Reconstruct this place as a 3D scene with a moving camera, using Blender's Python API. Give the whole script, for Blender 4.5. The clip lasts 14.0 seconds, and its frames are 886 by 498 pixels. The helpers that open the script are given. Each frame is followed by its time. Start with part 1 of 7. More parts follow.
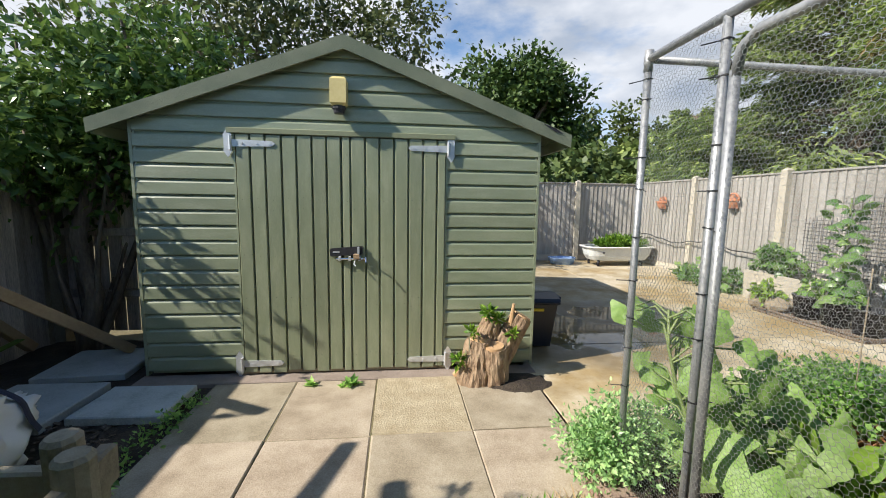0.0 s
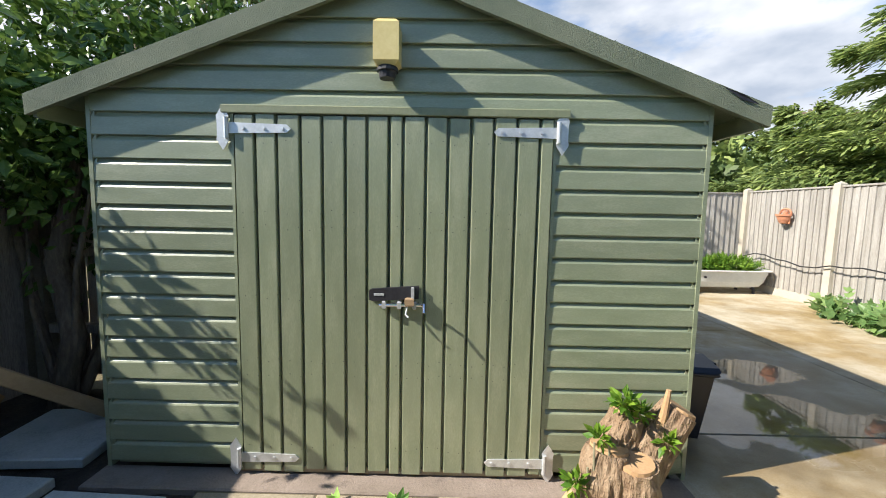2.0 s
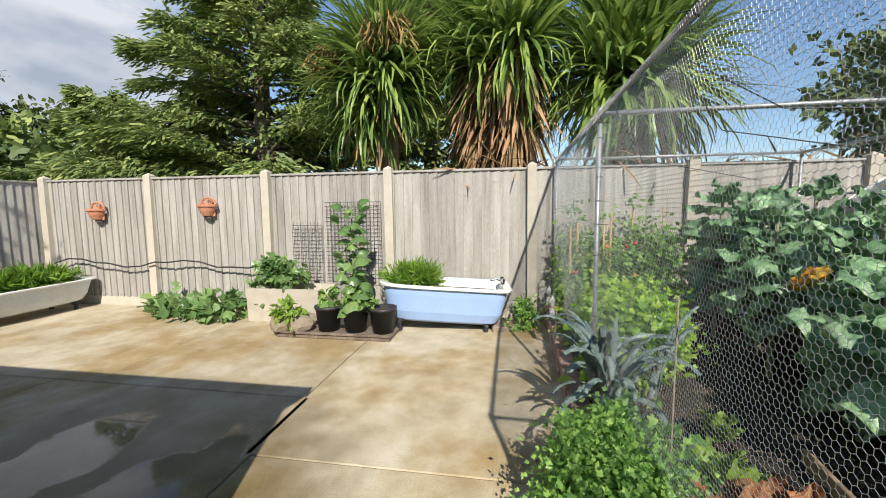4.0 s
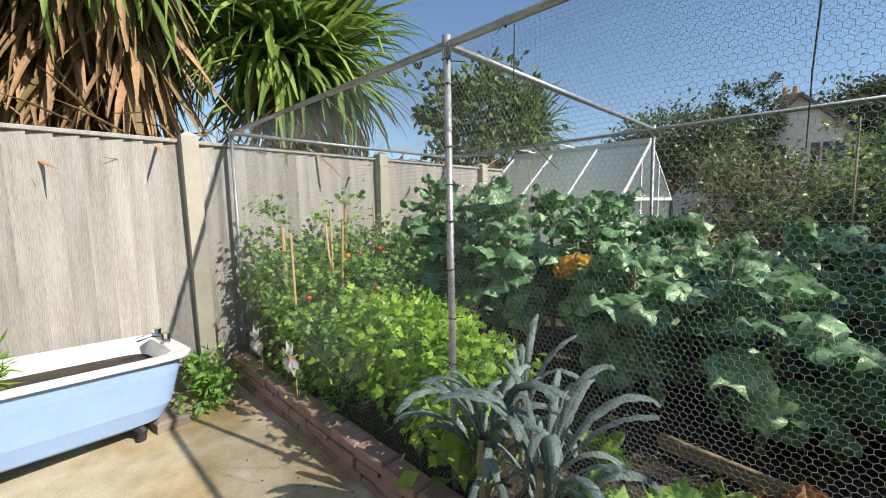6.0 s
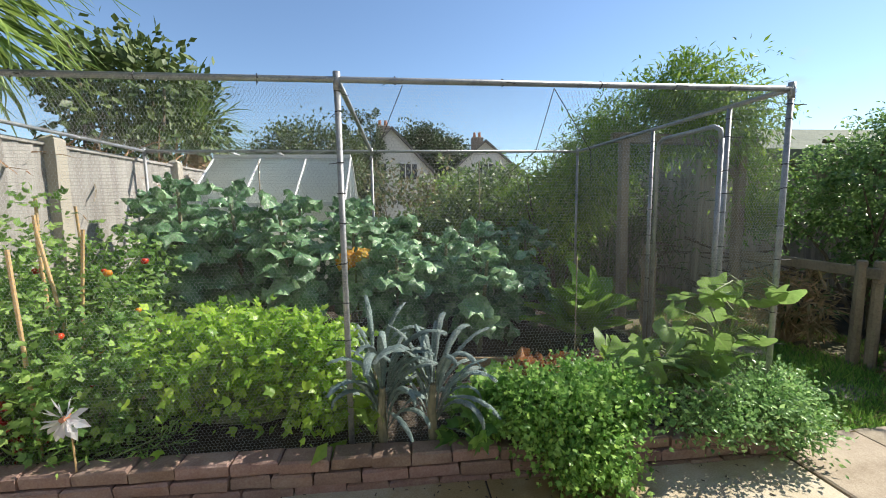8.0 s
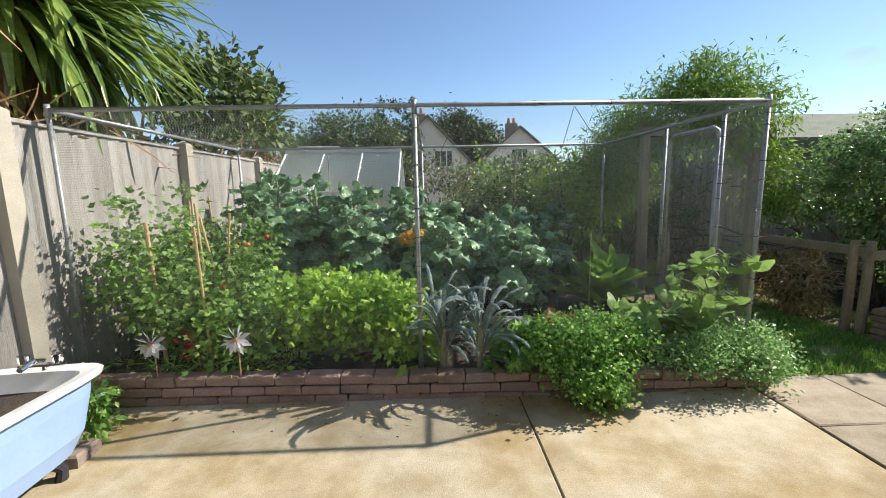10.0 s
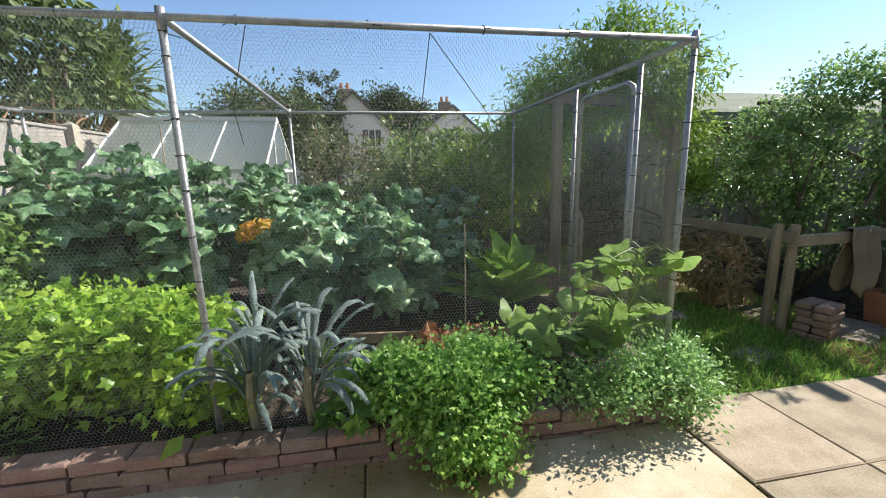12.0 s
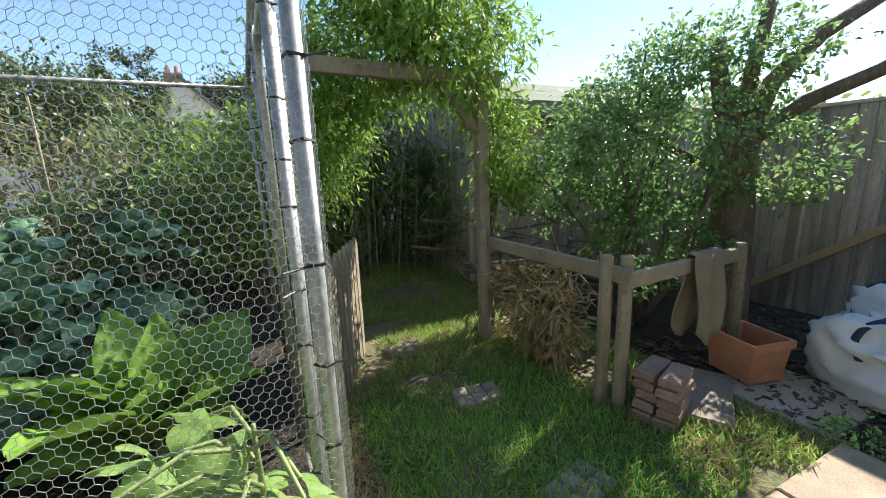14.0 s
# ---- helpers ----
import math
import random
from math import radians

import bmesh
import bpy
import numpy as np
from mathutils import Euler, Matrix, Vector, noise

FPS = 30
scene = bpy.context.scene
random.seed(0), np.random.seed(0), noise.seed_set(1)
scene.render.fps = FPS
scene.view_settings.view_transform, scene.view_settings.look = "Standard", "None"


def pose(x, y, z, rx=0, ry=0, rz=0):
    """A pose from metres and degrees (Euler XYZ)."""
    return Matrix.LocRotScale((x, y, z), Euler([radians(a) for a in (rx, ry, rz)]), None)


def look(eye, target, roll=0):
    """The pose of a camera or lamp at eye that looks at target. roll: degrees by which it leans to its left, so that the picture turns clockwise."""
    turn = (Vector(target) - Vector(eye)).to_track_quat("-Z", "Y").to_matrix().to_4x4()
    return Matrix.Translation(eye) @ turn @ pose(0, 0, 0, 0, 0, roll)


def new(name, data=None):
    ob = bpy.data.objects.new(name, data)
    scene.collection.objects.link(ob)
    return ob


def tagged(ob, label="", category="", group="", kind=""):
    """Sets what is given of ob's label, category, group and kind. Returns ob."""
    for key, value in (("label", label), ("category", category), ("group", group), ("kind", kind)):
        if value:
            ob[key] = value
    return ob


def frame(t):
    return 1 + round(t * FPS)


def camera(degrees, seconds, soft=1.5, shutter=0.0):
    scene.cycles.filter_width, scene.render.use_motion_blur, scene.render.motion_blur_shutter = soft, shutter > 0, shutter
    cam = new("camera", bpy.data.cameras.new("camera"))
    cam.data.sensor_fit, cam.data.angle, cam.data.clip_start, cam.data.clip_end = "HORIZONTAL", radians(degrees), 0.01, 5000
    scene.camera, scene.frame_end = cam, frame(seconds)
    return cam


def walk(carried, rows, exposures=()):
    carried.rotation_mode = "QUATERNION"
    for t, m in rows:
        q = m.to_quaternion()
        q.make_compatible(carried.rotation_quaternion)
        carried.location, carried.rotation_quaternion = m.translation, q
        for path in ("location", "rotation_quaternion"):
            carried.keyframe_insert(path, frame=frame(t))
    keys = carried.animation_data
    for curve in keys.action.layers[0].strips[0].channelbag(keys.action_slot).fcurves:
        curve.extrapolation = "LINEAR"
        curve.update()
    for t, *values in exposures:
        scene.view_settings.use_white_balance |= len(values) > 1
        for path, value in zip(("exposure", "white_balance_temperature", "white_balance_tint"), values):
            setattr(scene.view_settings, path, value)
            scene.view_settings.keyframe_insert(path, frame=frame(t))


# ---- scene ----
cam = camera(96.2, 14.0, soft=1.0)
PATH = [
    (0, (0.019, 0.056, 1.375), (0.241, 2.029, 1.138), 0.9),
    (0.5, (-0.122, 0.14, 1.352), (-0.264, 2.12, 1.109), 1.4),
    (1, (-0.179, 0.454, 1.367), (-0.561, 2.4, 1.104), 1.3),
    (1.5, (-0.176, 0.831, 1.36), (-0.58, 2.774, 1.113), 1.1),
    (2, (-0.125, 1.213, 1.395), (-0.143, 3.204, 1.205), 1.1),
    (2.5, (0.024, 1.585, 1.388), (0.66, 3.473, 1.212), 1.0),
    (3, (0.235, 1.857, 1.355), (1.619, 3.291, 1.189), 0.3),
    (3.5, (0.495, 2.05, 1.371), (2.296, 2.902, 1.202), -0.2),
    (4, (0.79, 2.191, 1.4), (2.751, 2.527, 1.199), -0.6),
    (4.2, (0.923, 2.229, 1.425), (2.905, 2.401, 1.212), -0.7),
    (6.3, (2.498, 2.936, 1.345), (3.624, 1.296, 1.135), -1.2),
    (6.5, (2.588, 3.007, 1.363), (3.537, 1.26, 1.148), -1.1),
    (7, (2.786, 3.191, 1.366), (3.407, 1.303, 1.146), -1.1),
    (7.5, (2.962, 3.39, 1.377), (3.149, 1.411, 1.155), -0.7),
    (8, (3.141, 3.634, 1.384), (2.917, 1.66, 1.157), -0.8),
    (8.5, (3.268, 3.961, 1.42), (2.967, 1.997, 1.192), -1.1),
    (9, (3.342, 4.282, 1.436), (3.157, 2.303, 1.213), -1.2),
    (9.2, (3.339, 4.393, 1.434), (3.252, 2.408, 1.204), -1.3),
    (11.5, (3.0, 3.858, 1.369), (2.95, 1.898, 0.975), -1.1),
    (12, (2.64, 3.512, 1.356), (2.298, 1.579, 0.97), -1.2),
    (12.5, (2.284, 3.173, 1.354), (1.653, 1.318, 0.955), -1.1),
    (13, (1.875, 2.871, 1.315), (1.046, 1.094, 0.92), -0.9),
    (13.5, (1.49, 2.638, 1.362), (0.636, 0.881, 0.933), -1.4),
    (14, (1.127, 2.362, 1.397), (0.276, 0.6, 0.981), -2.0),
]
walk(cam, [(t, look(eye, target, roll)) for t, eye, target, roll in PATH],
     exposures=((0, 0.85), (1, 0.97), (2, 1.05), (2.5, 0.92), (3, 0.72), (4.2, 0.64), (6.5, 0.78), (7.5, 0.92), (8, 0.9), (9, 0.78), (12, 1.0), (13, 1.18), (14, 1.5)))

# ---------------------------------------------------------------- world and sun
SUN_FROM = Vector((-0.73, -0.205, 0.618)).normalized()
world = bpy.data.worlds.new("sky")
scene.world = world
world.use_nodes = True
wn, wl = world.node_tree.nodes, world.node_tree.links
sky = wn.new("ShaderNodeTexSky")
sky.sky_type, sky.sun_disc = "NISHITA", False
sky.sun_elevation = math.asin(SUN_FROM.z)
sky.sun_rotation = math.atan2(SUN_FROM.x, SUN_FROM.y) % (2 * math.pi)
sky.air_density, sky.dust_density, sky.ozone_density = 1.0, 0.08, 3.2
# broken cloud over the northern half of the sky, thin haze elsewhere
wtc = wn.new("ShaderNodeTexCoord")
wmap = wn.new("ShaderNodeMapping")
wmap.inputs["Scale"].default_value = (1.0, 1.0, 2.2)
wl.new(wtc.outputs["Generated"], wmap.inputs["Vector"])
cl = wn.new("ShaderNodeTexNoise")
cl.inputs["Scale"].default_value, cl.inputs["Detail"].default_value, cl.inputs["Roughness"].default_value = 3.2, 9, 0.58
wl.new(wmap.outputs[0], cl.inputs["Vector"])
sep = wn.new("ShaderNodeSeparateXYZ")
wl.new(wtc.outputs["Generated"], sep.inputs[0])
north = wn.new("ShaderNodeMapRange")
north.inputs["From Min"].default_value, north.inputs["From Max"].default_value = 0.15, 0.75
north.inputs["To Min"].default_value, north.inputs["To Max"].default_value = -0.22, 0.16
wl.new(sep.outputs["Y"], north.inputs["Value"])
west = wn.new("ShaderNodeMapRange")
west.inputs["From Min"].default_value, west.inputs["From Max"].default_value = -0.35, -0.95
west.inputs["To Min"].default_value, west.inputs["To Max"].default_value = 0.0, 0.22
wl.new(sep.outputs["X"], west.inputs["Value"])
add1 = wn.new("ShaderNodeMath")
wl.new(cl.outputs["Fac"], add1.inputs[0])
wl.new(north.outputs[0], add1.inputs[1])
add2 = wn.new("ShaderNodeMath")
wl.new(add1.outputs[0], add2.inputs[0])
wl.new(west.outputs[0], add2.inputs[1])
ramp = wn.new("ShaderNodeValToRGB")
ramp.color_ramp.elements[0].position, ramp.color_ramp.elements[1].position = 0.5, 0.68
wl.new(add2.outputs[0], ramp.inputs[0])
cl2 = wn.new("ShaderNodeTexNoise")
cl2.inputs["Scale"].default_value, cl2.inputs["Detail"].default_value = 5.0, 6
wl.new(wmap.outputs[0], cl2.inputs["Vector"])
cramp = wn.new("ShaderNodeValToRGB")
cramp.color_ramp.elements[0].position, cramp.color_ramp.elements[1].position = 0.35, 0.62
cramp.color_ramp.elements[0].color, cramp.color_ramp.elements[1].color = (2.7, 3.1, 3.8, 1), (5.0, 5.2, 5.6, 1)
wl.new(cl2.outputs["Fac"], cramp.inputs[0])
wmix = wn.new("ShaderNodeMix")
wmix.data_type = "RGBA"
wl.new(ramp.outputs[0], wmix.inputs["Factor"])
wl.new(sky.outputs[0], wmix.inputs["A"])
wl.new(cramp.outputs[0], wmix.inputs["B"])
wl.new(wmix.outputs["Result"], wn["Background"].inputs[0])
wn["Background"].inputs[1].default_value = 0.098
sun = new("sun", bpy.data.lights.new("sun", "SUN"))
sun.data.energy, sun.data.angle, sun.data.color = 4.4, radians(0.53), (1.0, 0.93, 0.82)
sun.matrix_world = look(SUN_FROM * 30, (0, 0, 0))


# ---------------------------------------------------------------- materials
def mat(name, cols, rough=0.8, s1=3.0, s2=40.0, bump=0.2, metal=0.0, stretch=(1, 1, 1), vary=0.0, island=0.0, spec=0.5,
        through_light=0.0, hue=0.0, bump_dist=0.01, coat=0.0, contrast=1.0, scratch=None):
    """A surface with two scales of noise over two or three colours."""
    m = bpy.data.materials.new(name)
    m.use_nodes = True
    n, l = m.node_tree.nodes, m.node_tree.links
    b = n["Principled BSDF"]
    tc = n.new("ShaderNodeTexCoord")
    mp = n.new("ShaderNodeMapping")
    mp.inputs["Scale"].default_value = stretch
    l.new(tc.outputs["Object"], mp.inputs["Vector"])
    src = mp.outputs[0]
    if vary:
        oi = n.new("ShaderNodeObjectInfo")
        off = n.new("ShaderNodeVectorMath")
        off.operation = "SCALE"
        off.inputs[0].default_value = (17.3, 9.1, 23.7)
        l.new(oi.outputs["Random"], off.inputs["Scale"])
        ad = n.new("ShaderNodeVectorMath")
        l.new(src, ad.inputs[0])
        l.new(off.outputs[0], ad.inputs[1])
        src = ad.outputs[0]
    a = n.new("ShaderNodeTexNoise")
    a.inputs["Scale"].default_value, a.inputs["Detail"].default_value, a.inputs["Roughness"].default_value = s1, 5, 0.6
    f = n.new("ShaderNodeTexNoise")
    f.inputs["Scale"].default_value, f.inputs["Detail"].default_value, f.inputs["Roughness"].default_value = s2, 4, 0.65
    l.new(src, a.inputs["Vector"])
    l.new(src, f.inputs["Vector"])
    mixf = n.new("ShaderNodeMix")
    mixf.inputs["Factor"].default_value = 0.45
    l.new(a.outputs["Fac"], mixf.inputs["A"])
    l.new(f.outputs["Fac"], mixf.inputs["B"])
    r = n.new("ShaderNodeValToRGB")
    e = r.color_ramp.elements
    w = 0.17 / contrast
    e[0].position, e[1].position = 0.5 - w, 0.5 + w
    e[0].color, e[1].color = (*cols[0], 1), (*cols[-1], 1)
    if len(cols) > 2:
        x = e.new(0.5)
        x.color = (*cols[1], 1)
    l.new(mixf.outputs["Result"], r.inputs[0])
    out = r.outputs[0]
    for amount, kind in ((vary, "ShaderNodeObjectInfo"), (island, "ShaderNodeNewGeometry")):
        if amount:
            rd = n.new(kind)
            hs = n.new("ShaderNodeHueSaturation")
            mr = n.new("ShaderNodeMapRange")
            mr.inputs["To Min"].default_value, mr.inputs["To Max"].default_value = 1 - amount, 1 + amount
            l.new(rd.outputs["Random" if kind.endswith("Info") else "Random Per Island"], mr.inputs["Value"])
            l.new(mr.outputs[0], hs.inputs["Value"])
            if hue:
                mh = n.new("ShaderNodeMapRange")
                mh.inputs["To Min"].default_value, mh.inputs["To Max"].default_value = 0.5 + hue, 0.5 - hue
                l.new(rd.outputs["Random" if kind.endswith("Info") else "Random Per Island"], mh.inputs["Value"])
                l.new(mh.outputs[0], hs.inputs["Hue"])
            l.new(out, hs.inputs["Color"])
            out = hs.outputs[0]
    if scratch:
        # pale rubbed marks along the grain
        sm = n.new("ShaderNodeMapping")
        sm.inputs["Scale"].default_value = scratch
        l.new(src if vary else tc.outputs["Object"], sm.inputs["Vector"])
        sn = n.new("ShaderNodeTexNoise")
        sn.inputs["Scale"].default_value, sn.inputs["Detail"].default_value, sn.inputs["Roughness"].default_value = 1.6, 7, 0.7
        l.new(sm.outputs[0], sn.inputs["Vector"])
        sr = n.new("ShaderNodeMapRange")
        sr.inputs["From Min"].default_value, sr.inputs["From Max"].default_value = 0.67, 0.75
        l.new(sn.outputs["Fac"], sr.inputs["Value"])
        sx = n.new("ShaderNodeMix")
        sx.data_type = "RGBA"
        sx.inputs["B"].default_value = (0.48, 0.48, 0.4, 1)
        l.new(sr.outputs[0], sx.inputs["Factor"])
        l.new(out, sx.inputs["A"])
        out = sx.outputs["Result"]
    l.new(out, b.inputs["Base Color"])
    b.inputs["Metallic"].default_value = metal
    b.inputs["Specular IOR Level"].default_value = spec
    b.inputs["Coat Weight"].default_value = coat
    rr = n.new("ShaderNodeMapRange")
    rr.inputs["To Min"].default_value, rr.inputs["To Max"].default_value = max(0.03, rough - 0.12), min(1, rough + 0.12)
    l.new(f.outputs["Fac"], rr.inputs["Value"])
    l.new(rr.outputs[0], b.inputs["Roughness"])
    if bump:
        bp = n.new("ShaderNodeBump")
        bp.inputs["Strength"].default_value, bp.inputs["Distance"].default_value = bump, bump_dist
        l.new(f.outputs["Fac"], bp.inputs["Height"])
        l.new(bp.outputs[0], b.inputs["Normal"])
    if through_light:
        tr = n.new("ShaderNodeBsdfTranslucent")
        l.new(out, tr.inputs["Color"])
        ms = n.new("ShaderNodeMixShader")
        ms.inputs[0].default_value = through_light
        l.new(b.outputs[0], ms.inputs[1])
        l.new(tr.outputs[0], ms.inputs[2])
        l.new(ms.outputs[0], n["Material Output"].inputs["Surface"])
    return m


def leafmat(name, c0, c1, rough=0.5, tl=0.35, island=0.35, hue=0.02, s1=1.5):
    return mat(name, (c0, c1), rough, s1, 25, 0.15, island=island, through_light=tl, hue=hue, spec=0.4)


M = {}
M["soil"] = mat("soil", ((0.023, 0.017, 0.013), (0.052, 0.039, 0.029), (0.111, 0.085, 0.058)), 0.95, 4, 60, 0.9, bump_dist=0.03)
M["lawn_soil"] = mat("lawn_soil", ((0.072, 0.065, 0.029), (0.172, 0.143, 0.079), (0.100, 0.143, 0.043)), 0.95, 1.6, 50, 0.7, bump_dist=0.02)
M["shed_paint"] = mat("shed_paint", ((0.2, 0.235, 0.148), (0.245, 0.28, 0.182), (0.34, 0.36, 0.25)), 0.4, 3, 70, 0.12, stretch=(1, 1, 4), scratch=(2.5, 2.5, 70), vary=0.1, spec=1.0)
M["shed_door_paint"] = mat("shed_door_paint", ((0.2, 0.23, 0.142), (0.245, 0.275, 0.172), (0.34, 0.355, 0.235)), 0.4, 3, 60, 0.15, stretch=(5, 1, 1), scratch=(70, 2.5, 2.5), vary=0.1, spec=1.0)
M["shed_trim"] = mat("shed_trim", ((0.182, 0.210, 0.126), (0.266, 0.280, 0.175)), 0.55, 2, 50, 0.2, vary=0.05)
M["roof_felt"] = mat("roof_felt", ((0.100, 0.130, 0.090), (0.220, 0.240, 0.170)), 0.95, 3, 160, 0.5)
M["galv"] = mat("galvanised_steel", ((0.55, 0.57, 0.59), (0.74, 0.76, 0.78)), 0.45, 14, 90, 0.05, metal=0.55, vary=0.05)
M["galv_pale"] = mat("galvanised_pipe", ((0.2, 0.21, 0.22), (0.36, 0.37, 0.38), (0.5, 0.5, 0.49)), 0.5, 9, 60, 0.1, metal=0.6, vary=0.08)
M["wire"] = mat("galvanised_wire", ((0.42, 0.43, 0.44), (0.58, 0.59, 0.6)), 0.36, 8, 60, 0, metal=0.85)
M["zip_black"] = mat("black_plastic_tie", ((0.012, 0.012, 0.014), (0.02, 0.02, 0.022)), 0.5, 5, 30, 0)
M["black_iron"] = mat("black_iron", ((0.02, 0.02, 0.026), (0.05, 0.048, 0.055)), 0.5, 20, 90, 0.2, metal=0.3)
M["alarm"] = mat("yellowed_plastic", ((0.62, 0.5, 0.2), (0.72, 0.6, 0.28)), 0.5, 5, 40, 0.03)
M["fence_grey"] = mat("weathered_fence_board", ((0.25, 0.23, 0.205), (0.36, 0.34, 0.31), (0.46, 0.44, 0.41)), 0.9, 3.0, 55, 0.4, stretch=(4, 4, 0.35), vary=0.13, contrast=1.3)
M["fence_dark"] = mat("dark_fence_board", ((0.22, 0.19, 0.165), (0.42, 0.36, 0.31), (0.62, 0.545, 0.48)), 0.9, 3.0, 55, 0.5, stretch=(4, 4, 0.35), vary=0.3, contrast=1.3)
M["concrete_post"] = mat("concrete_post", ((0.4, 0.36, 0.29), (0.52, 0.48, 0.4)), 0.9, 6, 120, 0.3, vary=0.06)
M["timber"] = mat("weathered_timber", ((0.16, 0.13, 0.09), (0.27, 0.225, 0.16), (0.34, 0.3, 0.22)), 0.85, 4, 60, 0.3, stretch=(1, 1, 1), vary=0.12)
M["timber_pale"] = mat("pale_timber", ((0.345, 0.230, 0.127), (0.483, 0.345, 0.207)), 0.8, 3, 40, 0.25, vary=0.06)
M["cane"] = mat("bamboo_cane", ((0.52, 0.33, 0.15), (0.68, 0.47, 0.25)), 0.6, 6, 40, 0.1, vary=0.1)
M["slab"] = mat("paving_slab", ((0.25, 0.2, 0.14), (0.355, 0.295, 0.215), (0.45, 0.385, 0.295)), 0.9, 4.5, 120, 0.4, vary=0.2, hue=0.016, bump_dist=0.006, contrast=1.3)
M["slab_grey"] = mat("grey_slab", ((0.32, 0.35, 0.34), (0.46, 0.49, 0.48), (0.54, 0.57, 0.56)), 0.9, 5, 90, 0.4, vary=0.15, bump_dist=0.006, contrast=1.2)
M["slab_rough"] = mat("pebbled_slab", ((0.32, 0.26, 0.165), (0.39, 0.325, 0.22), (0.47, 0.4, 0.28)), 0.9, 9, 75, 0.8, vary=0.05, bump_dist=0.01, contrast=1.2)
M["brick_bed"] = mat("bed_walling_block", ((0.21, 0.125, 0.098), (0.30, 0.2, 0.16), (0.40, 0.3, 0.25)), 0.92, 5, 90, 0.5, vary=0.16, hue=0.012)
M["brick_moss"] = mat("concrete_block", ((0.2, 0.16, 0.13), (0.32, 0.26, 0.22)), 0.95, 6, 80, 0.5, vary=0.15)
M["terracotta"] = mat("terracotta", ((0.42, 0.16, 0.085), (0.52, 0.23, 0.13), (0.58, 0.31, 0.2)), 0.85, 5, 60, 0.2, vary=0.05)
M["black_pot"] = mat("black_plastic_pot", ((0.018, 0.018, 0.02), (0.035, 0.035, 0.038)), 0.5, 6, 60, 0.05)
M["bin"] = mat("dark_blue_plastic", ((0.012, 0.014, 0.024), (0.022, 0.025, 0.04)), 0.42, 6, 60, 0.05)
M["yellow"] = mat("yellow_plastic", ((0.75, 0.52, 0.02), (0.8, 0.58, 0.04)), 0.45, 6, 40, 0)
M["enamel_white"] = mat("white_enamel", ((0.72, 0.72, 0.7), (0.8, 0.8, 0.79)), 0.22, 3, 40, 0.02, coat=0.3)
M["enamel_blue"] = mat("pale_blue_paint", ((0.27, 0.4, 0.66), (0.33, 0.47, 0.74)), 0.45, 3, 40, 0.05)
M["enamel_grey"] = mat("stained_enamel", ((0.52, 0.55, 0.55), (0.68, 0.7, 0.7)), 0.4, 3, 30, 0.05)
M["chrome"] = mat("chrome", ((0.6, 0.6, 0.62), (0.7, 0.7, 0.72)), 0.15, 6, 40, 0, metal=1)
M["bag"] = mat("woven_white_bag", ((0.68, 0.7, 0.73), (0.8, 0.81, 0.83)), 0.75, 5, 220, 0.25, bump_dist=0.003)
M["bag_dark"] = mat("dark_webbing", ((0.02, 0.025, 0.05), (0.04, 0.045, 0.08)), 0.8, 8, 90, 0.2)
M["sack"] = mat("hessian_sack", ((0.2, 0.16, 0.11), (0.33, 0.28, 0.21)), 0.95, 4, 120, 0.5)
M["bark"] = mat("bark", ((0.086, 0.062, 0.047), (0.172, 0.133, 0.102), (0.281, 0.227, 0.172)), 0.95, 6, 45, 0.9, stretch=(1, 1, 0.3), bump_dist=0.02)
M["bark_pale"] = mat("stump_bark", ((0.2, 0.125, 0.075), (0.34, 0.235, 0.15), (0.46, 0.35, 0.24)), 0.92, 9, 50, 1.0, stretch=(1, 1, 0.3), bump_dist=0.03)
M["cut_wood"] = mat("cut_wood", ((0.4, 0.24, 0.12), (0.55, 0.36, 0.2)), 0.85, 9, 70, 0.3)
M["stem"] = mat("green_stem", ((0.14, 0.2, 0.06), (0.24, 0.29, 0.12)), 0.6, 5, 40, 0.1)
M["stem_pale"] = mat("woody_stem", ((0.2, 0.19, 0.12), (0.33, 0.31, 0.21)), 0.75, 5, 40, 0.2)
M["glass_wall"] = mat("white_render", ((0.72, 0.71, 0.69), (0.82, 0.81, 0.79)), 0.9, 2, 40, 0.1)
M["roof_tile"] = mat("grey_roof_tile", ((0.12, 0.11, 0.105), (0.19, 0.175, 0.17)), 0.85, 2, 12, 0.3)
M["roof_red"] = mat("orange_roof_tile", ((0.33, 0.14, 0.08), (0.45, 0.21, 0.12)), 0.85, 2, 12, 0.3)
M["dark_window"] = mat("dark_window_glass", ((0.02, 0.024, 0.03), (0.035, 0.04, 0.05)), 0.1, 2, 12, 0)
M["white_paint"] = mat("white_paint", ((0.7, 0.7, 0.69), (0.8, 0.8, 0.79)), 0.5, 3, 40, 0.05)
M["hose"] = mat("black_hose", ((0.015, 0.015, 0.017), (0.03, 0.03, 0.032)), 0.45, 6, 40, 0)
M["rubber"] = mat("grey_cloth", ((0.06, 0.06, 0.065), (0.12, 0.12, 0.12)), 0.9, 6, 60, 0.2)
M["mulch"] = mat("bark_mulch", ((0.035, 0.026, 0.02), (0.1, 0.075, 0.055), (0.2, 0.15, 0.11)), 0.95, 12, 60, 0.4, island=0.5)
M["moss"] = leafmat("moss_green", (0.09, 0.14, 0.02), (0.2, 0.27, 0.05))
M["grass"] = leafmat("grass_blade", (0.16, 0.34, 0.06), (0.33, 0.55, 0.12), tl=0.42, island=0.45, hue=0.03)
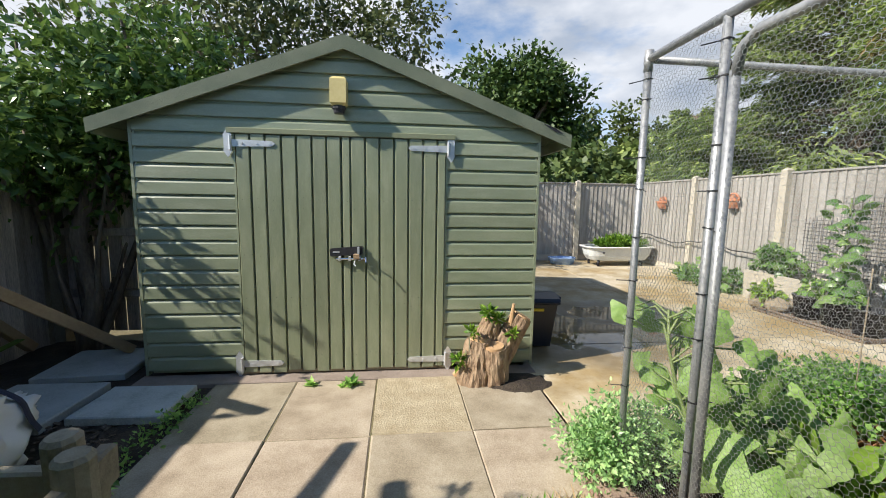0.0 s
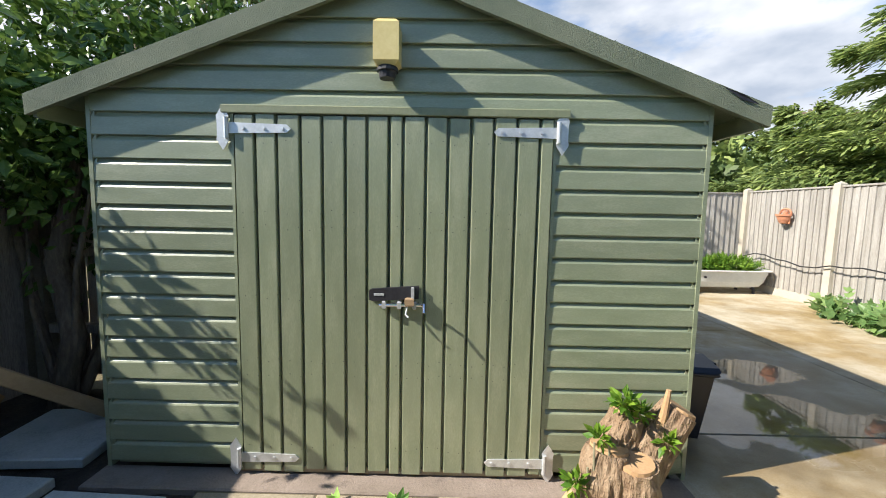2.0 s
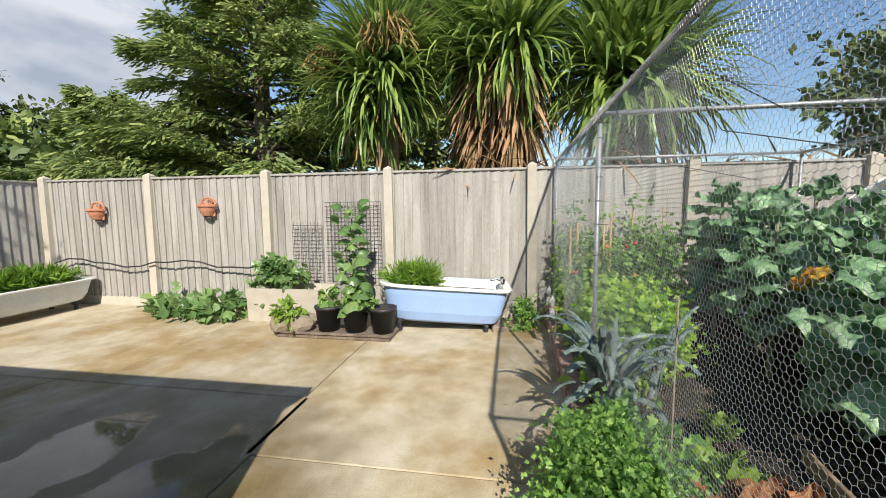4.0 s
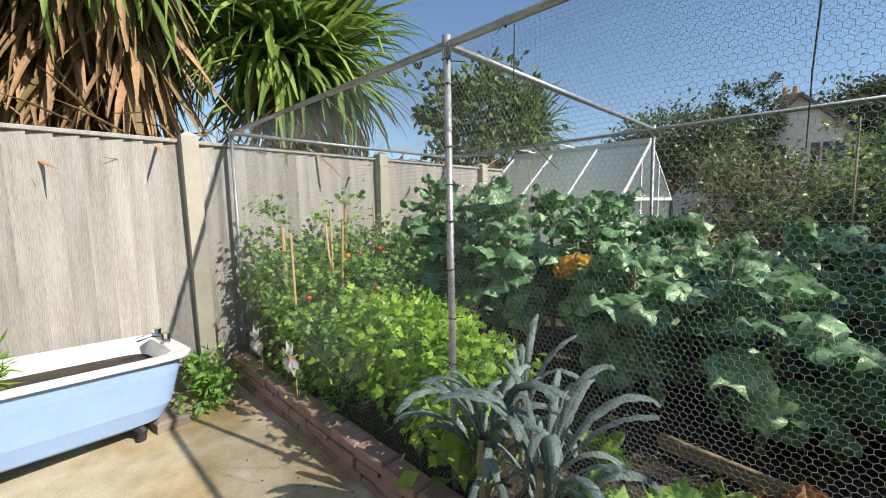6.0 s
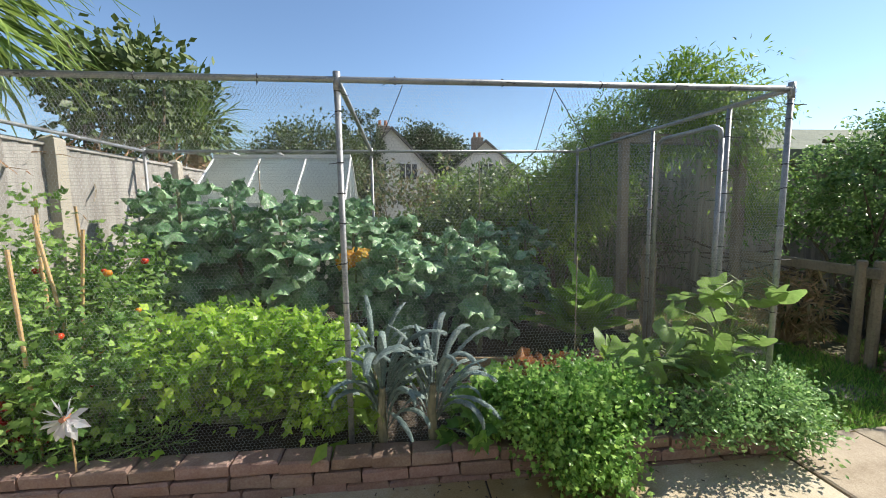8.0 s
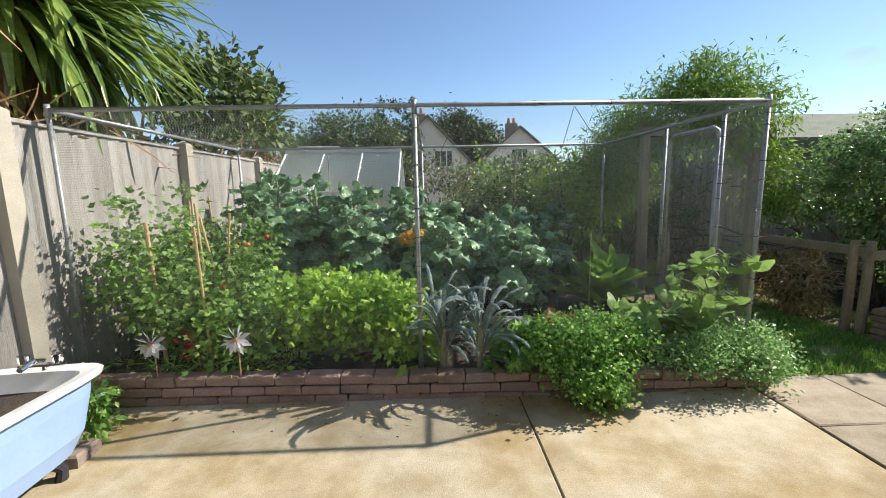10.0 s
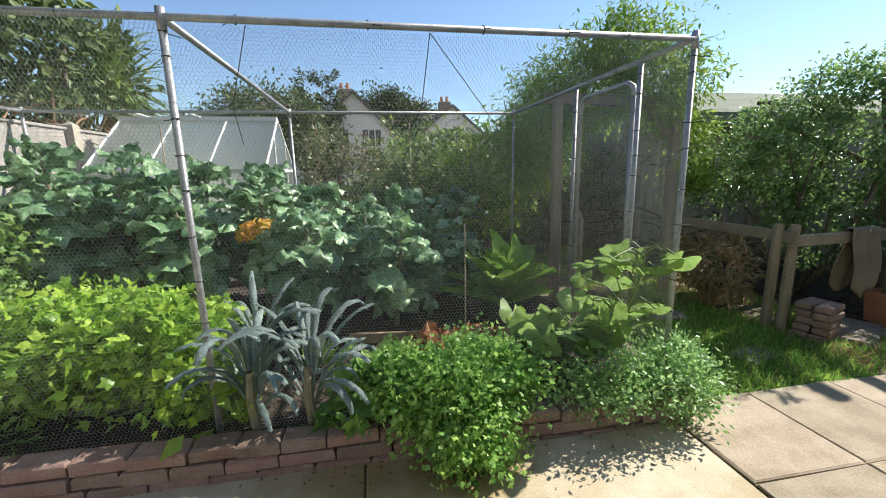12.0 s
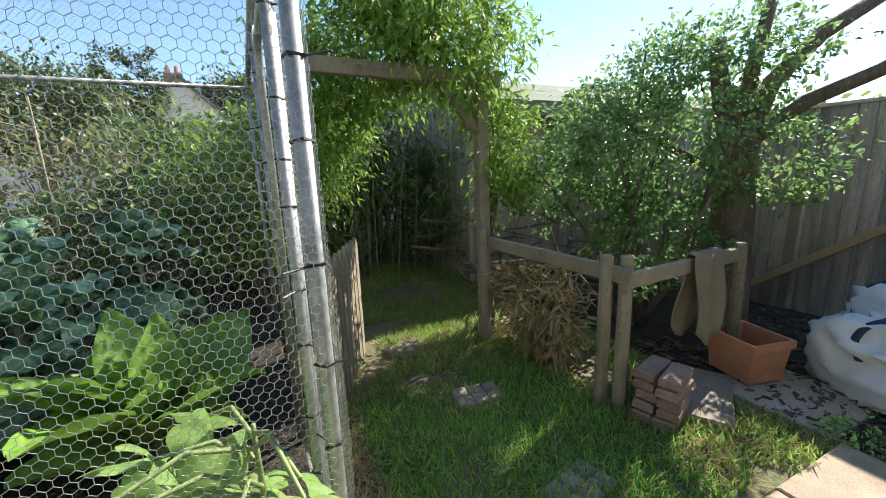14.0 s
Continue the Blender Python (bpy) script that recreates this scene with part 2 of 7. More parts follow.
M["dry_grass"] = leafmat("dry_grass", (0.360, 0.264, 0.132), (0.504, 0.396, 0.228), island=0.35)
M["laurel"] = leafmat("laurel_leaf", (0.055, 0.125, 0.03), (0.17, 0.26, 0.06), rough=0.25, tl=0.25, island=0.5)
# brighter copy of the laurel leaf, light put into the colour; fence plants share it
M["leaf_lit"] = leafmat("brightened_leaf", (0.12, 0.24, 0.08), (0.28, 0.41, 0.15), rough=0.3, tl=0.45)
M["ash"] = leafmat("ash_leaf", (0.072, 0.102, 0.036), (0.132, 0.156, 0.060), tl=0.25)
M["oak"] = leafmat("oak_leaf", (0.039, 0.085, 0.019), (0.078, 0.130, 0.029), tl=0.2, s1=0.3)
M["poplar"] = leafmat("poplar_leaf", (0.075, 0.11, 0.025), (0.12, 0.16, 0.04), tl=0.3, s1=0.3)
M["conifer"] = leafmat("conifer_spray", (0.135, 0.215, 0.065), (0.33, 0.40, 0.13), tl=0.35, island=0.5, s1=0.5)
M["far_green"] = leafmat("far_leaf", (0.075, 0.118, 0.038), (0.144, 0.195, 0.060), tl=0.2, s1=0.3)
M["far_dark"] = leafmat("far_cypress_leaf", (0.050, 0.087, 0.035), (0.098, 0.137, 0.050), tl=0.15, s1=0.3)
M["strap"] = leafmat("strap_leaf", (0.12, 0.21, 0.045), (0.3, 0.41, 0.11), rough=0.32, tl=0.32, island=0.45)
M["strap_dead"] = leafmat("dead_strap_leaf", (0.2, 0.12, 0.055), (0.4, 0.27, 0.14), rough=0.8, tl=0.15, island=0.4)
M["seedhead"] = leafmat("brown_seed_head", (0.17, 0.12, 0.035), (0.3, 0.22, 0.08), rough=0.9, tl=0.1)
M["willow"] = leafmat("willow_leaf", (0.135, 0.270, 0.039), (0.315, 0.450, 0.090), tl=0.4)
M["hedge"] = leafmat("hedge_leaf", (0.09, 0.17, 0.045), (0.24, 0.31, 0.125), rough=0.35, tl=0.35, island=0.5)
M["hedge_brown"] = leafmat("brownish_hedge_leaf", (0.14, 0.13, 0.06), (0.33, 0.28, 0.155), tl=0.35, island=0.5)
M["brassica"] = mat("brassica_leaf", ((0.1, 0.225, 0.105), (0.23, 0.4, 0.2), (0.48, 0.63, 0.4)), 0.36, 7, 40, 0.5, island=0.45, through_light=0.25, hue=0.02, spec=0.6, contrast=1.2)
M["brassica_yellow"] = mat("yellowing_leaf", ((0.6, 0.17, 0.03), (0.68, 0.38, 0.04), (0.4, 0.4, 0.06)), 0.6, 5, 40, 0.3, through_light=0.3)
M["kale"] = mat("blue_kale_leaf", ((0.12, 0.18, 0.17), (0.22, 0.3, 0.275), (0.42, 0.5, 0.46)), 0.5, 9, 110, 1.0, island=0.3, through_light=0.12, bump_dist=0.012)
M["celery"] = leafmat("celery_leaf", (0.24, 0.43, 0.045), (0.45, 0.67, 0.12), tl=0.5, island=0.4, rough=0.35)
M["parsley"] = leafmat("parsley_leaf", (0.17, 0.37, 0.075), (0.43, 0.66, 0.2), tl=0.5, island=0.45, rough=0.35)
M["mint"] = leafmat("mint_leaf", (0.17, 0.36, 0.10), (0.5, 0.71, 0.33), tl=0.35, island=0.5, rough=0.3)
M["tomato_leaf"] = leafmat("tomato_leaf", (0.15, 0.31, 0.065), (0.33, 0.49, 0.14), tl=0.42, island=0.45)
M["squash"] = mat("squash_leaf", ((0.2, 0.35, 0.09), (0.29, 0.45, 0.13), (0.41, 0.56, 0.21)), 0.5, 7, 40, 0.4, island=0.25, through_light=0.45)
M["bigleaf"] = mat("chard_leaf", ((0.105, 0.228, 0.035), (0.211, 0.386, 0.062), (0.316, 0.509, 0.105)), 0.45, 5, 30, 0.4, island=0.2, through_light=0.35)
M["lettuce"] = mat("lettuce_leaf", ((0.2, 0.34, 0.04), (0.32, 0.46, 0.09)), 0.5, 6, 40, 0.3, island=0.15, through_light=0.45)
M["lettuce_red"] = mat("red_lettuce_leaf", ((0.22, 0.07, 0.04), (0.36, 0.17, 0.07), (0.3, 0.24, 0.09)), 0.6, 8, 60, 0.4, island=0.3, through_light=0.3)
M["tomato_red"] = mat("tomato_skin", ((0.5, 0.03, 0.012), (0.58, 0.08, 0.02)), 0.3, 5, 30, 0)
M["tomato_orange"] = mat("orange_tomato_skin", ((0.6, 0.2, 0.015), (0.65, 0.28, 0.02)), 0.3, 5, 30, 0)
M["red_flower"] = mat("red_petal", ((0.3, 0.01, 0.012), (0.42, 0.02, 0.02)), 0.6, 8, 30, 0.1, island=0.3)
M["iridescent"] = mat("silver_film", ((0.68, 0.76, 0.86), (0.86, 0.82, 0.84), (0.88, 0.88, 0.9)), 0.2, 14, 40, 0.05, metal=0.0, through_light=0.5)
M["pond_weed"] = leafmat("parsley_tops", (0.1, 0.22, 0.02), (0.2, 0.34, 0.04), tl=0.35)


def concrete_material():
    """Cast concrete: pale, with brown damp stains in the open and standing water by the shed."""
    m = mat("cast_concrete", ((0.36, 0.3, 0.2), (0.46, 0.395, 0.28), (0.56, 0.5, 0.39)), 0.88, 3.4, 130, 0.6, vary=0.1, bump_dist=0.008, contrast=1.5)
    n, l = m.node_tree.nodes, m.node_tree.links
    b = n["Principled BSDF"]
    base = b.inputs["Base Color"].links[0].from_socket
    tc = n.new("ShaderNodeTexCoord")
    big = n.new("ShaderNodeTexNoise")
    big.inputs["Scale"].default_value, big.inputs["Detail"].default_value, big.inputs["Roughness"].default_value = 0.8, 9, 0.66
    l.new(tc.outputs["Object"], big.inputs["Vector"])
    dr = n.new("ShaderNodeValToRGB")
    dr.color_ramp.elements[0].position, dr.color_ramp.elements[1].position = 0.44, 0.6
    l.new(big.outputs["Fac"], dr.inputs[0])
    damp = n.new("ShaderNodeMix")
    damp.data_type, damp.blend_type = "RGBA", "MULTIPLY"
    damp.inputs["B"].default_value = (0.72, 0.61, 0.41, 1)
    l.new(dr.outputs[0], damp.inputs["Factor"])
    l.new(base, damp.inputs["A"])
    # small pits and crumbs of dark grit
    grit = n.new("ShaderNodeTexNoise")
    grit.inputs["Scale"].default_value, grit.inputs["Detail"].default_value, grit.inputs["Roughness"].default_value = 26, 6, 0.75
    l.new(tc.outputs["Object"], grit.inputs["Vector"])
    pit = n.new("ShaderNodeMapRange")
    pit.inputs["From Min"].default_value, pit.inputs["From Max"].default_value, pit.inputs["To Max"].default_value = 0.6, 0.75, 0.7
    l.new(grit.outputs["Fac"], pit.inputs["Value"])
    pitted = n.new("ShaderNodeMix")
    pitted.data_type, pitted.blend_type = "RGBA", "MULTIPLY"
    pitted.inputs["B"].default_value = (0.42, 0.37, 0.3, 1)
    l.new(pit.outputs[0], pitted.inputs["Factor"])
    l.new(damp.outputs["Result"], pitted.inputs["A"])
    # standing water: an uneven pool centred beside the shed
    wet = None
    for cx, cy, rx, ry in ((2.15, 3.85, 0.75, 0.5), (2.6, 4.75, 0.55, 0.32), (1.5, 4.4, 0.8, 0.6)):
        mp = n.new("ShaderNodeMapping")
        mp.inputs["Location"].default_value = (-cx / rx, -cy / ry, 0)
        mp.inputs["Scale"].default_value = (1 / rx, 1 / ry, 0)
        l.new(tc.outputs["Object"], mp.inputs["Vector"])
        ln = n.new("ShaderNodeVectorMath")
        ln.operation = "LENGTH"
        l.new(mp.outputs[0], ln.inputs[0])
        if wet is None:
            wet = ln.outputs["Value"]
        else:
            mn = n.new("ShaderNodeMath")
            mn.operation = "MINIMUM"
            l.new(wet, mn.inputs[0])
            l.new(ln.outputs["Value"], mn.inputs[1])
            wet = mn.outputs[0]
    edge = n.new("ShaderNodeTexNoise")
    edge.inputs["Scale"].default_value, edge.inputs["Detail"].default_value = 3.5, 5
    l.new(tc.outputs["Object"], edge.inputs["Vector"])
    ml = n.new("ShaderNodeMath")
    ml.operation = "MULTIPLY_ADD"
    ml.inputs[1].default_value, ml.inputs[2].default_value = 1.5, -0.75
    l.new(edge.outputs["Fac"], ml.inputs[0])
    ad = n.new("ShaderNodeMath")
    l.new(wet, ad.inputs[0])
    l.new(ml.outputs[0], ad.inputs[1])
    pool = n.new("ShaderNodeMapRange")
    pool.inputs["From Min"].default_value, pool.inputs["From Max"].default_value = 0.95, 0.85
    l.new(ad.outputs[0], pool.inputs["Value"])
    moist = n.new("ShaderNodeMapRange")
    moist.inputs["From Min"].default_value, moist.inputs["From Max"].default_value = 2.1, 1.1
    l.new(ad.outputs[0], moist.inputs["Value"])
    wc = n.new("ShaderNodeMix")
    wc.data_type, wc.blend_type = "RGBA", "MULTIPLY"
    wc.inputs["B"].default_value = (0.5, 0.47, 0.42, 1)
    l.new(moist.outputs[0], wc.inputs["Factor"])
    l.new(pitted.outputs["Result"], wc.inputs["A"])
    l.new(wc.outputs["Result"], b.inputs["Base Color"])
    rough = b.inputs["Roughness"].links[0].from_socket
    r1 = n.new("ShaderNodeMix")
    r1.inputs["B"].default_value = 0.5
    l.new(moist.outputs[0], r1.inputs["Factor"])
    l.new(rough, r1.inputs["A"])
    r2 = n.new("ShaderNodeMix")
    r2.inputs["B"].default_value = 0.03
    l.new(pool.outputs[0], r2.inputs["Factor"])
    l.new(r1.outputs["Result"], r2.inputs["A"])
    l.new(r2.outputs["Result"], b.inputs["Roughness"])
    bump = [x for x in n if x.type == "BUMP"][0]
    bs = n.new("ShaderNodeMapRange")
    bs.inputs["To Min"].default_value, bs.inputs["To Max"].default_value = 0.3, 0.0
    l.new(pool.outputs[0], bs.inputs["Value"])
    l.new(bs.outputs[0], bump.inputs["Strength"])
    return m


M["concrete"] = concrete_material()


def glass(name, tint, rough=0.02):
    m = bpy.data.materials.new(name)
    m.use_nodes = True
    b = m.node_tree.nodes["Principled BSDF"]
    b.inputs["Base Color"].default_value = (*tint, 1)
    b.inputs["Transmission Weight"].default_value = 1
    b.inputs["Roughness"].default_value = rough
    b.inputs["IOR"].default_value = 1.2
    return m


M["poly"] = glass("clouded_polycarbonate", (0.85, 0.9, 0.88), 0.45)


# ---------------------------------------------------------------- mesh helpers
class Geo:
    """Vertices and faces gathered into one mesh."""

    def __init__(self):
        self.v, self.f = [], []

    def add(self, verts, faces):
        k = len(self.v)
        self.v.extend([tuple(p) for p in verts])
        self.f.extend([tuple(i + k for i in q) for q in faces])
        return self

    def box(self, x0, y0, z0, x1, y1, z1, bev=0.0):
        b = min(bev, (x1 - x0) / 3, (y1 - y0) / 3, (z1 - z0) / 3)
        if b <= 0:
            return self.add([(x, y, z) for z in (z0, z1) for x, y in ((x0, y0), (x1, y0), (x1, y1), (x0, y1))],
                            [(3, 2, 1, 0), (4, 5, 6, 7), (0, 1, 5, 4), (1, 2, 6, 5), (2, 3, 7, 6), (3, 0, 4, 7)])
        lo = [(x0 + b, y0 + b), (x1 - b, y0 + b), (x1 - b, y1 - b), (x0 + b, y1 - b)]
        hi = [(x0, y0), (x1, y0), (x1, y1), (x0, y1)]
        vs = [(x, y, z0) for x, y in lo] + [(x, y, z0 + b) for x, y in hi] + [(x, y, z1 - b) for x, y in hi] + [(x, y, z1) for x, y in lo]
        fs = [(3, 2, 1, 0), (12, 13, 14, 15)]
        for r in range(3):
            for i in range(4):
                j = (i + 1) % 4
                fs.append((r * 4 + i, r * 4 + j, r * 4 + 4 + j, r * 4 + 4 + i))
        return self.add(vs, fs)

    def tube(self, pts, radii, n=8, caps=True, squash=1.0):
        pts = [Vector(p) for p in pts]
        if not isinstance(radii, (list, tuple)):
            radii = [radii] * len(pts)
        k, vs, fs = len(pts), [], []
        up = None
        for i, p in enumerate(pts):
            d = (pts[min(i + 1, k - 1)] - pts[max(i - 1, 0)]).normalized()
            if up is None:
                up = Vector((0, 0, 1)) if abs(d.z) < 0.9 else Vector((1, 0, 0))
            s = d.cross(up).normalized()
            up = s.cross(d).normalized()
            for j in range(n):
                a = 2 * math.pi * j / n
                vs.append(p + (s * math.cos(a) + up * math.sin(a) * squash) * radii[i])
        for i in range(k - 1):
            for j in range(n):
                q = (j + 1) % n
                fs.append((i * n + j, i * n + q, (i + 1) * n + q, (i + 1) * n + j))
        if caps:
            fs += [tuple(range(n - 1, -1, -1)), tuple((k - 1) * n + j for j in range(n))]
        return self.add(vs, fs)

    def extrude(self, outline, axis, a, b):
        """A closed outline of (u, v), swept along an axis from a to b. axis x: (y, z); y: (x, z); z: (x, y)."""
        put = {"x": lambda u, v, w: (w, u, v), "y": lambda u, v, w: (u, w, v), "z": lambda u, v, w: (u, v, w)}[axis]
        n = len(outline)
        vs = [put(u, v, a) for u, v in outline] + [put(u, v, b) for u, v in outline]
        fs = [(i, (i + 1) % n, n + (i + 1) % n, n + i) for i in range(n)]
        return self.add(vs, fs + [tuple(range(n - 1, -1, -1)), tuple(range(n, 2 * n))])

    def lathe(self, profile, n=20, cx=0, cy=0, sx=1.0, sy=1.0):
        k = len(profile)
        vs = [(cx + r * sx * math.cos(2 * math.pi * j / n), cy + r * sy * math.sin(2 * math.pi * j / n), z) for r, z in profile for j in range(n)]
        fs = [(i * n + j, i * n + (j + 1) % n, (i + 1) * n + (j + 1) % n, (i + 1) * n + j) for i in range(k - 1) for j in range(n)]
        return self.add(vs, fs)

    def moved(self, m):
        self.v = [tuple(m @ Vector(p)) for p in self.v]
        return self

    def mesh(self, name, material, smooth=False):
        me = bpy.data.meshes.new(name)
        me.from_pydata(self.v, [], self.f)
        bm = bmesh.new()
        bm.from_mesh(me)
        bmesh.ops.recalc_face_normals(bm, faces=bm.faces)
        bm.to_mesh(me)
        bm.free()
        me.materials.append(material)
        if smooth:
            me.polygons.foreach_set("use_smooth", [True] * len(me.polygons))
        return me


def thing(name, x=0, y=0, z=0, label="", category="", group="", kind="", rz=0):
    ob = new(name)
    ob.empty_display_size = 0.1
    ob.matrix_world = pose(x, y, z, 0, 0, rz)
    return tagged(ob, label, category, group, kind)


def part(name, geo, material, parent, label="", smooth=False, m=None, kind=""):
    """One mesh object under a thing or a part. geo: a Geo, or a mesh to share."""
    me = geo.mesh(name, material, smooth) if isinstance(geo, Geo) else geo
    ob = new(name, me)
    ob.parent = parent
    if m is not None:
        ob.matrix_basis = m
    return tagged(ob, label, kind=kind)


def solid(name, geo, material, label, category, kind="", smooth=False, group=""):
    return tagged(new(name, geo.mesh(name, material, smooth)), label, category, group, kind)


# leaves: a small outline, set many times into one mesh
LEAF = ([(0, 0, 0), (-0.27, 0.42, 0.06), (0.27, 0.42, 0.06), (0, 1, -0.08), (0, 0.45, 0)], [(0, 4, 1), (0, 2, 4), (1, 4, 3), (4, 2, 3)])
LEAF_FLAT = ([(0, 0, 0), (-0.3, 0.5, 0), (0, 1, 0), (0.3, 0.5, 0.08)], [(0, 3, 2, 1)])
LEAF_THIN = ([(0, 0, 0), (-0.085, 0.4, 0), (0, 1, -0.12), (0.085, 0.4, 0.02)], [(0, 3, 2, 1)])
LEAF_SLIM = ([(0, 0, 0), (-0.15, 0.42, 0.03), (0.15, 0.42, 0.03), (0, 1, -0.1), (0, 0.45, -0.02)], [(0, 4, 1), (0, 2, 4), (1, 4, 3), (4, 2, 3)])
LEAF_LOBED = ([(0, 0, 0), (-0.3, 0.2, 0.02), (-0.5, 0.6, 0.05), (-0.2, 0.62, 0), (0, 1, -0.06), (0.2, 0.62, 0), (0.5, 0.6, 0.05), (0.3, 0.2, 0.02), (0, 0.45, 0.05)],
              [(0, 8, 1), (1, 8, 3, 2), (3, 8, 4), (4, 8, 5), (5, 8, 7, 6), (7, 8, 0)])
SPRAY = ([(0, 0, 0), (-0.3, 0.3, 0), (-0.1, 0.4, 0.03), (-0.22, 0.75, -0.06), (0, 1, -0.12), (0.22, 0.75, -0.06), (0.1, 0.4, 0.03), (0.3, 0.3, 0)],
         [(0, 2, 1), (0, 6, 2), (0, 7, 6), (2, 4, 3), (2, 6, 4), (6, 5, 4)])


def unit(a):
    return a / np.maximum(np.linalg.norm(a, axis=-1, keepdims=True), 1e-9)


def leaves(name, shape, P, D, N, S, material):
    """One mesh of leaves: base points P, axes D, normals N (n x 3 each), lengths S (n, or n x 3)."""
    tv, tf = np.array(shape[0], float), shape[1]
    D = unit(D)
    X = unit(np.cross(D, N))
    Z = np.cross(X, D)
    S = np.asarray(S, float)
    if S.ndim == 1:
        S = S[:, None] * np.ones(3)
    T = tv[None, :, :] * S[:, None, :]
    V = P[:, None, :] + T[:, :, 0:1] * X[:, None, :] + T[:, :, 1:2] * D[:, None, :] + T[:, :, 2:3] * Z[:, None, :]
    k, n = len(tv), len(P)
    faces = []
    for q in tf:
        faces.extend((np.arange(n)[:, None] * k + np.array(q)[None, :]).tolist())
    me = bpy.data.meshes.new(name)
    me.from_pydata(V.reshape(-1, 3).tolist(), [], faces)
    me.materials.append(material)
    return me


def cloud(rng, blobs, n, clump=0.25, per=40, fill=0.45, droop=0.2):
    """Leaf points in clumps over ellipsoids (cx, cy, cz, rx, ry, rz): points, axes, normals."""
    B = np.array(blobs, float)
    vol = (B[:, 3] * B[:, 4] * B[:, 5]) ** 0.67
    nc = max(4, n // per)
    which = rng.choice(len(B), nc, p=vol / vol.sum())
    u = unit(rng.normal(size=(nc, 3)))
    r = fill + (1 - fill) * rng.random((nc, 1)) ** 0.6
    r *= 1 + 0.16 * rng.normal(size=(nc, 1))
    C = B[which, :3] + u * r * B[which, 3:]
    own = rng.integers(0, nc, n)
    cs = clump * (0.5 + rng.random(nc))
    P = C[own] + rng.normal(size=(n, 3)) * cs[own][:, None] * np.array((1, 1, 0.75)) * 0.6
    out = unit((P - B[which[own], :3]) / B[which[own], 3:])
    D = out * 0.7 + rng.normal(size=(n, 3)) * 0.6 + np.array((0, 0, -droop))
    N = out * 0.8 + rng.normal(size=(n, 3)) * 0.5 + np.array((0, 0, 0.6))
    return P, D, N, C, u


# ---------------------------------------------------------------- ground
def sheet(name, x0, y0, x1, y1, z, step, amp, seed, material, hole=None):
    """An uneven sheet of ground."""
    nx, ny = max(2, int((x1 - x0) / step)), max(2, int((y1 - y0) / step))
    g = Geo()
    vs = []
    for j in range(ny + 1):
        for i in range(nx + 1):
            x, y = x0 + (x1 - x0) * i / nx, y0 + (y1 - y0) * j / ny
            vs.append((x, y, z + amp * noise.noise(Vector((x * 2.3, y * 2.3, seed))) + amp * 0.5 * noise.noise(Vector((x * 9, y * 9, seed)))))
    g.add(vs, [(j * (nx + 1) + i, j * (nx + 1) + i + 1, (j + 1) * (nx + 1) + i + 1, (j + 1) * (nx + 1) + i) for j in range(ny) for i in range(nx)])
    return g


g = Geo().add([(-900, -900, -0.06), (900, -900, -0.06), (900, 900, -0.06), (-900, 900, -0.06)], [(0, 1, 2, 3)])
solid("ground", g, M["lawn_soil"], "bare brown earth with thin dry grass all round", "ground", "structure")
solid("lawn_patch", sheet("lawn", -1.35, -6.0, 1.0, 1.66, -0.02, 0.08, 0.02, 3.0, M["lawn_soil"]), M["lawn_soil"],
      "worn patchy lawn of short green and dry grass", "lawn", "structure", True)
solid("soil_patch", sheet("soil", -3.25, -4.0, -1.3, 4.15, -0.03, 0.07, 0.035, 7.0, M["soil"]), M["soil"],
      "dark bare soil strewn with bark chips by the fence", "soil", "structure", True)

# concrete bays with open joints between them
pavement = thing("pavement", label="cast concrete yard in large bays, stained and partly wet", category="pavement", kind="structure")
for x0, y0, x1, y1 in ((1.085, 1.72, 2.73, 3.66), (2.738, 1.72, 5.8, 3.708), (1.16, 3.668, 3.43, 6.0), (3.44, 3.716, 5.8, 5.62), (1.16, 6.01, 3.43, 9.28),
                       (3.44, 5.63, 5.8, 9.28), (-1.95, 6.3, 1.14, 9.28)):
    g = Geo().box(x0, y0, -0.1, x1, y1, 0.0, 0.006)
    part("concrete_bay", g, M["concrete"], pavement)
g = Geo().box(1.085, 1.72, -0.1, 5.8, 9.28, -0.008)
part("joint_filling", g, M["soil"], pavement)

# square slabs before the shed
slabs = thing("slab_path", label="pale square paving slabs laid before the shed", category="paving", kind="structure")
xs, ys = (-1.33, -0.74, -0.14, 0.47, 1.07), (1.67, 2.28, 3.04)
rs = random.Random(4)
for i in range(4):
    for j in range(2):
        g = Geo().box(xs[i] + 0.003, ys[j] + 0.003, -0.06, xs[i + 1] - 0.003, ys[j + 1] - 0.003, 0.0, 0.006)
        g.v = [(x + rs.uniform(-0.004, 0.004), y + rs.uniform(-0.004, 0.004), z) for x, y, z in g.v]
        t = rs.uniform(-0.12, 0.12)
        rough = (i, j) == (2, 1)
        part("slab", g, M["slab_rough" if rough else "slab"], slabs, "worn pebbly yellowish slab" if rough else "", m=pose(0, 0, 0.002 + rs.uniform(-0.002, 0.004), t * 0.5, t * 0.5, 0))
part("slab", Geo().box(xs[0] - 0.62, 1.05, -0.07, xs[0] - 0.03, 1.64, -0.012, 0.007), M["slab"], slabs)
g = Geo().box(-1.93, 3.045, -0.06, 1.14, 3.22, 0.004, 0.008)
part("shed_plinth", g, M["brick_moss"], slabs, "grey concrete plinth edge")
part("joint_filling", Geo().box(-1.33, 1.67, -0.08, 1.07, 3.04, -0.007), M["lawn_soil"], slabs)
